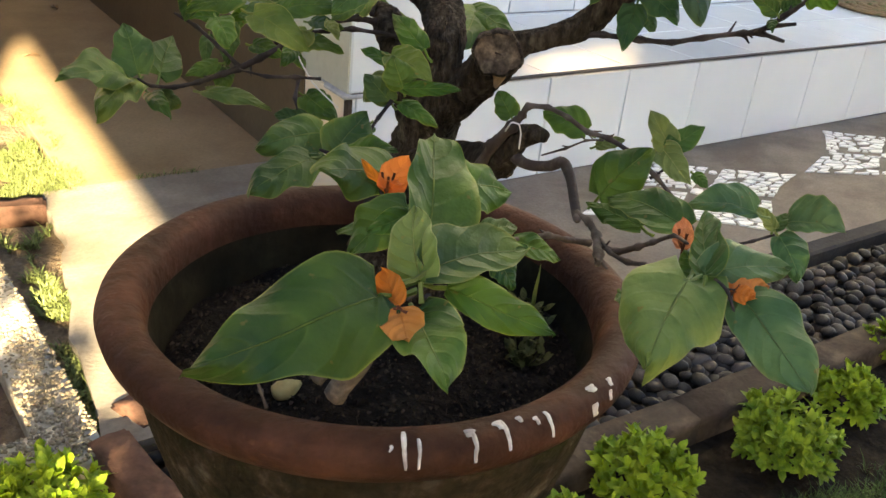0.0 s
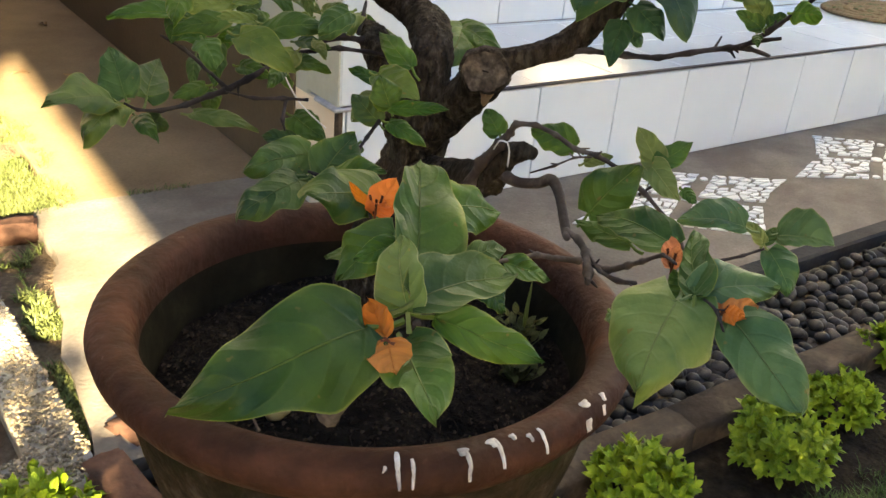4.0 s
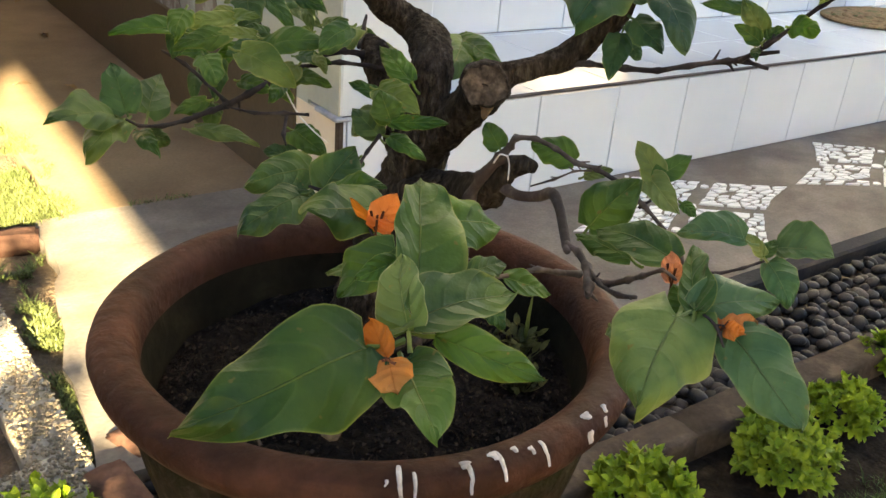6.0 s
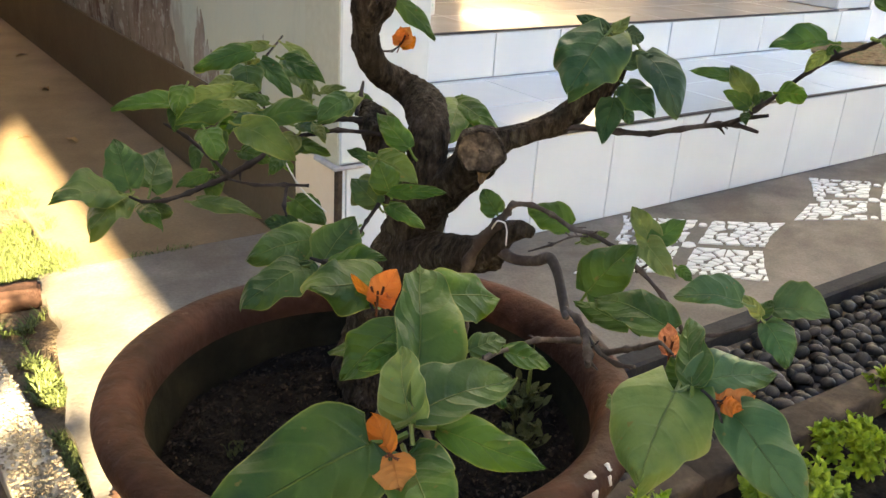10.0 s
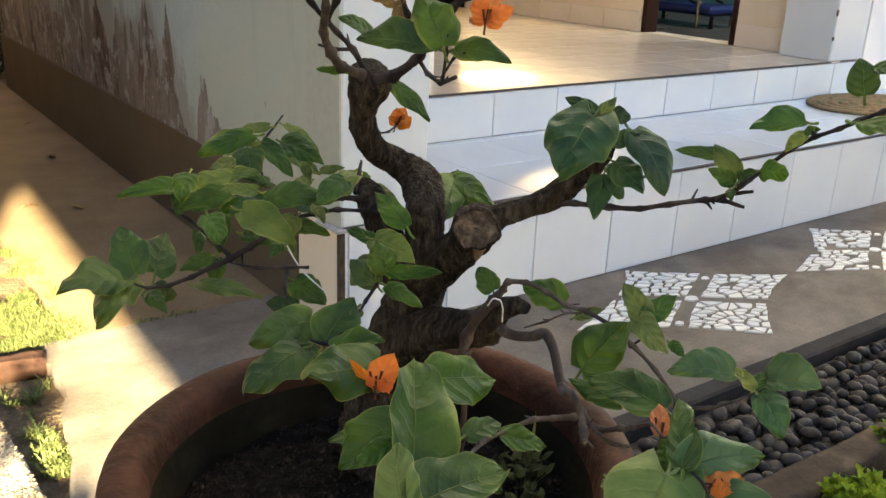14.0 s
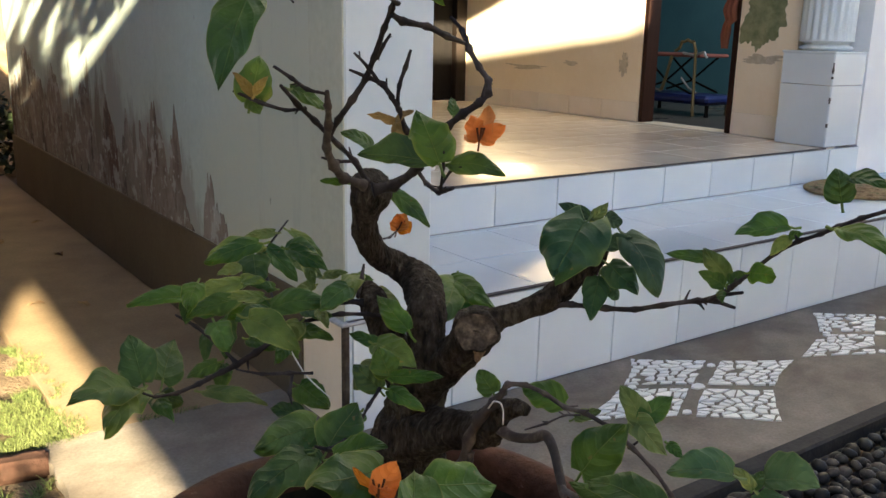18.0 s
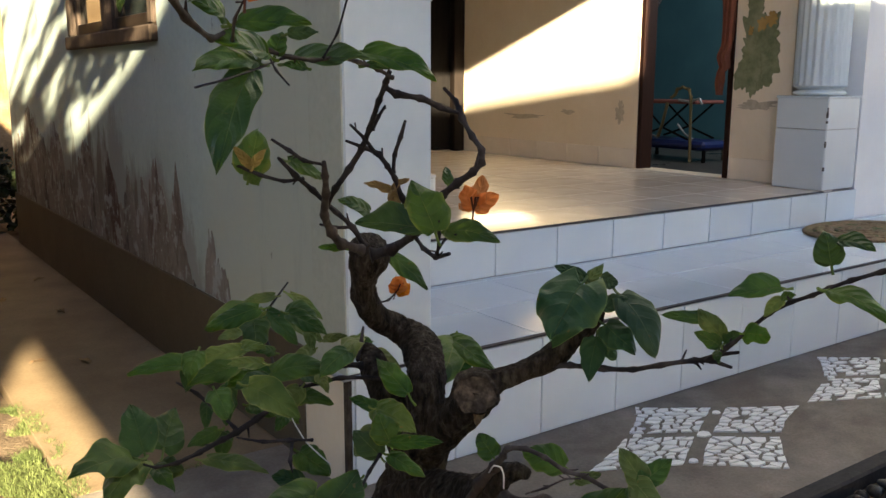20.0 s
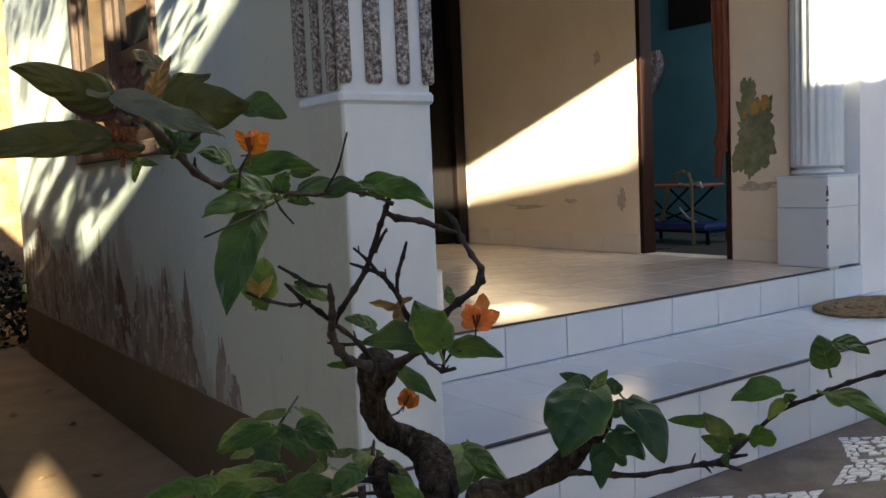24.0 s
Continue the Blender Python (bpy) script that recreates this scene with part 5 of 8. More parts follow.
leaf((-1.3779, -1.2369, 0.7775), (-1.3685, -1.2602, 0.7753), 0.0122, (-0.557, -0.299, 0.775), 0.28, 0.07, 0, 0, 0.12)
leaf((-1.3500, -1.2437, 0.7789), (-1.3349, -1.2696, 0.7808), 0.0127, (-0.569, -0.275, 0.775), 0.28, 0.07, 0, 0, 0.12)
leaf((-1.3551, -1.2430, 0.7711), (-1.3544, -1.2603, 0.7682), 0.0090, (-0.435, -0.168, 0.885), 0.28, 0.07, 0, 0, 0.12)
leaf((-1.3342, -1.2500, 0.7928), (-1.3357, -1.2666, 0.7873), 0.0075, (-0.302, -0.274, 0.913), 0.28, 0.07, 3, 0, 0.12)
leaf((-1.3386, -1.2351, 0.7894), (-1.3280, -1.2584, 0.7895), 0.0100, (-0.600, -0.272, 0.752), 0.28, 0.07, 0, 0, 0.12)
leaf((-1.4069, -1.2561, 0.7736), (-1.4269, -1.2588, 0.7691), 0.0099, (-0.062, -0.711, 0.701), 0.28, 0.07, 0, 0, 0.12)
leaf((-1.4009, -1.2494, 0.7688), (-1.4088, -1.2634, 0.7578), 0.0127, (-0.149, -0.556, 0.818), 0.28, 0.07, 0, 0, 0.12)
leaf((-1.4174, -1.2662, 0.7613), (-1.3941, -1.2992, 0.7599), 0.0112, (-0.444, -0.348, 0.825), 0.28, 0.07, 3, 0, 0.12)
leaf((-1.3680, -1.2892, 0.7614), (-1.3607, -1.3128, 0.7544), 0.0185, (-0.489, -0.384, 0.783), 0.28, 0.07, 0, 0, 0.12)
leaf((-1.3355, -1.1845, 0.7920), (-1.3526, -1.1853, 0.7979), 0.0088, (0.217, -0.828, 0.518), 0.28, 0.07, 0, 0, 0.12)
leaf((-1.3168, -1.2090, 0.7975), (-1.3338, -1.2129, 0.7956), 0.0092, (0.075, -0.682, 0.727), 0.28, 0.07, 3, 0, 0.12)
leaf((-1.3700, -1.2113, 0.7918), (-1.3885, -1.2175, 0.7810), 0.0113, (-0.172, -0.700, 0.693), 0.28, 0.07, 0, 0, 0.12)
leaf((-1.3991, -1.2205, 0.7798), (-1.4072, -1.2352, 0.7669), 0.0090, (-0.244, -0.563, 0.789), 0.28, 0.07, 0, 0, 0.12)
leaf((-1.3051, -1.2034, 0.8008), (-1.2973, -1.2221, 0.8074), 0.0073, (-0.832, -0.159, 0.531), 0.28, 0.07, 3, 0, 0.12)
leaf((-1.4527, -1.2599, 0.7723), (-1.4522, -1.2330, 0.7927), 0.0219, (-0.296, -0.573, 0.764), 0.20, 0.05, 0, 0, 0.15)
leaf((-1.4404, -1.2565, 0.7706), (-1.4228, -1.2269, 0.7830), 0.0223, (0.233, -0.491, 0.839), 0.20, 0.04, 0, 0, 0.15)
leaf((-1.4615, -1.2679, 0.7741), (-1.5006, -1.2933, 0.7836), 0.0241, (0.455, -0.405, 0.793), 0.25, 0.09, 0, -0.15, 0.1)
leaf((-1.4578, -1.2699, 0.7722), (-1.4845, -1.2976, 0.7675), 0.0218, (0.090, -0.250, 0.964), 0.20, 0.07, 3, 0, 0.12)
leaf((-1.4430, -1.2448, 0.7561), (-1.4411, -1.2723, 0.7504), 0.0118, (-0.228, -0.215, 0.950), 0.25, 0.09, 0, 0, 0.1)
leaf((-1.4370, -1.2383, 0.7527), (-1.4250, -1.2447, 0.7477), 0.0139, (-0.092, -0.710, 0.698), 0.25, 0.05, 0, 0, 0.1)
leaf((-1.3413, -1.3385, 0.7705), (-1.3493, -1.3224, 0.7824), 0.0162, (-0.393, -0.687, 0.612), 0.20, 0.09, 0, 0, 0.1)
leaf((-1.3374, -1.3434, 0.7795), (-1.3403, -1.3353, 0.7955), 0.0188, (-0.377, -0.861, 0.340), 0.25, 0.08, 0, 0, 0.1)
leaf((-1.3374, -1.3434, 0.7795), (-1.3225, -1.3754, 0.7867), 0.0087, (-0.851, -0.263, 0.455), 0.25, 0.03, 0, 0, 0.1)
leaf((-1.3364, -1.3415, 0.7705), (-1.3294, -1.3665, 0.7657), 0.0102, (-0.597, -0.295, 0.746), 0.25, 0.09, 0, 0, 0.1)
leaf((-1.3103, -1.2875, 0.7762), (-1.3212, -1.2675, 0.7800), 0.0092, (-0.511, -0.438, 0.740), 0.25, 0.03, 0, 0, 0.1)
leaf((-1.2932, -1.2954, 0.7851), (-1.2887, -1.2488, 0.7960), 0.0167, (-0.447, -0.666, 0.597), 0.30, 0.05, 0, 0, 0.1)
leaf((-1.2043, -1.2187, 0.7629), (-1.1802, -1.2325, 0.7735), 0.0135, (-0.603, -0.477, 0.640), 0.25, 0.03, 0, 0, 0.1)
leaf((-1.2032, -1.2147, 0.7656), (-1.1789, -1.1706, 0.7694), 0.0111, (-0.534, -0.551, 0.641), 0.25, 0.06, 3, 0, 0.1)
leaf((-1.2035, -1.2176, 0.7645), (-1.1768, -1.2044, 0.7754), 0.0120, (-0.263, -0.828, 0.495), 0.25, 0.07, 0, 0, 0.1)
leaf((-1.2119, -1.2274, 0.7901), (-1.2205, -1.2934, 0.7866), 0.0201, (-0.601, -0.399, 0.693), 0.25, 0.08, 0, 0, 0.1)
leaf((-1.2089, -1.2312, 0.7929), (-1.2515, -1.2745, 0.7775), 0.0300, (-0.349, -0.564, 0.749), 0.20, 0.05, 0, 0, 0.1)
leaf((-1.2725, -1.1918, 0.7928), (-1.3030, -1.2323, 0.7945), 0.0178, (-0.313, -0.474, 0.823), 0.25, 0.09, 3, 0, 0.1)
leaf((-1.2786, -1.1966, 0.7921), (-1.2573, -1.1926, 0.7886), 0.0086, (-0.463, -0.788, 0.405), 0.25, 0.04, 0, 0, 0.1)
leaf((-1.3583, -1.5648, 0.7803), (-1.3876, -1.5785, 0.7628), 0.0339, (-0.385, -0.290, 0.876), 0.20, 0.05, 8, -0.05, 0.40, 0.8)
leaf((-1.3501, -1.5806, 0.7801), (-1.3563, -1.6170, 0.7676), 0.0218, (-0.584, -0.172, 0.793), 0.12, 0.05, 7, 0.1, 0.10, 0.5)
leaf((-1.3531, -1.5668, 0.7824), (-1.3249, -1.5814, 0.7863), 0.0188, (-0.343, -0.442, 0.829), 0.25, 0.08, 7, 0.2, 0.1)
leaf((-1.3537, -1.5680, 0.7828), (-1.3305, -1.5448, 0.7934), 0.0136, (-0.600, 0.253, 0.759), 0.30, 0.03, 0, -0.25, 0.1)
leaf((-1.3409, -1.5573, 0.7720), (-1.3379, -1.5452, 0.7789), 0.0119, (-0.578, -0.323, 0.749), 0.25, 0.07, 0, 0, 0.1)
leaf((-1.3140, -1.5263, 0.7745), (-1.3128, -1.4799, 0.7682), 0.0200, (-0.573, 0.124, 0.810), 0.30, 0.10, 0, 0, 0.1)
leaf((-1.3048, -1.4954, 0.7595), (-1.3067, -1.4615, 0.7573), 0.0122, (-0.647, -0.003, 0.762), 0.25, 0.05, 0, 0, 0.1)
leaf((-1.2914, -1.4552, 0.7554), (-1.2743, -1.4660, 0.7820), 0.0264, (-0.826, -0.441, 0.352), 0.15, 0.02, 0, 0, 0.15)
leaf((-1.2847, -1.4565, 0.7523), (-1.2788, -1.4605, 0.7563), 0.0070, (-0.698, -0.438, 0.567), 0.25, 0.10, 0, 0, 0.1)
leaf((-1.2253, -1.4978, 0.7531), (-1.2522, -1.4773, 0.7540), 0.0190, (-0.366, -0.513, 0.777), 0.30, 0.12, 7, -0.4, 0.1)
leaf((-1.2100, -1.5006, 0.7425), (-1.2169, -1.4905, 0.7525), 0.0077, (-0.457, -0.791, 0.407), 0.30, 0.10, 1, 0, 0.1)
leaf((-1.2100, -1.5006, 0.7425), (-1.2010, -1.4996, 0.7495), 0.0081, (-0.547, -0.387, 0.743), 0.25, 0.10, 0, 0, 0.1)
leaf((-1.2016, -1.5009, 0.7445), (-1.1922, -1.5270, 0.7495), 0.0226, (-0.693, -0.114, 0.712), 0.30, 0.15, 7, 0.4, 0.05)
leaf((-1.2045, -1.5008, 0.7379), (-1.2082, -1.5208, 0.7229), 0.0182, (-0.564, -0.428, 0.706), 0.20, 0.10, 7, 0.15, 0.1)
leaf((-1.2538, -1.4614, 0.7743), (-1.2588, -1.4473, 0.7931), 0.0131, (-0.568, -0.704, 0.426), 0.50, 0.05, 1, 0, 0.1)
leaf((-1.2563, -1.4604, 0.7766), (-1.2385, -1.4660, 0.7888), 0.0125, (-0.588, -0.530, 0.611), 0.30, 0.09, 0, 0.0, 0.05)
leaf((-1.2572, -1.4562, 0.7773), (-1.2578, -1.4806, 0.7661), 0.0140, (-0.771, -0.249, 0.585), 0.30, 0.05, 1, 0.0, 0.05)
leaf((-1.2518, -1.4764, 0.7694), (-1.2529, -1.4864, 0.7664), 0.0064, (-0.635, -0.210, 0.744), 0.25, 0.03, 0, 0, 0.1)
leaf((-1.2845, -1.3735, 0.7677), (-1.2895, -1.3654, 0.7806), 0.0142, (-0.438, -0.800, 0.410), 0.15, 0.03, 0, 0, 0.1)
leaf((-1.2647, -1.4125, 0.7709), (-1.2776, -1.3905, 0.7758), 0.0183, (-0.586, -0.485, 0.649), 0.25, 0.10, 0, 0, 0.1)
leaf((-1.2657, -1.4225, 0.7660), (-1.2547, -1.4315, 0.7711), 0.0079, (-0.638, -0.406, 0.655), 0.25, 0.09, 3, 0, 0.1)
leaf((-1.3438, -1.5254, 0.7508), (-1.3499, -1.5384, 0.7499), 0.0080, (-0.341, 0.014, 0.940), 0.25, 0.07, 0, 0, 0.1)
leaf((-1.3549, -1.5453, 0.7549), (-1.3619, -1.5573, 0.7520), 0.0067, (-0.125, -0.162, 0.979), 0.25, 0.03, 0, 0, 0.1)
leaf((-1.2198, -1.3755, 0.8632), (-1.2515, -1.3842, 0.8369), 0.0409, (-0.500, -0.440, 0.746), 0.20, 0.06, 11, 0, 0.36)
leaf((-1.2089, -1.3692, 0.8636), (-1.2222, -1.3536, 0.8714), 0.0084, (-0.613, -0.704, 0.360), 0.25, 0.09, 11, 0, 0.05)
leaf((-1.2091, -1.3692, 0.8605), (-1.1976, -1.3721, 0.8729), 0.0083, (-0.627, -0.646, 0.435), 0.25, 0.09, 3, 0, 0.05)
leaf((-1.2023, -1.3742, 0.8639), (-1.1957, -1.3831, 0.8616), 0.0105, (-0.687, -0.611, 0.393), 0.25, 0.05, 11, 0, 0.1)
leaf((-1.1915, -1.3813, 0.8537), (-1.2011, -1.4204, 0.8266), 0.0227, (-0.392, -0.458, 0.798), 0.25, 0.08, 11, 0.15, 0.1)
leaf((-1.2006, -1.3751, 0.8457), (-1.1930, -1.3887, 0.8536), 0.0108, (-0.890, -0.296, 0.347), 0.25, 0.07, 11, 0, 0.05)
leaf((-1.2000, -1.3783, 0.8351), (-1.1977, -1.4006, 0.8230), 0.0183, (-0.660, -0.410, 0.630), 0.20, 0.05, 11, 0, 0.1)
leaf((-1.1997, -1.3701, 0.8251), (-1.2167, -1.3818, 0.8031), 0.0173, (-0.516, -0.524, 0.678), 0.20, 0.02, 11, 0, 0.1)
leaf((-1.1980, -1.3739, 0.8203), (-1.1959, -1.3844, 0.8142), 0.0106, (-0.698, -0.458, 0.551), 0.25, 0.09, 11, 0, 0.1)
leaf((-1.1893, -1.4493, 0.8519), (-1.2098, -1.4292, 0.8544), 0.0082, (-0.538, -0.620, 0.571), 0.25, 0.07, 0, -0.2, 0.0)
leaf((-1.1878, -1.4551, 0.8440), (-1.1975, -1.4457, 0.8593), 0.0122, (-0.680, -0.733, 0.013), 0.30, 0.05, 3, 0, 0.1)
leaf((-1.1902, -1.4559, 0.8393), (-1.1999, -1.4456, 0.8467), 0.0096, (-0.521, -0.763, 0.383), 0.25, 0.05, 0, 0, 0.1)
leaf((-1.1911, -1.4544, 0.8361), (-1.1955, -1.4595, 0.8314), 0.0051, (-0.543, -0.270, 0.795), 0.25, 0.09, 0, 0, 0.1)
leaf((-1.1879, -1.4571, 0.8409), (-1.1825, -1.4625, 0.8476), 0.0088, (-0.845, -0.367, 0.390), 0.25, 0.05, 0, 0, 0.1)
leaf((-1.1923, -1.4728, 0.8511), (-1.1899, -1.4866, 0.8519), 0.0119, (-0.844, -0.115, 0.524), 0.25, 0.05, 0, 0, 0.15)
leaf((-1.1904, -1.4912, 0.8795), (-1.2143, -1.4764, 0.8752), 0.0131, (-0.492, -0.610, 0.621), 0.30, 0.07, 0, -0.4, 0.05)
leaf((-1.1913, -1.4928, 0.8746), (-1.2012, -1.4892, 0.8661), 0.0075, (-0.674, -0.432, 0.600), 0.30, 0.05, 1, 0, 0.05)
leaf((-1.1915, -1.4919, 0.8750), (-1.1915, -1.5002, 0.8775), 0.0057, (-0.874, 0.135, 0.466), 0.25, 0.03, 0, 0, 0.05)
leaf((-1.2068, -1.5269, 0.8994), (-1.2094, -1.5232, 0.9152), 0.0146, (-0.696, -0.716, 0.051), 0.30, 0.07, 0, 0, 0.05)
leaf((-1.2042, -1.5256, 0.9112), (-1.2096, -1.5486, 0.9104), 0.0091, (-0.675, 0.132, 0.726), 0.25, 0.06, 0, 0.2, 0.0)
leaf((-1.2071, -1.5272, 0.8878), (-1.2273, -1.5667, 0.8851), 0.0118, (-0.493, 0.197, 0.847), 0.25, 0.07, 0, 0.2, 0.05)
leaf((-1.4448, -1.4168, 0.9884), (-1.4765, -1.4545, 0.9527), 0.0185, (-0.201, -0.580, 0.790), 0.15, 0.04, 0, -0.15, 0.05)
leaf((-1.4408, -1.4115, 0.9917), (-1.4745, -1.4345, 0.9890), 0.0112, (0.394, -0.655, 0.645), 0.30, 0.05, 0, -0.2, 0.05)
leaf((-1.4338, -1.4067, 0.9950), (-1.4624, -1.4235, 0.9999), 0.0116, (0.509, -0.746, 0.430), 0.25, 0.06, 0, -0.2, 0.05)
leaf((-1.4569, -1.4205, 1.0070), (-1.4735, -1.4330, 1.0122), 0.0099, (0.633, -0.722, 0.281), 0.30, 0.10, 0, -0.2, 0.05)
leaf((-1.4484, -1.4114, 1.0066), (-1.4307, -1.4396, 1.0060), 0.0115, (-0.715, -0.458, 0.527), 0.25, 0.04, 0, 0.2, 0.05)
leaf((-1.4221, -1.4020, 1.0035), (-1.4110, -1.4082, 1.0045), 0.0070, (-0.459, -0.768, 0.447), 0.25, 0.08, 0, 0, 0.05)
leaf((-1.3969, -1.3551, 0.9942), (-1.3850, -1.4056, 0.9943), 0.0133, (-0.749, -0.176, 0.639), 0.25, 0.03, 0, 0.3, 0.05)
leaf((-1.4273, -1.3999, 0.9951), (-1.4232, -1.3989, 1.0045), 0.0086, (-0.444, -0.896, -0.003), 0.25, 0.07, 0, 0, 0.1)
leaf((-1.3706, -1.3747, 0.9979), (-1.3584, -1.4188, 0.9860), 0.0145, (-0.604, -0.360, 0.711), 0.30, 0.02, 0, 0.2, 0.05)
leaf((-1.3647, -1.3707, 0.9918), (-1.3493, -1.3853, 0.9919), 0.0055, (-0.671, -0.661, 0.335), 0.25, 0.05, 0, 0, 0.1)
leaf((-1.4091, -1.3919, 0.9899), (-1.4219, -1.3957, 0.9910), 0.0048, (0.360, -0.900, 0.247), 0.25, 0.04, 0, 0, 0.1)
leaf((-1.3964, -1.2947, 0.9339), (-1.3933, -1.3013, 0.9575), 0.0202, (-0.555, -0.817, -0.155), 0.15, 0.09, 0, 0, 0.15)
leaf((-1.3968, -1.2997, 0.9376), (-1.4066, -1.2974, 0.9497), 0.0061, (0.043, -0.996, 0.084), 0.30, 0.10, 10, 0, 0.1)
leaf((-1.3978, -1.3043, 0.9386), (-1.3908, -1.3053, 0.9478), 0.0053, (-0.556, -0.798, 0.233), 0.30, 0.10, 10, 0, 0.1)
leaf((-1.3967, -1.2948, 0.9357), (-1.3929, -1.3000, 0.9279), 0.0098, (-0.598, -0.682, 0.422), 0.25, 0.09, 0, 0, 0.1)
leaf((-1.3803, -1.3130, 0.9414), (-1.3517, -1.2993, 0.9287), 0.0085, (-0.490, -0.781, 0.388), 0.25, 0.09, 0, 0, 0.1)
leaf((-1.3235, -1.3616, 0.9058), (-1.3480, -1.3260, 0.9057), 0.0187, (-0.728, -0.499, 0.471), 0.20, 0.04, 0, -0.4, 0.1)
leaf((-1.3387, -1.3908, 0.9095), (-1.3393, -1.3699, 0.9336), 0.0223, (-0.337, -0.716, 0.611), 0.25, 0.09, 0, -0.15, 0.1)
leaf((-1.3183, -1.3719, 0.9050), (-1.3033, -1.3989, 0.9023), 0.0140, (-0.697, -0.443, 0.564), 0.30, 0.12, 0, 0, 0.05)
leaf((-1.2740, -1.2457, 0.8666), (-1.2598, -1.2699, 0.8453), 0.0130, (-0.389, -0.728, 0.565), 0.25, 0.04, 0, 0, 0.05)
leaf((-1.3056, -1.2702, 0.9013), (-1.3291, -1.2740, 0.9124), 0.0117, (-0.226, -0.800, 0.556), 0.25, 0.06, 0, 0, 0.1)
leaf((-1.3218, -1.3228, 0.9221), (-1.3356, -1.3154, 0.9268), 0.0058, (-0.074, -0.909, 0.411), 0.40, 0.10, 2, 0, 0.1)
leaf((-1.3213, -1.3236, 0.9223), (-1.3212, -1.3404, 0.9306), 0.0057, (-0.639, -0.664, 0.388), 0.40, 0.10, 2, 0, 0.1)
leaf((-1.3216, -1.3251, 0.9223), (-1.3151, -1.3158, 0.9099), 0.0087, (-0.487, -0.860, 0.151), 0.30, 0.10, 2, 0, 0.1)
leaf((-1.3227, -1.2659, 0.8795), (-1.3375, -1.2606, 0.8812), 0.0054, (-0.660, -0.610, 0.439), 0.25, 0.02, 0, 0, 0.1)
leaf((-1.3252, -1.3833, 0.9317), (-1.3207, -1.3748, 0.9402), 0.0060, (-0.401, -0.873, -0.278), 0.25, 0.06, 0, 0, 0.1)
leaf((-1.3141, -1.3312, 0.9158), (-1.3091, -1.3373, 0.9037), 0.0106, (-0.123, -0.908, 0.400), 0.25, 0.07, 0, 0, 0.1)
leaf((-1.5352, -1.5470, 1.0202), (-1.5579, -1.5550, 1.0265), 0.0088, (0.311, -0.947, -0.084), 0.15, 0.05, 4, -0.1, 0.05)
leaf((-1.5333, -1.5400, 1.0178), (-1.5489, -1.5433, 1.0230), 0.0061, (0.028, -0.886, -0.463), 0.3, 0.05, 5, 0, 0.05)
leaf((-1.5364, -1.5472, 1.0110), (-1.5714, -1.5595, 1.0095), 0.0082, (0.330, -0.943, 0.025), 0.15, 0.05, 4, -0.2, 0.05)
leaf((-1.5385, -1.5570, 1.0208), (-1.5208, -1.5766, 1.0104), 0.0065, (-0.466, -0.703, 0.537), 0.25, 0.05, 6, 0, 0.05)
leaf((-1.5222, -1.5442, 1.0179), (-1.5094, -1.5616, 1.0189), 0.0124, (-0.796, -0.590, -0.137), 0.08, 0.05, 4, 0.1, 0.18)
leaf((-1.4957, -1.5257, 1.0208), (-1.4896, -1.5426, 1.0171), 0.0075, (-0.831, -0.385, 0.401), 0.15, 0.05, 0, 0.35, 0.08)
leaf((-1.5263, -1.5411, 1.0195), (-1.5236, -1.5542, 1.0300), 0.0047, (-0.319, -0.634, -0.704), 0.3, 0.05, 2, 0, 0.05)
leaf((-1.5264, -1.5322, 1.0220), (-1.5283, -1.5385, 1.0315), 0.0056, (-0.228, -0.793, -0.565), 0.5, 0.05, 5, 0, 0.05)
leaf((-1.5175, -1.5303, 1.0295), (-1.5253, -1.5317, 1.0348), 0.0045, (0.108, -0.990, -0.091), 0.25, 0.05, 6, 0, 0.05)
leaf((-1.5181, -1.5255, 1.0242), (-1.5032, -1.5256, 1.0302), 0.0059, (-0.145, -0.925, 0.352), 0.25, 0.05, 4, 0, 0.08)
leaf((-1.5025, -1.4913, 1.0109), (-1.4923, -1.4854, 1.0182), 0.0079, (0.163, -0.865, 0.475), 0.25, 0.05, 0, 0, 0.1)
leaf((-1.5023, -1.4889, 1.0117), (-1.5081, -1.4890, 1.0183), 0.0062, (-0.143, -0.980, -0.142), 0.25, 0.05, 0, 0, 0.1)
leaf((-1.5352, -1.5434, 1.0199), (-1.5398, -1.5437, 1.0215), 0.0027, (-0.524, -0.768, 0.367), 0.25, 0.05, 1, 0, 0.05)
leaf((-1.5199, -1.5101, 1.0072), (-1.5221, -1.5116, 1.0014), 0.0027, (-0.573, -0.815, 0.085), 0.3, 0.05, 1, 0, 0.05)
leaf((-1.5197, -1.5102, 1.0070), (-1.5162, -1.5153, 1.0061), 0.0024, (-0.545, -0.791, 0.279), 0.3, 0.05, 1, 0, 0.05)
leaf((-1.5200, -1.5075, 1.0079), (-1.5227, -1.5078, 1.0102), 0.0022, (-0.545, -0.791, 0.279), 0.3, 0.05, 0, 0, 0.05)
leaf((-1.3549, -1.2038, 0.8313), (-1.3911, -1.1981, 0.8223), 0.0151, (-0.273, -0.716, 0.643), 0.28, 0.07, 0, 0, 0.12)
leaf((-1.3338, -1.2075, 0.8254), (-1.3205, -1.2373, 0.8152), 0.0137, (-0.454, -0.463, 0.762), 0.28, 0.07, 0, 0, 0.12)
leaf((-1.4145, -1.2494, 0.8236), (-1.4255, -1.2620, 0.8121), 0.0141, (-0.148, -0.589, 0.794), 0.28, 0.07, 0, 0, 0.12)
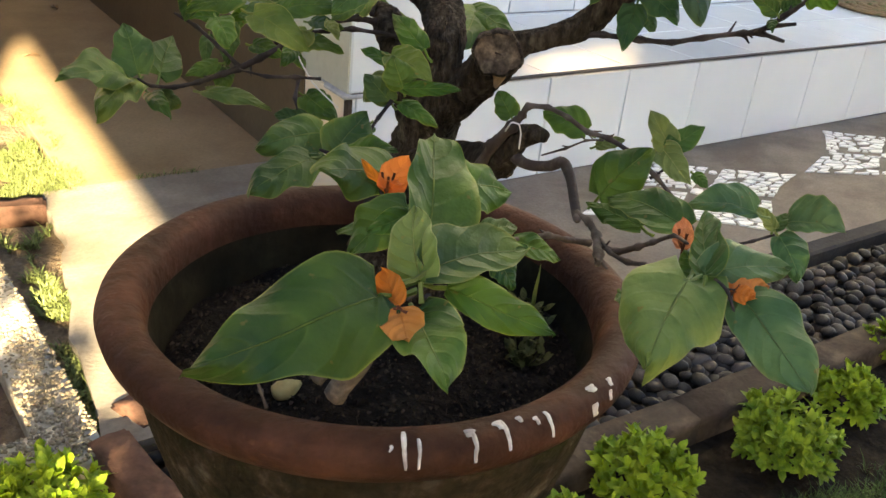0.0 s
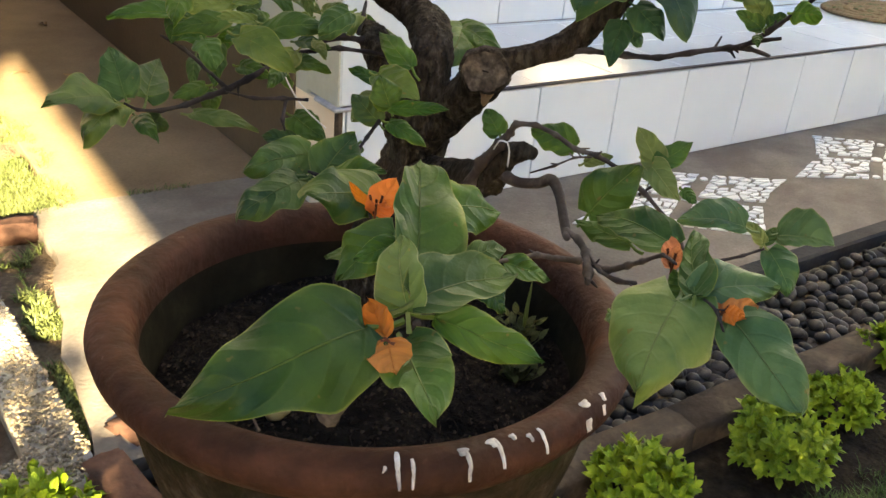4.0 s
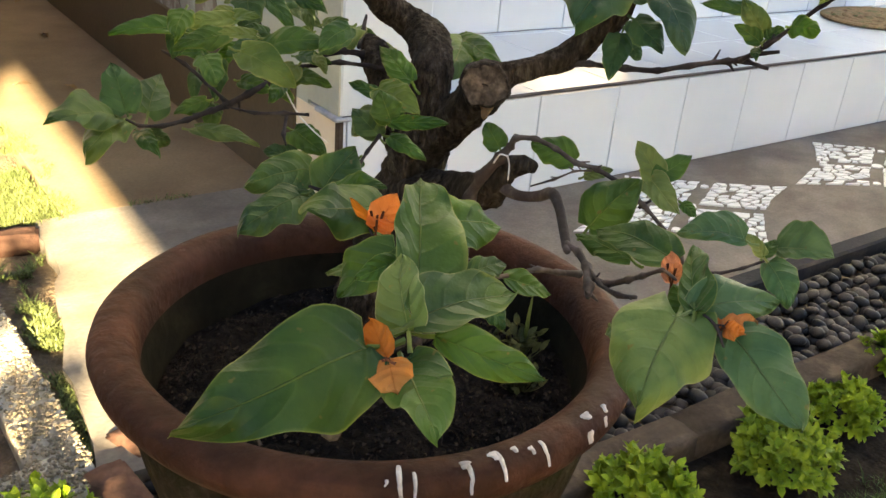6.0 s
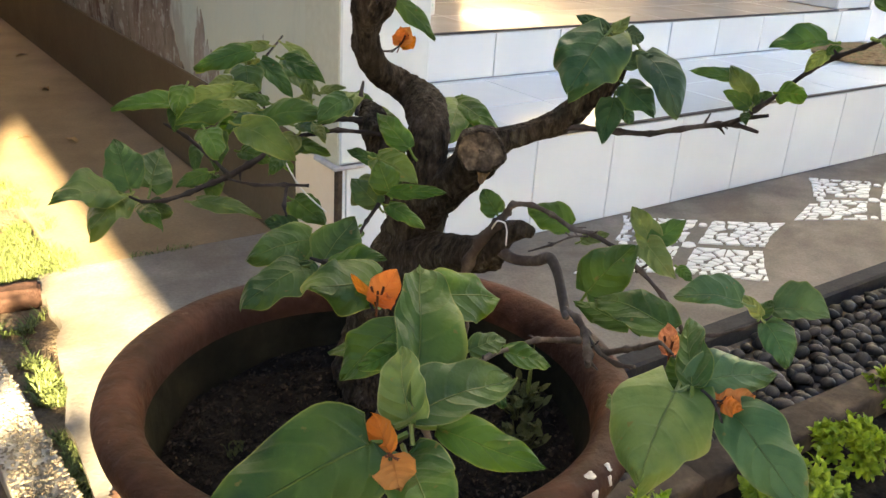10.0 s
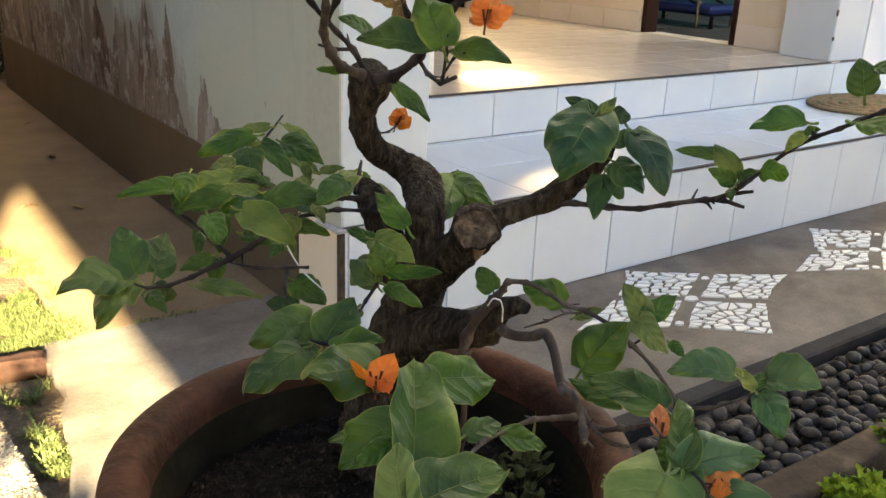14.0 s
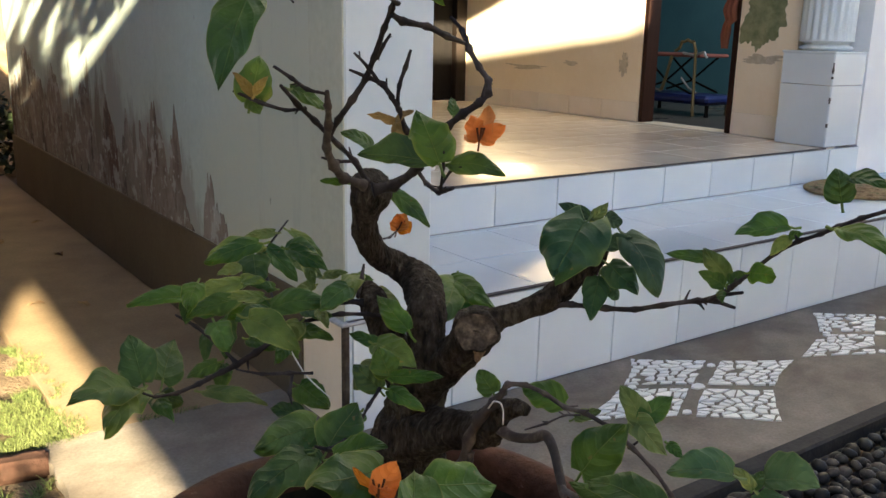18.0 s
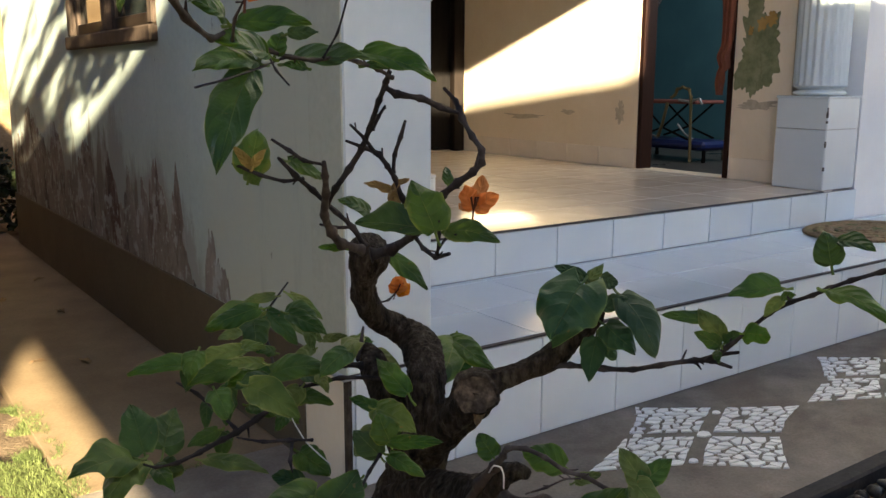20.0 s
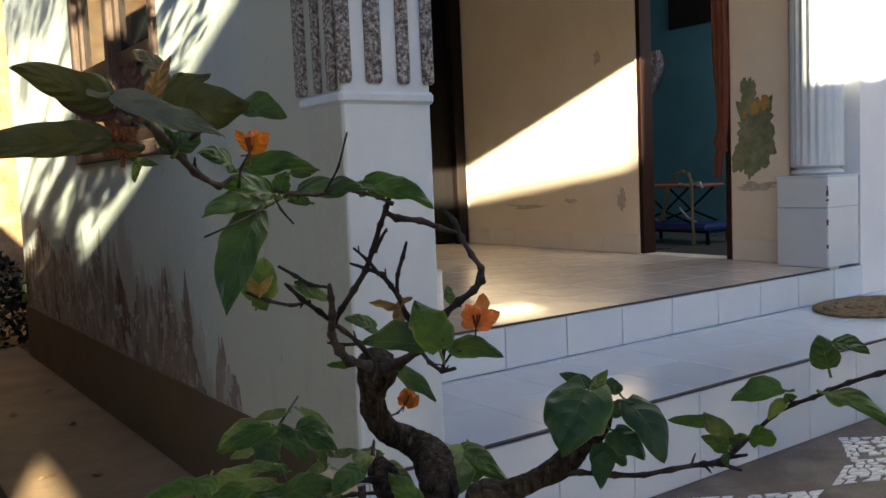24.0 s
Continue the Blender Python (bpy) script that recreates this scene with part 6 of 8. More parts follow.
leaf((-1.3847, -1.2365, 0.8052), (-1.4168, -1.2332, 0.7991), 0.0154, (-0.206, -0.670, 0.713), 0.28, 0.07, 0, 0, 0.12)
leaf((-1.3951, -1.2786, 0.8063), (-1.3777, -1.3118, 0.7933), 0.0202, (-0.423, -0.514, 0.746), 0.28, 0.07, 3, 0, 0.12)
leaf((-1.4078, -1.2581, 0.7999), (-1.4086, -1.2780, 0.7892), 0.0154, (-0.309, -0.444, 0.841), 0.28, 0.07, 0, 0, 0.12)
leaf((-1.3773, -1.2670, 0.8033), (-1.4002, -1.2694, 0.8023), 0.0135, (0.038, -0.677, 0.735), 0.28, 0.07, 0, 0, 0.12)
leaf((-1.3313, -1.2850, 0.8176), (-1.3534, -1.2895, 0.8077), 0.0159, (-0.191, -0.662, 0.724), 0.28, 0.07, 0, 0, 0.12)
leaf((-1.3207, -1.2059, 0.8167), (-1.3240, -1.2249, 0.8006), 0.0103, (-0.274, -0.596, 0.755), 0.28, 0.07, 3, 0, 0.12)
leaf((-1.3785, -1.2273, 0.8125), (-1.4085, -1.2249, 0.8100), 0.0126, (-0.116, -0.720, 0.685), 0.28, 0.07, 3, 0, 0.12)
leaf((-1.3800, -1.2149, 0.8059), (-1.3672, -1.2410, 0.8164), 0.0117, (-0.784, -0.143, 0.604), 0.28, 0.07, 3, 0, 0.12)
leaf((-1.3729, -1.2851, 0.7880), (-1.3860, -1.2954, 0.7819), 0.0099, (0.046, -0.554, 0.831), 0.28, 0.07, 0, 0, 0.12)
leaf((-1.3678, -1.2365, 0.8035), (-1.3962, -1.2345, 0.8056), 0.0098, (-0.003, -0.733, 0.681), 0.28, 0.07, 1, 0, 0.12)
flower((-1.4020, -1.4372, 0.7672), (-0.489, -0.775, 0.400), [((-1.4100, -1.4282, 0.7807), 0.0048), ((-1.3942, -1.4404, 0.7845), 0.0126), ((-1.4028, -1.4468, 0.7775), 0.0106)])
flower((-1.4797, -1.5703, 0.8033), (-0.477, -0.712, 0.515), [((-1.4777, -1.5578, 0.8078), 0.0072), ((-1.4823, -1.5795, 0.7991), 0.0106), ((-1.4834, -1.5654, 0.7979), 0.0066)])
flower((-1.3349, -1.5422, 0.7769), (-0.718, -0.543, 0.435), [((-1.3289, -1.5342, 0.7858), 0.0076), ((-1.3389, -1.5462, 0.7889), 0.0053)])
flower((-1.3520, -1.5792, 0.7821), (-0.742, -0.482, 0.466), [((-1.3420, -1.5852, 0.7851), 0.0081), ((-1.3449, -1.5712, 0.7830), 0.0040), ((-1.3570, -1.5901, 0.7872), 0.0060)])
flower((-1.3228, -1.4018, 0.9205), (-0.610, -0.784, 0.120), [((-1.3161, -1.4015, 0.9371), 0.0100), ((-1.3152, -1.4123, 0.9290), 0.0089), ((-1.3297, -1.4030, 0.9336), 0.0100), ((-1.3247, -1.3921, 0.9229), 0.0073)])
flower((-1.2575, -1.2246, 0.8326), (-0.525, -0.822, 0.222), [((-1.2505, -1.2258, 0.8454), 0.0126), ((-1.2457, -1.2255, 0.8387), 0.0111), ((-1.2582, -1.2278, 0.8454), 0.0118), ((-1.2463, -1.2184, 0.8419), 0.0111)])
flower((-1.4670, -1.4634, 1.0111), (-0.573, -0.815, 0.085), [((-1.4708, -1.4599, 1.0192), 0.0036), ((-1.4626, -1.4595, 1.0194), 0.0057), ((-1.4617, -1.4690, 1.0171), 0.0060), ((-1.4661, -1.4597, 1.0173), 0.0033)])
flower((-1.5325, -1.5402, 1.0097), (-0.573, -0.815, 0.085), [((-1.5351, -1.5377, 1.0165), 0.0066), ((-1.5300, -1.5440, 1.0144), 0.0060), ((-1.5375, -1.5418, 1.0084), 0.0046), ((-1.5282, -1.5421, 1.0087), 0.0041)], SHADED_BRACT)
sawn_knot((-1.2714, -1.3384, 0.7924), (-1.582, -1.725, 0.872), 0.0134)
leaf((-1.2644, -1.3345, 0.7814), (-1.2715, -1.3405, 0.7725), 0.0075, (-0.432, -0.562, 0.705), 0.50, 0.10, 2, 0, 0.1)
leaf((-1.3313, -1.3194, 0.7904), (-1.3244, -1.3504, 0.7846), 0.0184, (-0.578, -0.270, 0.770), 0.35, 0.10, 3, 0, 0.1)
leaf((-1.3323, -1.3225, 0.7784), (-1.3513, -1.3275, 0.7695), 0.0164, (-0.190, -0.635, 0.748), 0.30, 0.10, 3, 0, 0.1)
leaf((-1.2568, -1.1963, 0.7793), (-1.2717, -1.2603, 0.7740), 0.0149, (-0.487, -0.469, 0.737), 0.35, 0.10, 3, 0, 0.1)
leaf((-1.2657, -1.1879, 0.7832), (-1.2731, -1.1763, 0.7891), 0.0192, (-0.286, -0.832, 0.475), 0.35, 0.10, 3, 0, 0.1)
leaf((-1.1983, -1.2005, 0.7628), (-1.1813, -1.2111, 0.7722), 0.0120, (-0.619, -0.588, 0.521), 0.35, 0.10, 3, 0, 0.1)
leaf((-1.1846, -1.1885, 0.7628), (-1.1747, -1.2238, 0.7712), 0.0123, (-0.719, -0.402, 0.566), 0.35, 0.10, 3, 0, 0.1)
leaf((-1.1830, -1.1862, 0.7639), (-1.1719, -1.1740, 0.7698), 0.0098, (-0.618, -0.752, 0.231), 0.35, 0.10, 3, 0, 0.1)
leaf((-1.3563, -1.3405, 0.7606), (-1.3783, -1.3535, 0.7567), 0.0155, (0.139, -0.445, 0.885), 0.35, 0.10, 0, 0, 0.1)
limb('wire', wire_mat, [(-1.3711, -1.2804, 0.7881, 0.0003), (-1.3712, -1.2884, 0.7812, 0.0003), (-1.3692, -1.2995, 0.7723, 0.0003), (-1.3662, -1.3095, 0.7674, 0.0003), (-1.3633, -1.3195, 0.7634, 0.0003)], 0.0, 'pale tying wire')
limb('wire', wire_mat, [(-1.2935, -1.3805, 0.7628, 0.0003), (-1.2965, -1.3885, 0.7708, 0.0003), (-1.2946, -1.3925, 0.7708, 0.0003), (-1.2916, -1.3915, 0.7648, 0.0003), (-1.2906, -1.3905, 0.7559, 0.0003)], 0.0, 'pale tying wire')


# ---- house details ----
def tile_mesh(w, h, d):
    bm = box_bm(0, w, 0, d, 0, h)
    bmesh.ops.bevel(bm, geom=bm.edges[:], offset=0.0018, segments=1, affect="EDGES")
    bmesh.ops.recalc_face_normals(bm, faces=bm.faces)
    me = bpy.data.meshes.new("tile")
    bm.to_mesh(me)
    bm.free()
    return me


def lay(me, mat, parent, at, turn=(0, 0, 0), name="tile"):
    if not me.materials:
        me.materials.append(mat)
    ob = new(name, me)
    ob.matrix_world = pose(*at, *turn)
    ob.parent = parent
    return ob


gap = 0.003
full = tile_mesh(tile - gap, STEP1 - 0.010, 0.008)
for k in range(-2, 15):
    x0 = 0.003 + tile * k
    if x0 < -0.612:
        continue
    lay(full, tile_white, lower, (x0, FRONT - 0.001, 0.002))
lay(tile_mesh(0.009, STEP1 - 0.010, 0.008), tile_white, lower, (-0.609, FRONT - 0.001, 0.002))
cut = tile_mesh(tile - gap, STEP2 - STEP1 - 0.008, 0.008)
for k in range(-2, 8):
    x0 = 0.360 + tile * (k - 0.0)
    if -0.31 < x0 < 2.45:
        lay(cut, tile_white, upper, (x0, UP - 0.001, STEP1 + 0.001))
lay(tile_mesh(0.26, STEP2 - STEP1 - 0.008, 0.008), tile_white, upper, (2.462, UP - 0.001, STEP1 + 0.001))
flat = tile_mesh(tile - gap, 0.008, tile - gap)
short = tile_mesh(tile - gap, 0.008, UP - 2 * tile - 0.02)
porch_tile = tile_mesh(tile - gap, 0.008, tile - gap)
cut_tile = tile_mesh(0.084, 0.008, tile - gap)
for k in range(-2, 15):
    x0 = 0.003 + tile * k
    if x0 < -0.38:
        continue
    for r in range(2):
        lay(flat, tile_white, lower, (x0, 0.022 + tile * r, STEP1 - 0.009))
    lay(short, tile_white, lower, (x0, 0.022 + 2 * tile, STEP1 - 0.009))
for k in range(-2, 8):
    for r in range(11):
        x0, y0 = 0.36 + tile * k, UP + 0.022 + tile * r
        if -0.30 <= x0 < 2.4 and y0 < 3.7:
            lay(porch_tile, floor_tile, upper, (x0, y0, STEP2 - 0.009))
for r in range(11):
    lay(cut_tile, floor_tile, upper, (2.46, UP + 0.022 + tile * r, STEP2 - 0.009))

# skirting tiles
skirt = structure("skirting", box_bm(2.540, 2.5445, 2.0, 3.75, STEP2, STEP2 + 0.004, bm=box_bm(2.540, 2.5445, 0.98, 1.30, STEP2, STEP2 + 0.004)), grout, "low tiled skirting of the porch walls", "skirting")
sk = tile_mesh(0.008, 0.118, tile - gap)
for k in range(6):
    lay(sk, floor_tile, skirt, (2.536, 2.0 + tile * k, STEP2 + 0.001))
lay(sk, floor_tile, skirt, (2.536, 1.008, STEP2 + 0.001))

# doorway: frame, curtain, thing inside
door = empty("door_frame", (2.6, 1.69, STEP2))
tagged(door, "open doorway with a dark wooden frame and tied orange curtain", "doorway")
jamb_wood = material("dark reddish jamb wood", [(0.3, (0.023, 0.0096, 0.0062)), (0.7, (0.041, 0.0168, 0.0108))], 8, 0.6, stretch=(6, 6, 0.6), spec=0.12)
def at_place(ob, parent):
    ob.parent = parent
    ob.matrix_parent_inverse = Matrix.Translation(-Vector(parent.location))
    return ob
at_place(part("jamb", box_bm(2.548, 2.655, 1.960, 1.993, STEP2, 2.50, 0.004), jamb_wood), door)
at_place(part("jamb", box_bm(2.54, 2.655, 1.311, 1.347, STEP2, 2.50, 0.004), jamb_wood), door)
at_place(part("lintel", box_bm(2.54, 2.655, 1.348, 1.959, 2.45, 2.50, 0.004), jamb_wood), door)
curtain_mat = material("faded orange curtain cloth", [(0.3, (0.15, 0.055, 0.034)), (0.7, (0.23, 0.088, 0.055))], 9, 0.85, stretch=(1, 5, 0.4))
bm = bmesh.new()
rows = []
for i in range(61):
    z = 2.42 - i / 60 * 1.51
    # gathered towards the knot, with a short tail under it
    left = 1.432 - 0.045 * min(1, (2.42 - z) / 1.15) ** 1.5
    right = 1.296 + 0.012 * min(1, (2.42 - z) / 1.15)
    if z < 1.06:
        left, right = 1.408 + 0.008 * math.sin(z * 40), 1.348 - 0.006 * math.sin(z * 33)
    knot = math.exp(-((z - 1.115) / 0.045) ** 2)
    left, right = left + 0.024 * knot, right + 0.004 * knot
    row = []
    for j in range(25):
        v = j / 24
        fold = (0.012 + 0.004 * knot) * math.sin(v * 21 + 0.8 * math.sin(z * 5)) + 0.005 * math.sin(v * 47 + z * 9)
        row.append(bm.verts.new((2.518 - 0.022 * knot * math.sin(v * math.pi) + fold * (0.5 if z < 1.2 else 1), right + v * (left - right), z)))
    rows.append(row)
for a, b in zip(rows, rows[1:]):
    for j in range(24):
        bm.faces.new((a[j], a[j + 1], b[j + 1], b[j]))
at_place(part("curtain", bm, curtain_mat, None, "faded orange curtain tied to the side", True), door)


# folding table with a yellow handle, blue tray
table = empty("folding_trolley", (3.5, 1.9, STEP2))
tagged(table, "small folding trolley with an orange top and blue tray", "trolley")
orange_pl = material("orange board", [(0.3, (0.16, 0.055, 0.045)), (0.7, (0.22, 0.08, 0.065))], 9, 0.6)
blue_pl = material("blue plastic", [(0.3, (0.008, 0.015, 0.08)), (0.7, (0.012, 0.022, 0.115))], 9, 0.4, bump=0)
yellow_pl = material("yellow tube", [(0.3, (0.12, 0.085, 0.03)), (0.7, (0.17, 0.12, 0.042))], 9, 0.4, bump=0)
steel_tube = material("dull steel tube", [(0.3, (0.30, 0.30, 0.31)), (0.7, (0.42, 0.42, 0.43))], 30, 0.4, metal=0.7, bump=0)
at_place(part("top", box_bm(3.18, 3.48, 2.06, 2.62, 0.835, 0.858, 0.008), orange_pl), table)
at_place(part("tray", box_bm(3.18, 3.50, 1.98, 2.66, 0.53, 0.59, 0.02), blue_pl, None, "blue plastic tray"), table)
def tube(name, path, r, mat, label=""):
    bm = bmesh.new()
    uvl = bm.loops.layers.uv.new("uv")
    for a, b in zip(path, path[1:]):
        stalk(bm, uvl, a, b, r)
    at_place(part(name, bm, mat, None, label), table)
for x in (3.19, 3.46):
    tube("brace", [(x, 2.12, 0.60), (x, 2.55, 0.84)], 0.009, black_wood)
    tube("brace", [(x, 2.56, 0.60), (x, 2.13, 0.84)], 0.009, black_wood)
tube("arm", [(3.175, 2.55, 0.70), (3.175, 2.36, 0.60)], 0.008, steel_tube, "pale steel arm")
tube("arm", [(3.175, 2.20, 0.70), (3.175, 2.06, 0.605)], 0.008, steel_tube, "pale steel arm")
tube("rail", [(3.175, 2.20, 0.862), (3.175, 2.03, 0.872), (3.175, 2.005, 0.835)], 0.010, steel_tube, "bent steel rail")
for x, y in ((3.19, 2.47), (3.49, 2.05)):
    tube("leg", [(x, y, STEP2), (x, y, 0.53)], 0.018, yellow_pl)
for x in (3.49, 3.20):
    for y in (1.99, 2.64):
        tube("foot", [(x, y, STEP2), (x, y, 0.53)], 0.016, black_wood)
tube("upright", [(3.17, 2.36, 0.61), (3.17, 2.29, 0.84)], 0.014, yellow_pl, "yellow tube upright")
tube("handle", [(3.165, 2.075, STEP2), (3.165, 2.09, 0.88), (3.165, 2.11, 0.935), (3.165, 2.16, 0.948), (3.165, 2.21, 0.935), (3.165, 2.225, 0.895), (3.165, 2.26, 0.875)], 0.012, yellow_pl, "yellow tube handle")
cloth_mat = material("patterned pale cloth", [(0.42, (0.5, 0.45, 0.45)), (0.55, (0.12, 0.07, 0.09)), (0.65, (0.55, 0.5, 0.5))], 40, 0.9)
bm = bmesh.new()
rows = [[bm.verts.new((4.375 + 0.01 * math.sin(j * 1.7 + i * 0.4), 3.57 - 0.03 * j * (0.55 + 0.45 * math.sin(0.5 + i * 0.23)), 1.98 - i * 0.03)) for j in range(9)] for i in range(19)]
for a, b in zip(rows, rows[1:]):
    for j in range(8):
        bm.faces.new((a[j], a[j + 1], b[j + 1], b[j]))
tagged(part("hanging_cloth", bm, cloth_mat, None, "", True), "patterned pale cloth hanging on the room wall", "cloth")
bm = box_bm(4.37, 4.40, 2.80, 3.28, 2.13, 2.7, 0.01)
tagged(part("wall_cabinet", bm, frame_wood), "dark wooden framed cabinet on the teal wall", "cabinet")
# dark double door in the porch's back wall
bd = empty("back_door", (1.4, 3.76, STEP2))
tagged(bd, "black wooden double door in the back wall", "door")
at_place(part("frame", box_bm(2.43, 2.525, 3.735, 3.80, STEP2, 2.66, 0.004), frame_wood), bd)
at_place(part("frame", box_bm(0.49, 0.58, 3.735, 3.80, STEP2, 2.66, 0.004), frame_wood), bd)
for x0, x1 in ((0.58, 1.42), (1.43, 2.43)):
    at_place(part("door_panel", box_bm(x0, x1, 3.79, 3.83, STEP2 + 0.01, 2.6, 0.004), black_wood), bd)
# black sheet added behind the panels, its colour stands for the dark
structure("dark_backing", box_bm(0.3, 2.6, 3.93, 3.97, 0.4, 3.0), black_wood, "black-coloured sheet standing for unlit space behind the back door", "wall")

# peeled paint on the door wall: thin flakes of older green coats
green_coat = material("old green wall coat", [(0.35, (0.15, 0.17, 0.085)), (0.65, (0.27, 0.28, 0.165))], 14, 0.85, bump=0.3, bump_scale=70)
ochre_coat = material("old ochre wall coat", [(0.35, (0.38, 0.22, 0.06)), (0.65, (0.48, 0.30, 0.10))], 14, 0.85)
grey_stain = material("grey damp blister", [(0.35, (0.42, 0.36, 0.27)), (0.65, (0.54, 0.465, 0.36))], 30, 0.9, bump=0.6, bump_scale=90)
def flake(y, z, w, h, mat, seed, label, n=40, rag=0.35, x=2.5425):
    bm = bmesh.new()
    pts = []
    for k in range(n):
        a = 2 * math.pi * k / n
        r = 1 + rag * noise.noise(Vector((math.cos(a) * 1.7 + seed, math.sin(a) * 1.7, seed))) + 0.5 * rag * noise.noise(Vector((math.cos(a) * 7, math.sin(a) * 7, seed)))
        sq = (abs(math.cos(a)) ** 4 + abs(math.sin(a)) ** 4) ** -0.25
        pts.append((y + w / 2 * r * sq * math.cos(a), z + h / 2 * r * sq * math.sin(a)))
    a = [bm.verts.new((2.5445, p, q)) for p, q in pts]
    b = [bm.verts.new((x, p, q)) for p, q in pts]
    mid = bm.verts.new((x, y, z))
    for k in range(n):
        bm.faces.new((a[k], a[k - 1], b[k - 1], b[k]))
        bm.faces.new((mid, b[k], b[k - 1]))
    tagged(part("peeled_paint", bm, mat), label, "paint patch", kind="structure")
flake(1.165, 1.12, 0.225, 0.36, green_coat, 1.0, "peeled wall patch showing old green paint", 120, 0.5)
flake(1.20, 1.33, 0.10, 0.20, green_coat, 4.0, "ragged peeled patch of old green paint", 80, 0.6, 2.5415)
flake(1.11, 1.22, 0.14, 0.20, green_coat, 8.0, "ragged peeled patch of old green paint", 80, 0.6, 2.541)
flake(1.19, 1.02, 0.09, 0.16, green_coat, 9.0, "ragged peeled patch of old green paint", 80, 0.6, 2.5405)
flake(1.09, 1.31, 0.07, 0.07, ochre_coat, 2.0, "small peeled patch of old ochre paint", 60, 0.7, 2.540)
flake(1.15, 1.28, 0.05, 0.06, ochre_coat, 6.0, "small peeled patch of old ochre paint", 60, 0.7, 2.5395)
flake(1.215, 1.25, 0.03, 0.04, ochre_coat, 7.0, "small peeled patch of old ochre paint", 60, 0.7, 2.539)
for y, z, w, h, s in ((2.13, 0.80, 0.07, 0.13, 2.0), (3.05, 0.74, 0.34, 0.03, 3.0), (2.6, 0.78, 0.12, 0.025, 5.0), (1.16, 0.86, 0.24, 0.045, 7.0), (2.32, 1.7, 0.05, 0.07, 6.0)):
    flake(y, z, w, h, grey_stain, s, "grey damp blister on the cream wall", rag=0.8)

# fluted column on a tiled pedestal
col = empty("porch_column", (2.59, 0.80, STEP2))
tagged(col, "white fluted column on a white tiled pedestal", "column")
CX, CY = 2.578, 0.815
ped = at_place(part("pedestal", box_bm(CX - 0.134, CX + 0.134, CY - 0.134, CY + 0.134, STEP2, 0.902), grout), col)
pt = tile_mesh(0.276, 0.150, 0.008)
pt2 = tile_mesh(0.276, 0.296, 0.008)
for z, me in ((0.454, pt2), (0.753, pt)):
    for k, (dx, dy, rz) in enumerate(((-0.138, -0.142, 0), (0.142, -0.138, 90), (0.138, 0.142, 180), (-0.142, 0.138, -90))):
        if not me.materials:
            me.materials.append(tile_white)
        ob = new("tile", me)
        ob.matrix_world = pose(CX + dx, CY + dy, z, 0, 0, rz)
        ob.parent = ped
        ob.matrix_parent_inverse = Matrix.Translation(-Vector(col.location))
        ob.matrix_parent_inverse = Matrix.Translation((0, 0, 0)) @ Matrix.Translation(-Vector(col.location)) @ Matrix.Translation(Vector(col.location))
# the glaze has chipped along the pedestal's front edge
rc = random.Random(12)
for z, h in ((0.835, 0.05), (0.79, 0.012), (0.68, 0.03), (0.56, 0.02)):
    bm = bmesh.new()
    outline = [(rc.uniform(0.004, 0.011), z + h * (k / 5 - 0.5)) for k in range(6)]
    for sx, sy in ((1, 0), (0, 1)):
        rim = [bm.verts.new((CX - 0.1432 + sx * a, CY - 0.1432 + sy * a, zz)) for a, zz in outline]
        edge = [bm.verts.new((CX - 0.1432, CY - 0.1432, zz)) for a, zz in outline]
        for k in range(5):
            bm.faces.new((rim[k], rim[k + 1], edge[k + 1], edge[k]))
    at_place(part("chip", bm, nosing_dark, None, "dark chip in the tile edge"), col)
at_place(part("cap", box_bm(CX - 0.146, CX + 0.146, CY - 0.146, CY + 0.146, 0.902, 0.915, 0.004), tile_white), col)
b = part("base_ring", lathe_bm([(0.095, 0.0), (0.12, 0.005), (0.128, 0.022), (0.12, 0.04), (0.10, 0.048), (0.112, 0.062), (0.128, 0.075), (0.128, 0.088), (0.10, 0.09)], 40), pillar_paint, None, "moulded ring under the shaft", True)
at_place(b, col)
b.matrix_basis = pose(CX, CY, 0.915) @ Matrix.Diagonal((1, 1, 0.6, 1))
bm = bmesh.new()
rings = []
for z in (0.966, 0.985, 1.6, 2.3):
    ring = []
    for k in range(20 * 8):
        a = 2 * math.pi * k / 160
        ph = (k % 8) / 8 * 2 * math.pi
        r = 0.128 - (0.011 * (0.5 - 0.5 * math.cos(ph)) if z > 0.98 else 0)
        ring.append(bm.verts.new((CX + r * math.cos(a), CY + r * math.sin(a), z)))
    rings.append(ring)
for a, b in zip(rings, rings[1:]):
    for k in range(160):
        bm.faces.new((a[k], a[(k + 1) % 160], b[(k + 1) % 160], b[k]))
at_place(part("shaft", bm, pillar_paint, None, "fluted white shaft", True), col)

# woven mat on the lower step
mat_mat = material("woven straw doormat", [(0.35, (0.13, 0.085, 0.045)), (0.5, (0.26, 0.18, 0.10)), (0.65, (0.10, 0.12, 0.05))], 22, 0.95, bump=1.0, bump_scale=70, fine=0.4, dist=0.008)
rug = empty("doormat", (2.38, 0.40, STEP1))
tagged(rug, "oval plaited straw doormat lying on the lower step", "doormat")
for k in range(6):
    r0, r1 = 0.05 * k, 0.05 * k + 0.046
    ring = part("plait", lathe_bm([(max(r0, 0.004), 0.001), (r1, 0.001), (r1 + 0.003, 0.008), (r1 - 0.008, 0.014), (r0 + 0.012, 0.014), (max(r0, 0.004), 0.008)], 48, 0.002, k, True), mat_mat, rug, "", True)
    ring.scale = (1.15, 0.82, 1)

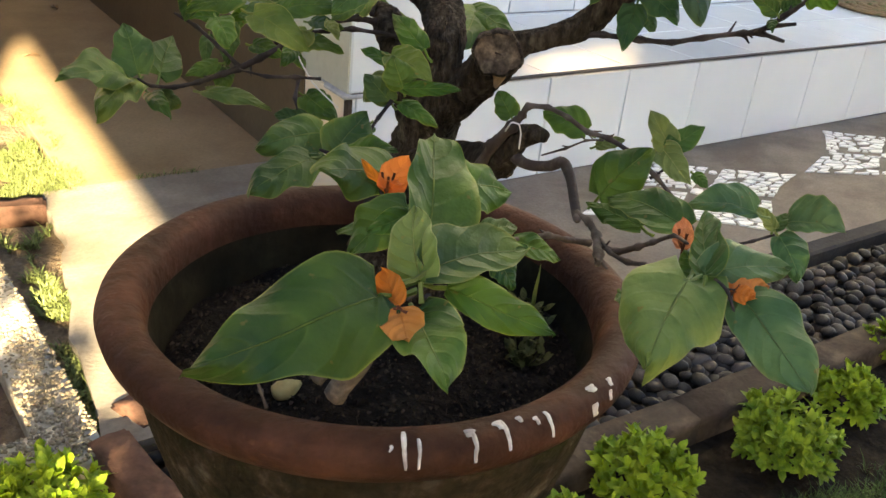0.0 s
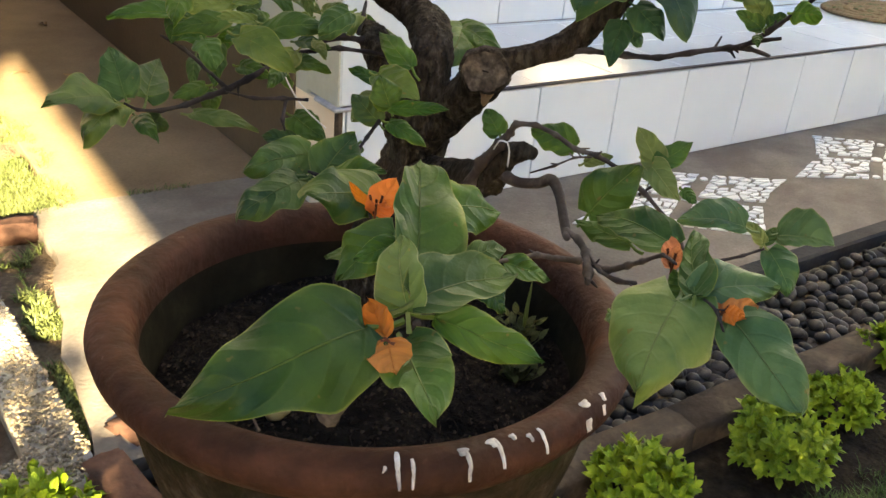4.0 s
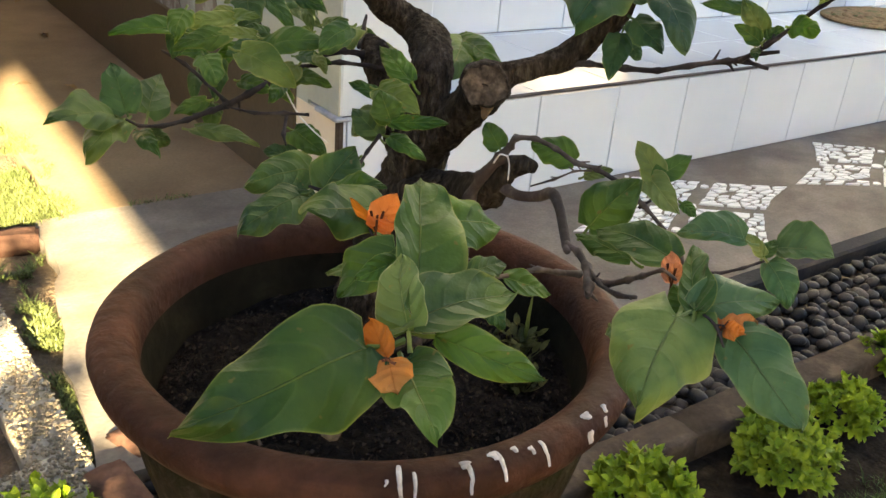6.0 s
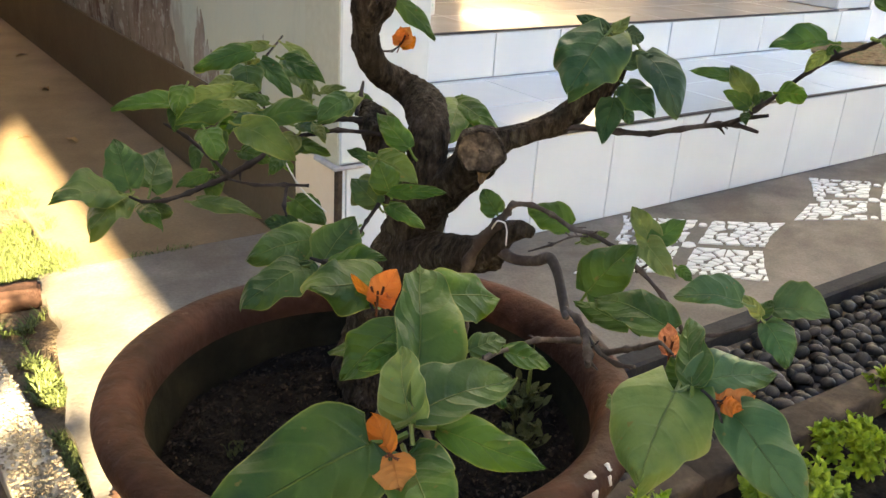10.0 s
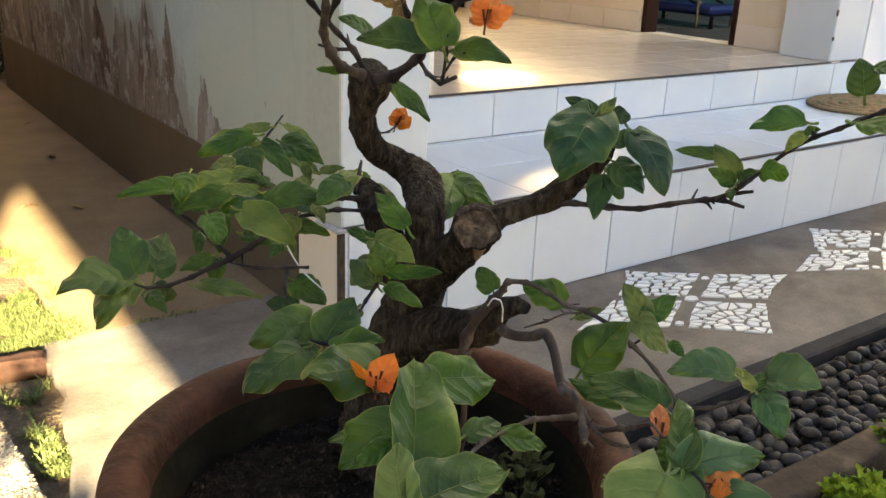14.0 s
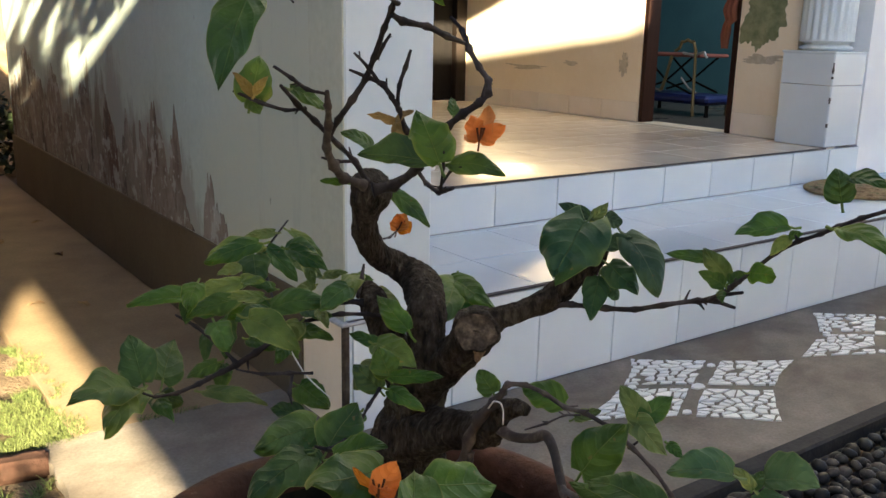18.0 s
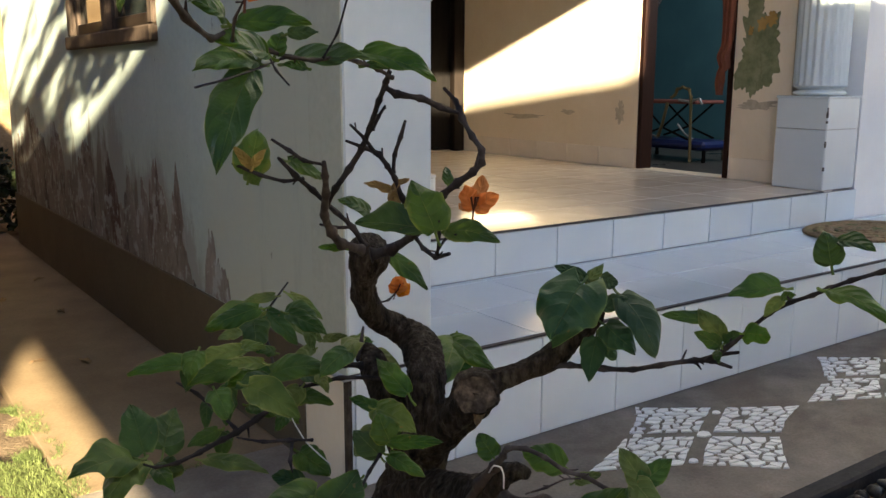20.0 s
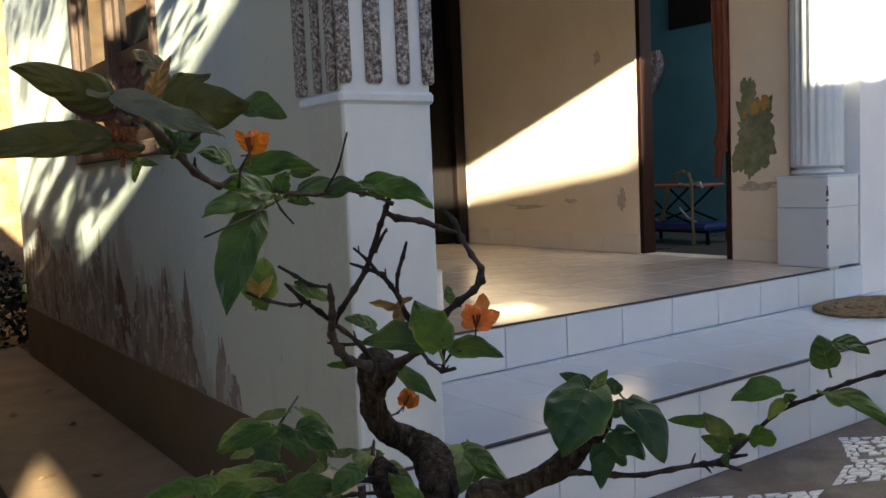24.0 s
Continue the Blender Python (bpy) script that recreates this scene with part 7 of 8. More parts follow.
# small white tin standing by the pillar on the porch floor
tin = empty("tin_can", (0.30, 1.04, STEP2))
tagged(tin, "small white painted tin on the porch floor", "tin")
tin_mat = material("chipped white tin", [(0.35, (0.6, 0.62, 0.6)), (0.6, (0.72, 0.73, 0.71)), (0.72, (0.3, 0.55, 0.45))], 25, 0.4)
part("body", lathe_bm([(0.05, 0.0), (0.053, 0.004), (0.053, 0.16), (0.05, 0.165)], 28), tin_mat, tin, "", True)
part("lid", lathe_bm([(0.052, 0.165), (0.055, 0.168), (0.055, 0.176), (0.05, 0.178)], 28), tin_mat, tin, "", True)

# side window
win = empty("side_window", (-0.62, 1.9, 1.14))
tagged(win, "dark wooden two-light window in the side wall", "window")
glass = bpy.data.materials.new("window glass")
glass.use_nodes = True
gb = glass.node_tree.nodes["Principled BSDF"]
gb.inputs["Base Color"].default_value = (0.02, 0.025, 0.022, 1)
gb.inputs["Roughness"].default_value = 0.04
window_wood = material("weathered brown window wood", [(0.3, (0.04, 0.028, 0.020)), (0.55, (0.068, 0.048, 0.035)), (0.75, (0.11, 0.083, 0.062))], 14, 0.75, stretch=(5, 5, 0.7), bump=0.3, bump_scale=90, fine=0.3)
for y0, y1, z0, z1 in ((1.25, 1.30, 1.17, 2.3), (2.37, 2.42, 1.17, 2.3), (1.30, 2.37, 2.25, 2.3), (1.81, 1.87, 1.17, 2.25)):
    at_place(part("frame", box_bm(-0.636, -0.53, y0, y1, z0, z1, 0.005), window_wood), win)
at_place(part("sill", box_bm(-0.648, -0.53, 1.245, 2.425, 1.112, 1.168, 0.006), window_wood, None, "weathered wooden sill"), win)
for y0, y1 in ((1.302, 1.808), (1.872, 2.368)):
    at_place(part("sash", box_bm(-0.612, -0.572, y0, y0 + 0.04, 1.17, 2.248, 0.003), frame_wood), win)
    at_place(part("sash", box_bm(-0.612, -0.572, y1 - 0.04, y1, 1.17, 2.248, 0.003), window_wood), win)
    at_place(part("sash_rail", box_bm(-0.614, -0.572, y0 + 0.041, y1 - 0.041, 1.46, 1.52, 0.003), frame_wood), win)
    at_place(part("sash_rail", box_bm(-0.612, -0.572, y0 + 0.041, y1 - 0.041, 1.17, 1.215, 0.003), frame_wood), win)
    for z0, z1 in ((1.215, 1.46), (1.52, 2.248)):
        at_place(part("pane", box_bm(-0.597, -0.592, y0 + 0.041, y1 - 0.041, z0, z1), glass, None, "glass pane"), win)

# ---- mosaic of marble chips set in the path ----
rnd = random.Random(5)


def clip_half(poly, m, n):
    """The part of a polygon on the side of the line through m that n points away from."""
    out = []
    for a, b in zip(poly, poly[1:] + poly[:1]):
        da, db = (a - m).dot(n), (b - m).dot(n)
        if da <= 0:
            out.append(a)
        if da * db < 0:
            out.append(a + (b - a) * (da / (da - db)))
    return out


def cells(n):
    """Unit square broken into n uneven splinters."""
    seeds = []
    while len(seeds) < n:
        p = Vector((rnd.random(), rnd.random()))
        if all((p - q).length > 0.62 / n ** 0.5 for q in seeds):
            seeds.append(p)
    for p in seeds:
        poly = [Vector(q) for q in ((0, 0), (1, 0), (1, 1), (0, 1))]
        for q in seeds:
            if q is not p and poly:
                poly = clip_half(poly, (p + q) / 2, Vector(((q - p).x, (q - p).y * 1.6)))
        if len(poly) > 2:
            yield poly


def chip(small):
    c = sum(small, Vector((0, 0))) / len(small)
    bm = bmesh.new()
    h = rnd.uniform(0.003, 0.005)
    lo = [bm.verts.new((p.x, p.y, -0.002)) for p in small]
    hi = [bm.verts.new((c.x + (p.x - c.x) * 0.96, c.y + (p.y - c.y) * 0.96, h + rnd.uniform(0, 0.0006))) for p in small]
    bm.faces.new(hi)
    for k in range(len(small)):
        bm.faces.new((lo[k - 1], lo[k], hi[k], hi[k - 1]))
    return bm


def motif(A, B, D, shift):
    """Four quarters of chips with pinched sides round a cross-shaped gap."""
    A, B, D = (Vector(p) + Vector(shift) for p in (A, B, D))
    U, V = B - A, D - A

    def warp(u, v):
        a, b = 2 * u - 1, 2 * v - 1
        a2 = a * (1 - 0.13 * (1 - b * b) * abs(a)) + 0.02 * math.sin(5 * v + 3 * u)
        b2 = b * (1 - 0.10 * (1 - a * a) * abs(b)) + 0.02 * math.sin(6 * u + 2)
        return A + U * (0.5 + a2 / 2) + V * (0.5 + b2 / 2)
    for u0, u1 in ((0.0, 0.462), (0.538, 1.0)):
        for v0, v1 in ((0.0, 0.462), (0.538, 1.0)):
            for poly in cells(42):
                if rnd.random() < 0.04:
                    continue
                pts = [warp(u0 + (u1 - u0) * p.x, v0 + (v1 - v0) * p.y) for p in poly]
                c = sum(pts, Vector((0, 0))) / len(pts)
                small = [c + (p - c) * (1 - min(0.4, rnd.uniform(0.0042, 0.0088) / max((p - c).length, 0.004))) for p in pts]
                if (small[0] - small[1]).length > 0.001:
                    yield chip(small)
    for u, v in ((0.5, 0.5), (0.5, 0.1), (0.5, 0.93), (0.08, 0.5)):
        m = warp(u, v)
        s = 0.024 if u == v else 0.015
        yield chip([m + Vector((s * math.cos(k) * (1 + 0.2 * math.sin(3 * k)), 0.8 * s * math.sin(k))) for k in (0, 0.9, 1.8, 2.9, 3.9, 5.2)])


rest = []
placed = 0
for s in range(4):
    for bm in motif((0.375, -0.010), (0.808, -0.297), (-0.06, -0.257), (0.913 * s, -0.036 * s)):
        placed += 1
        if placed <= 290:
            part("marble_chip", bm, pebble_white, path)
        else:
            me = bpy.data.meshes.new("tmp")
            bm.to_mesh(me)
            rest.append(me)
            bm.free()
bm = bmesh.new()
for me in rest:
    bm.from_mesh(me)
tagged(part("marble_chips", bm, pebble_white, path), kind="stuff")

# ---- pebble bed, kerbs, planting ----
structure("kerb_far", box_bm(-1.28, 4.6, -0.685, -0.632, -0.06, 0.012, 0.006), kerb_dark, "dark damp concrete kerb of the pebble bed", "kerb")
kerb_near = structure("kerb_near", box_bm(-1.28, 4.6, -0.50, -0.49, -0.3, -0.2), kerb_mat, "worn brown kerb between pebbles and plants", "kerb")
for k in range(9):
    x0 = -1.1 + k * 0.62
    y0 = -0.943
    bm = box_bm(x0, x0 + 0.619, y0 - 0.075, y0, -0.06, 0.028)
    bmesh.ops.subdivide_edges(bm, edges=bm.edges[:], cuts=3, use_grid_fill=True)
    for v in bm.verts:
        v.co.y -= 0.0194 * (v.co.x + 1.1)
        v.co += Vector((0, 1, 0.7)) * 0.012 * noise.noise(v.co * 11) + Vector((0, 0.4, 1)) * 0.005 * noise.noise(v.co * 40)
    part("kerb_stone", bm, kerb_mat, kerb_near, smooth=True)


bed_soil = material("dark damp bed soil", [(0.3, (0.010, 0.007, 0.005)), (0.55, (0.022, 0.016, 0.011)), (0.75, (0.045, 0.034, 0.024))], 22, 0.95, bump=1.0, bump_scale=70, fine=0.5, dist=0.012, spec=0.05)
structure("planting_bed", box_bm(-1.1, 4.5, -1.30, -1.0, -0.08, -0.024), bed_soil, "dark damp soil strip under the shrubs", "soil")


def pebble_mesh(seed):
    bm = bmesh.new()
    bmesh.ops.create_icosphere(bm, subdivisions=2, radius=1.0)
    for v in bm.verts:
        v.co *= 1 + 0.16 * noise.noise(v.co * 1.3 + Vector((seed, 0, 0)))
        v.co.x *= 1.0
        v.co.y *= 0.78
        v.co.z *= 0.58
    me = bpy.data.meshes.new("pebble")
    bm.to_mesh(me)
    bm.free()
    for p in me.polygons:
        p.use_smooth = True
    me.materials.append(pebble_dark)
    return me


bed = structure("pebble_bed", box_bm(-1.28, 4.6, -0.97, -0.68, -0.075, -0.030), earth, "bed of dark river pebbles between two kerbs", "pebble bed")
kinds = [pebble_mesh(s * 3.1) for s in range(7)]
spots = []
rp = random.Random(11)
for layer, (z, step) in enumerate(((-0.022, 0.036), (-0.004, 0.040))):
    x = -1.25
    while x < 3.2:
        y = -0.94
        while y < -0.70:
            s = rp.uniform(0.015, 0.0245) * (1.0 if rp.random() < 0.9 else 1.2)
            spots.append((x + rp.uniform(-0.014, 0.014), y + rp.uniform(-0.012, 0.012) - 0.012 * max(0, x) * 0.9 * (y < -0.85), z + rp.uniform(-0.006, 0.010), s, rp.uniform(0, 360), rp.uniform(-22, 22), rp.uniform(-22, 22), rp.randrange(7)))
            y += step
        x += step
spots.sort(key=lambda q: abs(q[0] - 0.05) - (0.4 if q[2] > -0.015 else 0))
for i, (x, y, z, s, a, b, c, k) in enumerate(spots):
    m = pose(x, y, z, b, c, a) @ Matrix.Diagonal((s, s, s, 1))
    if i < 300:
        ob = new("pebble", kinds[k])
        ob.matrix_world = m
        ob.parent = bed
stuffed = [q for q in spots[300:] if q[0] < 2.2]
verts, faces = [], []
for x, y, z, s, a, b, c, k in stuffed:
    m = pose(x, y, z, b, c, a) @ Matrix.Diagonal((s, s, s, 1))
    o = len(verts)
    verts += [tuple(m @ v.co) for v in kinds[k].vertices]
    faces += [tuple(o + i for i in p.vertices) for p in kinds[k].polygons]
me = bpy.data.meshes.new("pebbles")
me.from_pydata(verts, [], faces)
for p in me.polygons:
    p.use_smooth = True
pebble_many = material("dark river pebbles", [(0.3, (0.018, 0.016, 0.015)), (0.7, (0.060, 0.052, 0.046))], 12, 0.5, bump=0.1, bump_scale=90)
nt = pebble_many.node_tree
geo = nt.nodes.new("ShaderNodeNewGeometry")
hs = nt.nodes.new("ShaderNodeHueSaturation")
mr = nt.nodes.new("ShaderNodeMapRange")
mr.inputs["To Min"].default_value, mr.inputs["To Max"].default_value = 0.4, 1.7
nt.links.new(geo.outputs["Random Per Island"], mr.inputs[0])
nt.links.new(mr.outputs[0], hs.inputs["Value"])
pb = nt.nodes["Principled BSDF"]
nt.links.new(pb.inputs["Base Color"].links[0].from_socket, hs.inputs["Color"])
nt.links.new(hs.outputs[0], pb.inputs["Base Color"])
me.materials.append(pebble_many)
ob = new("pebbles", me)
ob.parent = bed
tagged(ob, kind="stuff")


def shrub(at, radius, height, leaves, seed, size=0.028):
    """A clipped lime shrub: thin stems and many small blades, denser on top."""
    r = random.Random(seed)
    root = empty("shrub", at)
    tagged(root, "small clipped lime-green shrub in the soil bed", "shrub", "lime shrubs along the kerb")
    for k in range(7):
        bm = bmesh.new()
        uvl = bm.loops.layers.uv.new("uv")
        a = k * 0.9 + r.random()
        stalk(bm, uvl, (0.012 * math.cos(a), 0.012 * math.sin(a), -0.02), (0.6 * radius * math.cos(a), 0.6 * radius * math.sin(a), height * r.uniform(0.5, 0.8)), 0.0028)
        part("stem", bm, twig_bark, root)
    bm = bmesh.new()
    uvl = bm.loops.layers.uv.new("uv")
    for k in range(leaves // 4):
        a, u = r.uniform(0, 2 * math.pi), r.random()
        ph = math.acos(1 - 1.02 * u)
        rr = 0.72 + 0.30 * r.random() + 0.22 * noise.noise(Vector((math.cos(a) * 2 + seed, math.sin(a) * 2, ph * 2)))
        c = Vector((radius * rr * math.sin(ph) * math.cos(a), radius * rr * math.sin(ph) * math.sin(a), height * (0.40 + 0.60 * rr * math.cos(ph))))
        axis = Vector((0.8 * math.sin(ph) * math.cos(a), 0.8 * math.sin(ph) * math.sin(a), 0.7 + 0.5 * math.cos(ph))).normalized()
        p1 = axis.orthogonal().normalized()
        p2 = axis.cross(p1)
        for q in range(9):
            b = q * 2.4 + k
            out = 1.0 if q < 5 else 0.55
            way = ((math.cos(b) * p1 + math.sin(b) * p2) * out + axis * (0.45 if q < 5 else 0.9)).normalized()
            s = size * r.uniform(0.55, 0.95)
            foot = c - axis * (0.010 if q < 5 else 0.0)
            blade(bm, uvl, foot, foot + way * s, s * 0.46, axis, 0.3, 0.10, k + q, 5, 1, 0.5, 0.0)
    part("crown", bm, LIME, root)
    return root


LIME = leaf_material("lime shrub leaf", (0.13, 0.225, 0.012), (0.32, 0.42, 0.030), (0.40, 0.48, 0.06), (0.36, 0.48, 0.06), 0.45, 0.32, 0.03)
shrub((-0.678, -1.085, -0.03), 0.074, 0.112, 400, 1, 0.030)
shrub((-0.377, -1.128, -0.03), 0.082, 0.115, 430, 2, 0.030)
shrub((-0.158, -1.102, -0.03), 0.056, 0.095, 300, 3, 0.030)
shrub((0.105, -1.025, -0.03), 0.045, 0.08, 220, 4, 0.030)
shrub((-0.835, -1.085, -0.03), 0.035, 0.07, 200, 5, 0.028)
shrub((-1.462, -0.712, -0.03), 0.075, 0.09, 240, 6, 0.036)
shrub((0.36, -1.06, -0.03), 0.085, 0.12, 300, 7)


def turf(name, x0, x1, y0, y1, z, n, seed, label, height=0.035, mat=None, w=0.0008):
    r = random.Random(seed)
    verts, faces = [], []
    for k in range(n):
        x, y = r.uniform(x0, x1), r.uniform(y0, y1)
        if noise.noise(Vector((x * 6, y * 6, seed))) + 0.5 * noise.noise(Vector((x * 21, y * 21, seed))) < -0.12:
            continue
        rim = min(x - x0, x1 - x, y - y0, y1 - y)
        if rim < 0.09 * (0.55 + noise.noise(Vector((x * 8, y * 8, 5))) + 0.6 * noise.noise(Vector((x * 30, y * 30, 5)))) * min(1, 4 * min(x1 - x0, y1 - y0)):
            continue
        h = height * r.uniform(0.25, 1.35)
        a = r.uniform(0, 6.28)
        lean = Vector((math.cos(a), math.sin(a), 0)) * h * r.uniform(0.3, 1.5)
        s = Vector((-math.sin(a), math.cos(a), 0)) * w
        b = Vector((x, y, z))
        o = len(verts)
        verts += [tuple(b - s), tuple(b + s), tuple(b + lean * 0.45 + Vector((0, 0, h * 0.6)) + s * 0.8), tuple(b + lean * 0.45 + Vector((0, 0, h * 0.6)) - s * 0.8), tuple(b + lean + Vector((0, 0, h * 0.85)))]
        faces += [(o, o + 1, o + 2, o + 3), (o + 3, o + 2, o + 4)]
    me = bpy.data.meshes.new(name)
    me.from_pydata(verts, [], faces)
    me.materials.append(mat or grass_mat)
    return tagged(new(name, me), label, "grass", kind="stuff")


structure("lawn", box_bm(-1.15, 4.5, -3.4, -1.30, -0.09, -0.024), material("mossy lawn soil", [(0.3, (0.016, 0.026, 0.007)), (0.7, (0.034, 0.048, 0.013))], 18, 0.95, bump=0.8, bump_scale=90), "short green lawn beyond the shrubs", "lawn")
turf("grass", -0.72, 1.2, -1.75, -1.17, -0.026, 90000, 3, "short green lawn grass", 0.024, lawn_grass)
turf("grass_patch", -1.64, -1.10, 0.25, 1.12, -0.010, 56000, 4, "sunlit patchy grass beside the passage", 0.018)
turf("weeds", -1.385, -1.26, -0.62, 0.2, -0.03, 9000, 5, "sparse weeds along the gravel strip", 0.022, None, 0.0018)
turf("joint_grass", -1.02, -0.86, 0.34, 0.372, 0.0, 260, 6, "moss and grass in the slab joint", 0.012)

# gravel-washed edging and bricks beside the passage
def edging(x0, x1, y0, y1, turn, seed):
    bm = box_bm(x0, x1, y0, y1, -0.08, 0.012)
    bmesh.ops.subdivide_edges(bm, edges=bm.edges[:], cuts=4, use_grid_fill=True)
    c = Vector(((x0 + x1) / 2, (y0 + y1) / 2, 0))
    for v in bm.verts:
        v.co = Matrix.Rotation(radians(turn), 4, "Z") @ (v.co - c) + c + Vector((0.5, 0.5, 1)) * 0.008 * noise.noise(v.co * 14)
    ob = structure("edging", bm, washed, "washed-gravel concrete edging strip", "edging", True)
    r = random.Random(seed)
    verts, faces = [], []
    for k in range(int((x1 - x0) * (y1 - y0) * 26000)):
        s = r.uniform(0.0028, 0.0052)
        p = Matrix.Rotation(radians(turn), 4, "Z") @ (Vector((r.uniform(x0, x1), r.uniform(y0, y1), 0)) - c) + c
        m = pose(p.x, p.y, 0.013 + r.uniform(-0.002, 0.002), r.uniform(-30, 30), r.uniform(-30, 30), r.uniform(0, 360)) @ Matrix.Diagonal((s, s, s, 1))
        o = len(verts)
        verts += [tuple(m @ v.co) for v in small_stone]
        faces += [tuple(o + i for i in f) for f in small_faces]
    me = bpy.data.meshes.new("gravel")
    me.from_pydata(verts, [], faces)
    for p in me.polygons:
        p.use_smooth = True
    me.materials.append(gravel_mat)
    g = new("gravel", me)
    g.parent = ob
    tagged(g, kind="stuff")
    return ob


tmp = bmesh.new()
bmesh.ops.create_icosphere(tmp, subdivisions=1, radius=1.0)
tmp.verts.ensure_lookup_table()
class Dot:
    def __init__(self, co):
        self.co = co
small_stone = [Dot(Vector((v.co.x, v.co.y * 0.8, v.co.z * 0.6))) for v in tmp.verts]
small_faces = [tuple(v.index for v in f.verts) for f in tmp.faces]
tmp.free()
gravel_mat = material("pale washed gravel", [(0.3, (0.19, 0.15, 0.10)), (0.7, (0.31, 0.26, 0.185))], 60, 0.8)
nt = gravel_mat.node_tree
geo = nt.nodes.new("ShaderNodeNewGeometry")
hs = nt.nodes.new("ShaderNodeHueSaturation")
mr = nt.nodes.new("ShaderNodeMapRange")
mr.inputs["To Min"].default_value, mr.inputs["To Max"].default_value = 0.55, 1.25
nt.links.new(geo.outputs["Random Per Island"], mr.inputs[0])
nt.links.new(mr.outputs[0], hs.inputs["Value"])
gb2 = nt.nodes["Principled BSDF"]
nt.links.new(gb2.inputs["Base Color"].links[0].from_socket, hs.inputs["Color"])
nt.links.new(hs.outputs[0], gb2.inputs["Base Color"])
edging(-1.46, -1.375, -0.60, 0.10, 3, 1)
edging(-1.56, -1.375, -0.665, -0.565, 8, 2)
structure("paving_slab", box_bm(-2.6, -1.49, -0.55, 0.2, -0.08, 0.0, 0.01), slab_brown, "brown concrete slab beside the gravel edging", "pavement")


def brick(x, y, z, turn, lx=0.10, ly=0.2, lz=0.055, seed=0, label="old red brick lying on the soil"):
    bm = box_bm(-lx / 2, lx / 2, -ly / 2, ly / 2, 0, lz)
    bmesh.ops.bevel(bm, geom=bm.edges[:], offset=0.006, segments=2, affect="EDGES")
    bmesh.ops.subdivide_edges(bm, edges=[e for e in bm.edges if e.calc_length() > 0.04], cuts=3, use_grid_fill=True)
    for v in bm.verts:
        v.co += Vector((1, 1, 1)) * 0.004 * noise.noise(v.co * 30 + Vector((seed, 0, 0)))
    ob = tagged(part("brick", bm, brick_mat, None, "", True), label, "brick", "loose edging bricks")
    ob.matrix_world = pose(x, y, z, 0, 0, turn)
    return ob


brick(-1.337, -0.715, -0.035, 8, 0.068, 0.21, seed=1)
brick(-1.288, -0.56, -0.045, 20, 0.05, 0.09, 0.05, seed=4, label="pale dusty brick end beside the pot")
brick(-1.325, 0.285, -0.035, 78, 0.06, 0.16, 0.05, seed=2, label="red brick edging the grass patch")
for k, (x, y, s) in enumerate(((-1.275, -0.70, 0.022), (-1.262, -0.745, 0.020), (-1.27, -0.79, 0.024), (-1.245, -0.82, 0.02), (-1.29, -0.655, 0.018))):
    ob = new("pebble", kinds[k % 7])
    ob.matrix_world = pose(x, y, -0.02, 0, 0, 40 * k) @ Matrix.Diagonal((s, s, s, 1))
    ob.parent = bed

# paint drips and small growth in the pot
def drip(angle, start, length, width, seed):
    """A run of paint down the lip; start and length go along the lip's outline from the top of its inner edge."""
    way = [Vector(p) for p in reversed(LIP[:10])]
    reach = [0.0]
    for p, q in zip(way, way[1:]):
        reach.append(reach[-1] + (q - p).length)
    bm = bmesh.new()
    rows = []
    for i in range(11):
        u = i / 10
        d = start + u * length
        r = float(np.interp(d, reach, [p.x for p in way]))
        z = float(np.interp(d, reach, [p.y for p in way])) + RIM
        a0 = radians(angle)
        half = width / 2 * (0.55 + 0.5 * abs(noise.noise(Vector((seed, u * 4, 0)))) + 0.75 * max(0, 1 - u / 0.45) + 0.35 * max(0, (u - 0.75) / 0.25)) * math.sin(math.pi * min(max(u, 0.05), 0.95)) ** 0.5
        a = a0 + 0.012 * noise.noise(Vector((seed * 2, u * 1.6, 1)))
        w = 0.004 * noise.noise(Vector((math.cos(a) * 1.6 + 3, math.sin(a) * 1.6, z * 4)))
        rows.append([bm.verts.new(((r + w + b) * math.cos(a + s * half / r), (r + w + b) * math.sin(a + s * half / r), z + 0.6 * w + b)) for s, b in ((-1, -0.0006), (-0.6, 0.0007), (0, 0.0010), (0.6, 0.0007), (1, -0.0006))])
    for a, b in zip(rows, rows[1:]):
        for j in range(4):
            bm.faces.new((a[j], a[j + 1], b[j + 1], b[j]))
    part("paint_drip", bm, paint_drop, pot, "dried white paint drip", True)


for a, d0, ln, w, s in ((-115.3, 0.014, 0.025, 0.0050, 1), (-117.5, 0.024, 0.004, 0.003, 11), (-112.8, 0.020, 0.019, 0.0038, 2), (-103, 0.018, 0.021, 0.0050, 3), (-103.6, 0.017, 0.006, 0.010, 13), (-96.8, 0.016, 0.020, 0.0050, 4), (-97.3, 0.015, 0.007, 0.010, 14),
                       (-93, 0.016, 0.005, 0.006, 5), (-90, 0.020, 0.006, 0.005, 6), (-87.6, 0.019, 0.018, 0.0035, 7), (-74.3, 0.018, 0.006, 0.013, 8), (-69, 0.022, 0.006, 0.006, 9), (-70.5, 0.029, 0.007, 0.005, 10), (-76, 0.030, 0.009, 0.010, 12)):
    drip(a, d0, ln, w, s)


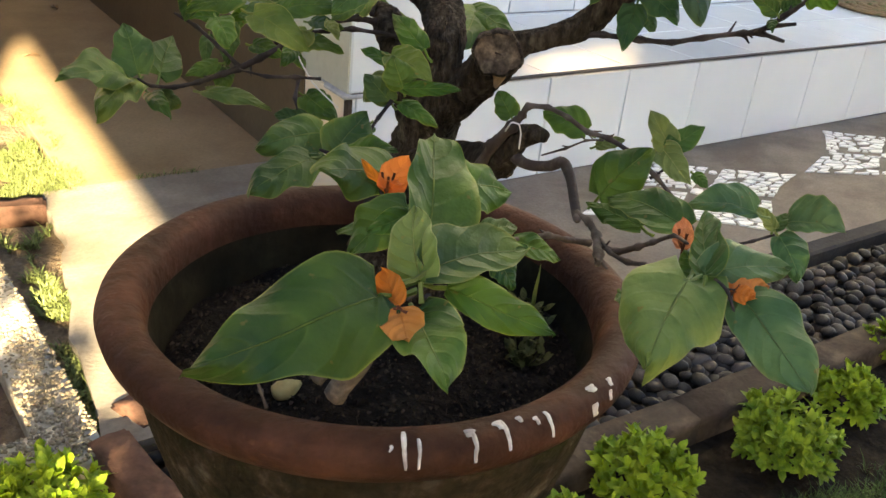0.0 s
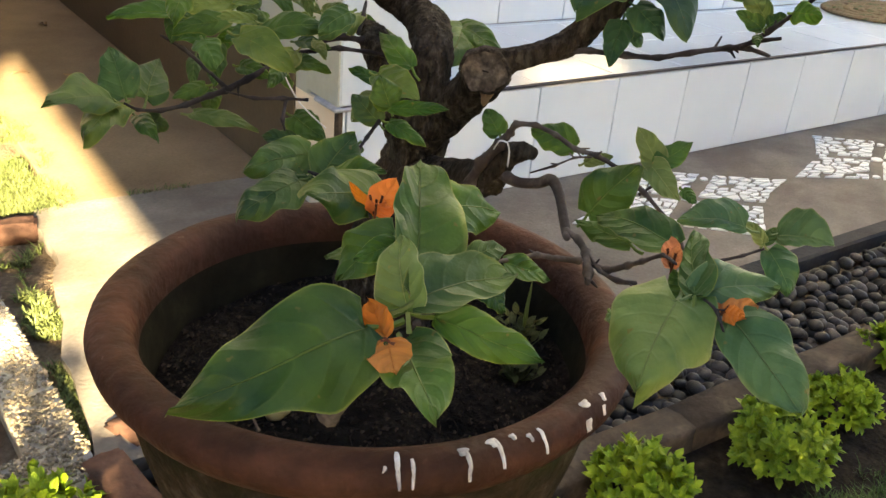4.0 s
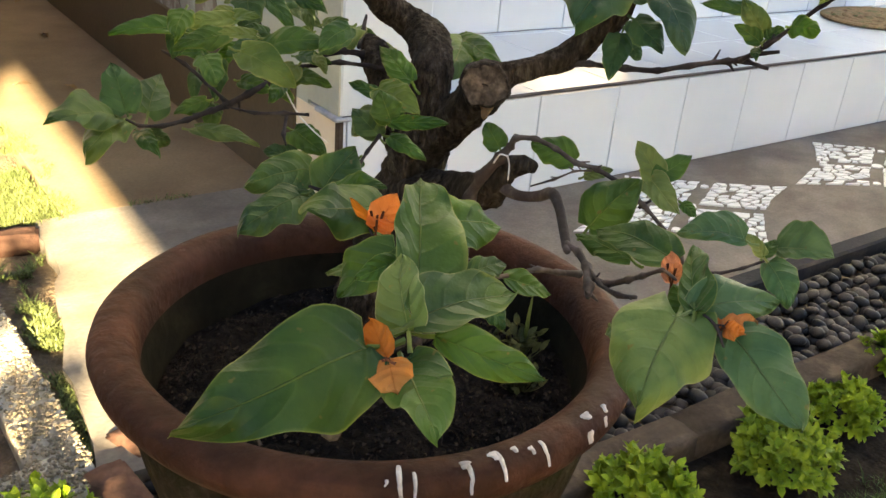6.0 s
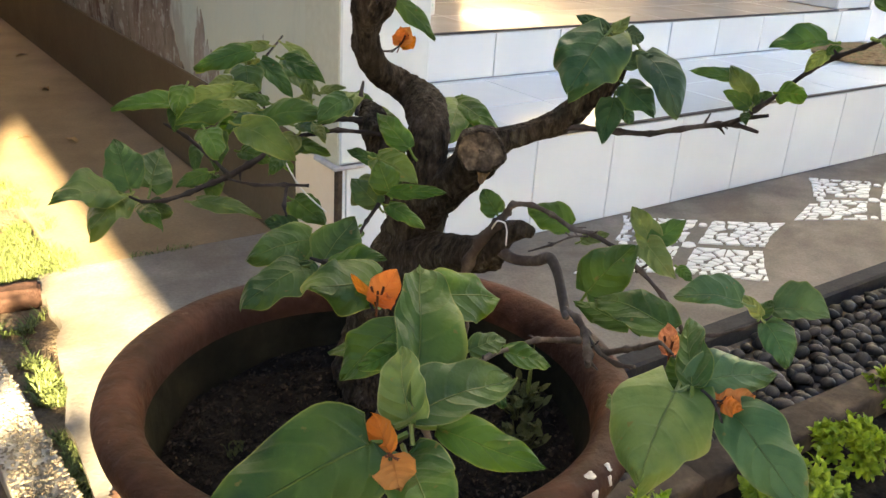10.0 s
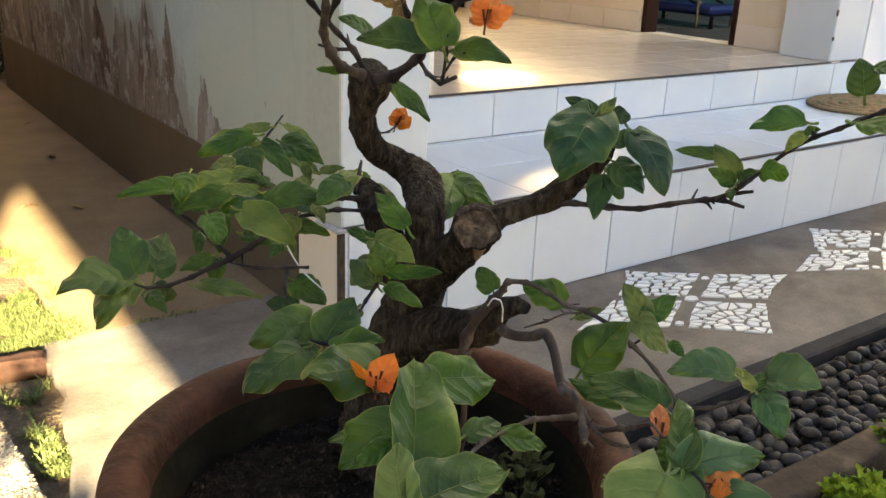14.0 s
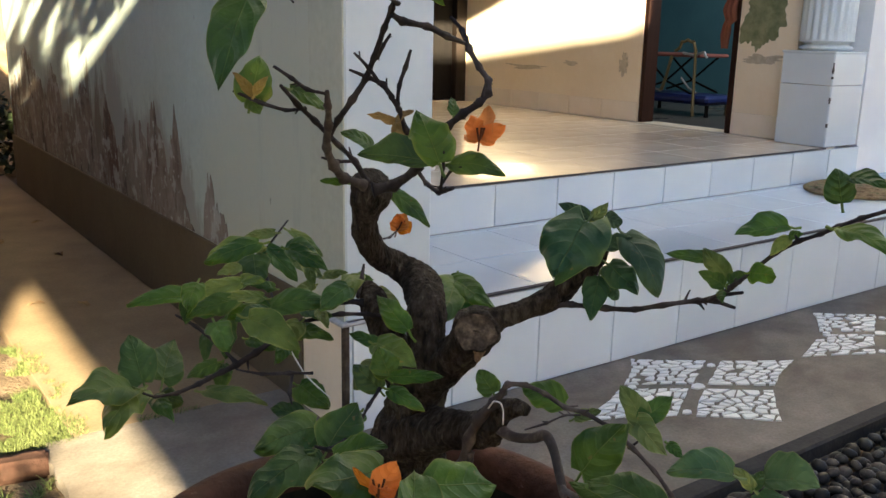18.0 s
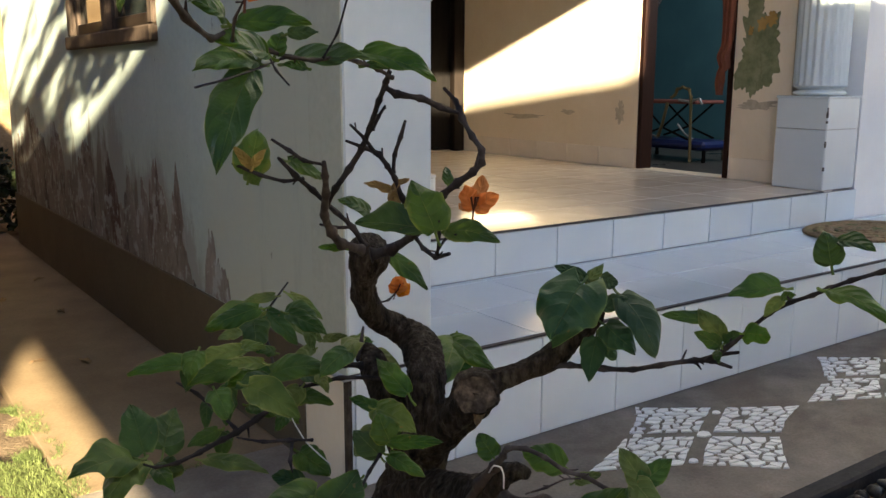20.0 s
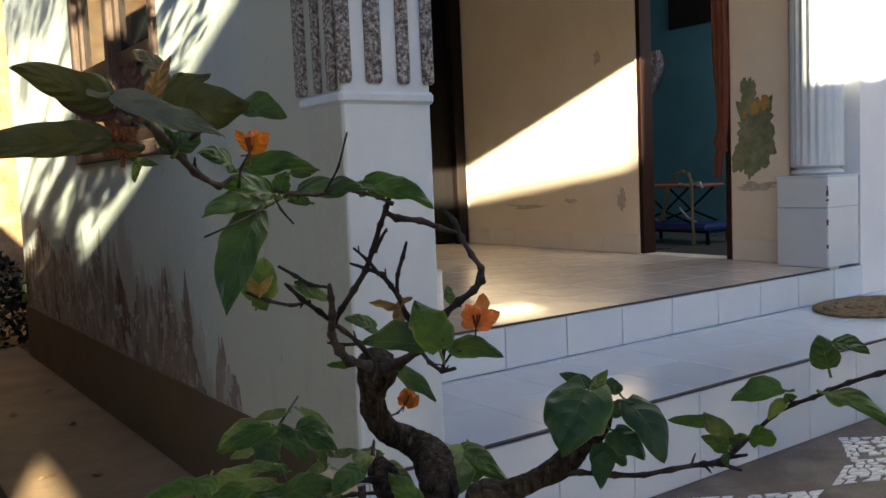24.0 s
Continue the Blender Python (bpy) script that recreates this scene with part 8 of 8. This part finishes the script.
def sprig(x, y, n, size, seed, label, mat):
    """A small weed: thin stems from one root, each with a few leaves that can be told apart."""
    r = random.Random(seed)
    root = empty("weed", (x, y, SOIL - 0.006))
    tagged(root, label, "weed", "weeds in the pot")
    for k in range(n):
        a = r.uniform(0, 6.28)
        b = Vector((r.uniform(-1, 1) * size * 0.6, r.uniform(-1, 1) * size * 0.6, r.uniform(0.05, 0.65) * size))
        way = Vector((math.cos(a), math.sin(a), r.uniform(0.3, 1.2))).normalized()
        bm = bmesh.new()
        uvl = bm.loops.layers.uv.new("uv")
        stalk(bm, uvl, (b.x * 0.4, b.y * 0.4, -0.004), b, 0.0005)
        blade(bm, uvl, b, b + way * size * 0.40, size * 0.20, (0, 0, 1), 0.2, 0.05, k, 4, 1, 0.45, 0)
        part("leaf", bm, mat, root)


sprig(-1.1675, -1.2843, 40, 0.03, 1, "small feathery weed growing in the pot soil", LEAF[4])
sprig(-1.1943, -1.3198, 60, 0.022, 2, "low green weed growing in the pot soil", LEAF[4])
sprig(-1.2921, -1.3907, 26, 0.018, 3, "tiny green seedling near the pot rim", LEAF[4])
sprig(-1.3848, -1.2263, 18, 0.012, 4, "tiny green seedling near the pot rim", LEAF[4])
bm = bmesh.new()
uvl = bm.loops.layers.uv.new("uv")
blade(bm, uvl, (-1.1524, -1.2781, 0.5403), (-1.147, -1.2726, 0.5962), 0.0036, (-0.6, -0.7, 0.2), 0.3, 0.05, 1, 8, 1, 0.3, 0)
tagged(part("grass_shoot", bm, LEAF[1]), "single pale yellow grass shoot in the pot", "shoot")
bulb_mat = material("pale yellow pod", [(0.3, (0.26, 0.20, 0.08)), (0.7, (0.40, 0.33, 0.15))], 30, 0.6)
bm = lathe_bm([(0.002, -0.009), (0.007, -0.007), (0.009, 0.0), (0.007, 0.009), (0.003, 0.016), (0.001, 0.019)], 18, 0.002, 4, True)
ob = tagged(part("fallen_pod", bm, bulb_mat, None, "", True), "pale yellow fallen pod lying on the soil", "pod")
ob.matrix_world = pose(-1.3756, -1.2815, 0.5515, 90, 0, 100) @ Matrix.Diagonal((0.8, 0.8, 0.8, 1))
limb("twig", grey_twig, [(-1.4343, -1.3878, 0.6303, 0.0010), (-1.4362, -1.3834, 0.6395, 0.0010), (-1.4379, -1.3837, 0.6481, 0.0010), (-1.4372, -1.3878, 0.6601, 0.0010), (-1.4394, -1.3921, 0.6729, 0.0010)])
limb("root", root_bark, [(-1.4069, -1.4096, 0.6437, 0.0062), (-1.4031, -1.4136, 0.6550, 0.0058), (-1.3975, -1.4184, 0.6673, 0.0054), (-1.3935, -1.4211, 0.6811, 0.0050), (-1.3892, -1.4230, 0.6941, 0.0045), (-1.3856, -1.4262, 0.7044, 0.0040)], 0.3, "pale bare root")
limb("root", root_bark, [(-1.4103, -1.3959, 0.6458, 0.0040), (-1.4055, -1.3986, 0.6538, 0.0042), (-1.3984, -1.4026, 0.6647, 0.0045), (-1.3919, -1.4079, 0.6728, 0.0050)], 0.3, "pale bare root")

# dry leaves blown onto the passage
for k, (x, y, a) in enumerate(((-0.745, 2.91, 0.4), (-0.89, 1.42, 2.0), (-1.03, 1.50, 3.1), (-0.80, 2.2, 5.0), (-0.97, 2.55, 1.2))):
    bm = bmesh.new()
    uvl = bm.loops.layers.uv.new("uv")
    way = Vector((math.cos(a), math.sin(a), 0.05)) * 0.03
    blade(bm, uvl, Vector((x, y, 0.004)) - way, Vector((x, y, 0.005)) + way, 0.03, (0.1, 0, 1), 0.3, 0.06, k * 1.7, 8, 3, 0.4, 0.08)
    tagged(part("fallen_leaf", bm, LEAF[2]), "dry brown leaf lying on the passage slab", "leaf", "dry leaves on the passage")

# garden tree by the boundary wall, whose leaves dapple the house wall
tree = empty("garden_tree", (-2.2, 0.1, -0.03))
tagged(tree, "leafy garden tree beside the boundary wall", "tree")
def tree_limb(name, pts):
    bm = bmesh.new()
    loops = []
    for x, y, z, r in pts:
        loops.append([bm.verts.new((x + r * math.cos(k * math.pi / 4), y + r * math.sin(k * math.pi / 4), z)) for k in range(8)])
    for a, b in zip(loops, loops[1:]):
        for k in range(8):
            bm.faces.new((a[k], a[(k + 1) % 8], b[(k + 1) % 8], b[k]))
    bm.faces.new(loops[-1])
    part(name, bm, bark, tree, "", True)
tree_limb("trunk", [(0, 0, 0, 0.07), (0.03, 0.02, 0.8, 0.055), (0.0, -0.03, 1.6, 0.05), (0.08, 0, 2.3, 0.04), (0.2, 0, 2.9, 0.02)])
tree_limb("limb", [(0.03, 0, 1.8, 0.03), (0.35, -0.2, 1.95, 0.02), (0.8, -0.35, 2.05, 0.008)])
tree_limb("limb", [(0.05, 0, 2.1, 0.03), (0.3, -0.3, 2.4, 0.02), (0.6, -0.5, 2.7, 0.008)])
rt = random.Random(8)
verts, faces = [], []
def leaf_quad(p, size, wide):
    w = Vector((rt.uniform(-1, 1), rt.uniform(-1, 1), rt.uniform(-0.7, 0.3))).normalized() * size
    s = w.cross(Vector((rt.uniform(-1, 1), rt.uniform(-1, 1), 1))).normalized() * wide
    o = len(verts)
    verts.extend([tuple(p), tuple(p + w * 0.45 + s), tuple(p + w), tuple(p + w * 0.45 - s)])
    faces.append((o, o + 1, o + 2, o + 3))
# low dense boughs first, then loose clumps above them
for k in range(6800):
    y = rt.uniform(-0.75, 0.0)
    u = rt.uniform(-3.3, -2.12)
    low = k < 4200
    z = rt.uniform(3.0, 3.60) if low else rt.uniform(3.5, 4.5)
    if not low:
        z = rt.uniform(3.5, 5.0)
        thick = z > 3.98 - 1.25 * (u + 2.63) + 0.10 * noise.noise(Vector((u * 14, 2, 5)))
        if noise.noise(Vector((u * 5.2, z * 6, 3))) < (-0.45 if thick else 0.34):
            continue
    if low and u > -2.34 and rt.random() < 0.8:
        continue
    if low and noise.noise(Vector((u * 7, z * 9, 7))) < -0.12:
        continue
    p = Vector((u + 0.3145 * (y + 4), y, z - 0.3407 * (y + 4))) - Vector(tree.location)
    leaf_quad(p, rt.uniform(0.06, 0.10), 0.021)
me = bpy.data.meshes.new("crown")
me.from_pydata(verts, [], faces)
me.materials.append(material("garden tree foliage", [(0.3, (0.03, 0.07, 0.012)), (0.7, (0.06, 0.12, 0.02))], 9, 0.5))
ob = new("crown", me)
ob.parent = tree
# dark shrub and yellow bank past the end of the house
bush = empty("far_bush", (-0.75, 4.9, 0.0))
tagged(bush, "dark green bush past the end of the house", "bush")
verts, faces = [], []
for k in range(1500):
    a, u = rt.uniform(0, 6.28), rt.random()
    r = 0.42 * (0.55 + 0.45 * rt.random())
    p = Vector((r * math.cos(a) * math.sqrt(1 - u * u) * 1.0, r * math.sin(a) * math.sqrt(1 - u * u), 0.62 * u * (0.8 + 0.2 * rt.random())))
    w = Vector((rt.uniform(-1, 1), rt.uniform(-1, 1), rt.uniform(-0.3, 1))).normalized() * rt.uniform(0.05, 0.09)
    s = w.cross(Vector((rt.uniform(-1, 1), rt.uniform(-1, 1), 1))).normalized() * 0.02
    o = len(verts)
    verts += [tuple(p), tuple(p + w * 0.45 + s), tuple(p + w), tuple(p + w * 0.45 - s)]
    faces += [(o, o + 1, o + 2, o + 3)]
me = bpy.data.meshes.new("crown")
me.from_pydata(verts, [], faces)
me.materials.append(material("dark bush foliage", [(0.3, (0.008, 0.014, 0.004)), (0.7, (0.02, 0.03, 0.008))], 9, 0.6, spec=0.2))
ob = new("crown", me)
ob.parent = bush
# unseen loose hedge added behind the camera, which dapples the gravel strip
hedge = empty("added_hedge", (-2.0, -3.0, -0.03))
tagged(hedge, "unseen loose hedge added to dapple the gravel strip", "hedge")
verts, faces = [], []
for k in range(9500):
    y = rt.uniform(-3.5, -2.5)
    u, z = rt.uniform(-2.95, -1.5), rt.uniform(0.55, 1.5)
    edge = np.interp(u, [-2.95, -2.62, -2.577, -2.5, -2.457, -2.3, -2.0, -1.5], [1.5, 1.47, 1.42, 1.28, 1.22, 1.17, 1.04, 0.4])
    if z > edge or noise.noise(Vector((u * 11, z * 11, 2))) < -0.04:
        continue
    p = Vector((u + 0.3145 * (y + 4), y, z - 0.3407 * (y + 4))) - Vector(hedge.location)
    leaf_quad(p, rt.uniform(0.05, 0.08), 0.02)
me = bpy.data.meshes.new("crown")
me.from_pydata(verts, [], faces)
me.materials.append(bpy.data.materials["garden tree foliage"])
ob = new("crown", me)
ob.parent = hedge
for k in range(6):
    x = -0.5 + 0.2 * k
    ob = part("stem", lathe_bm([(0.012, 0.0), (0.009, 0.4), (0.004, 0.75 - 0.06 * k)], 8), bark, hedge)
    ob.location = (x, 0.1 * math.sin(k * 2), 0)
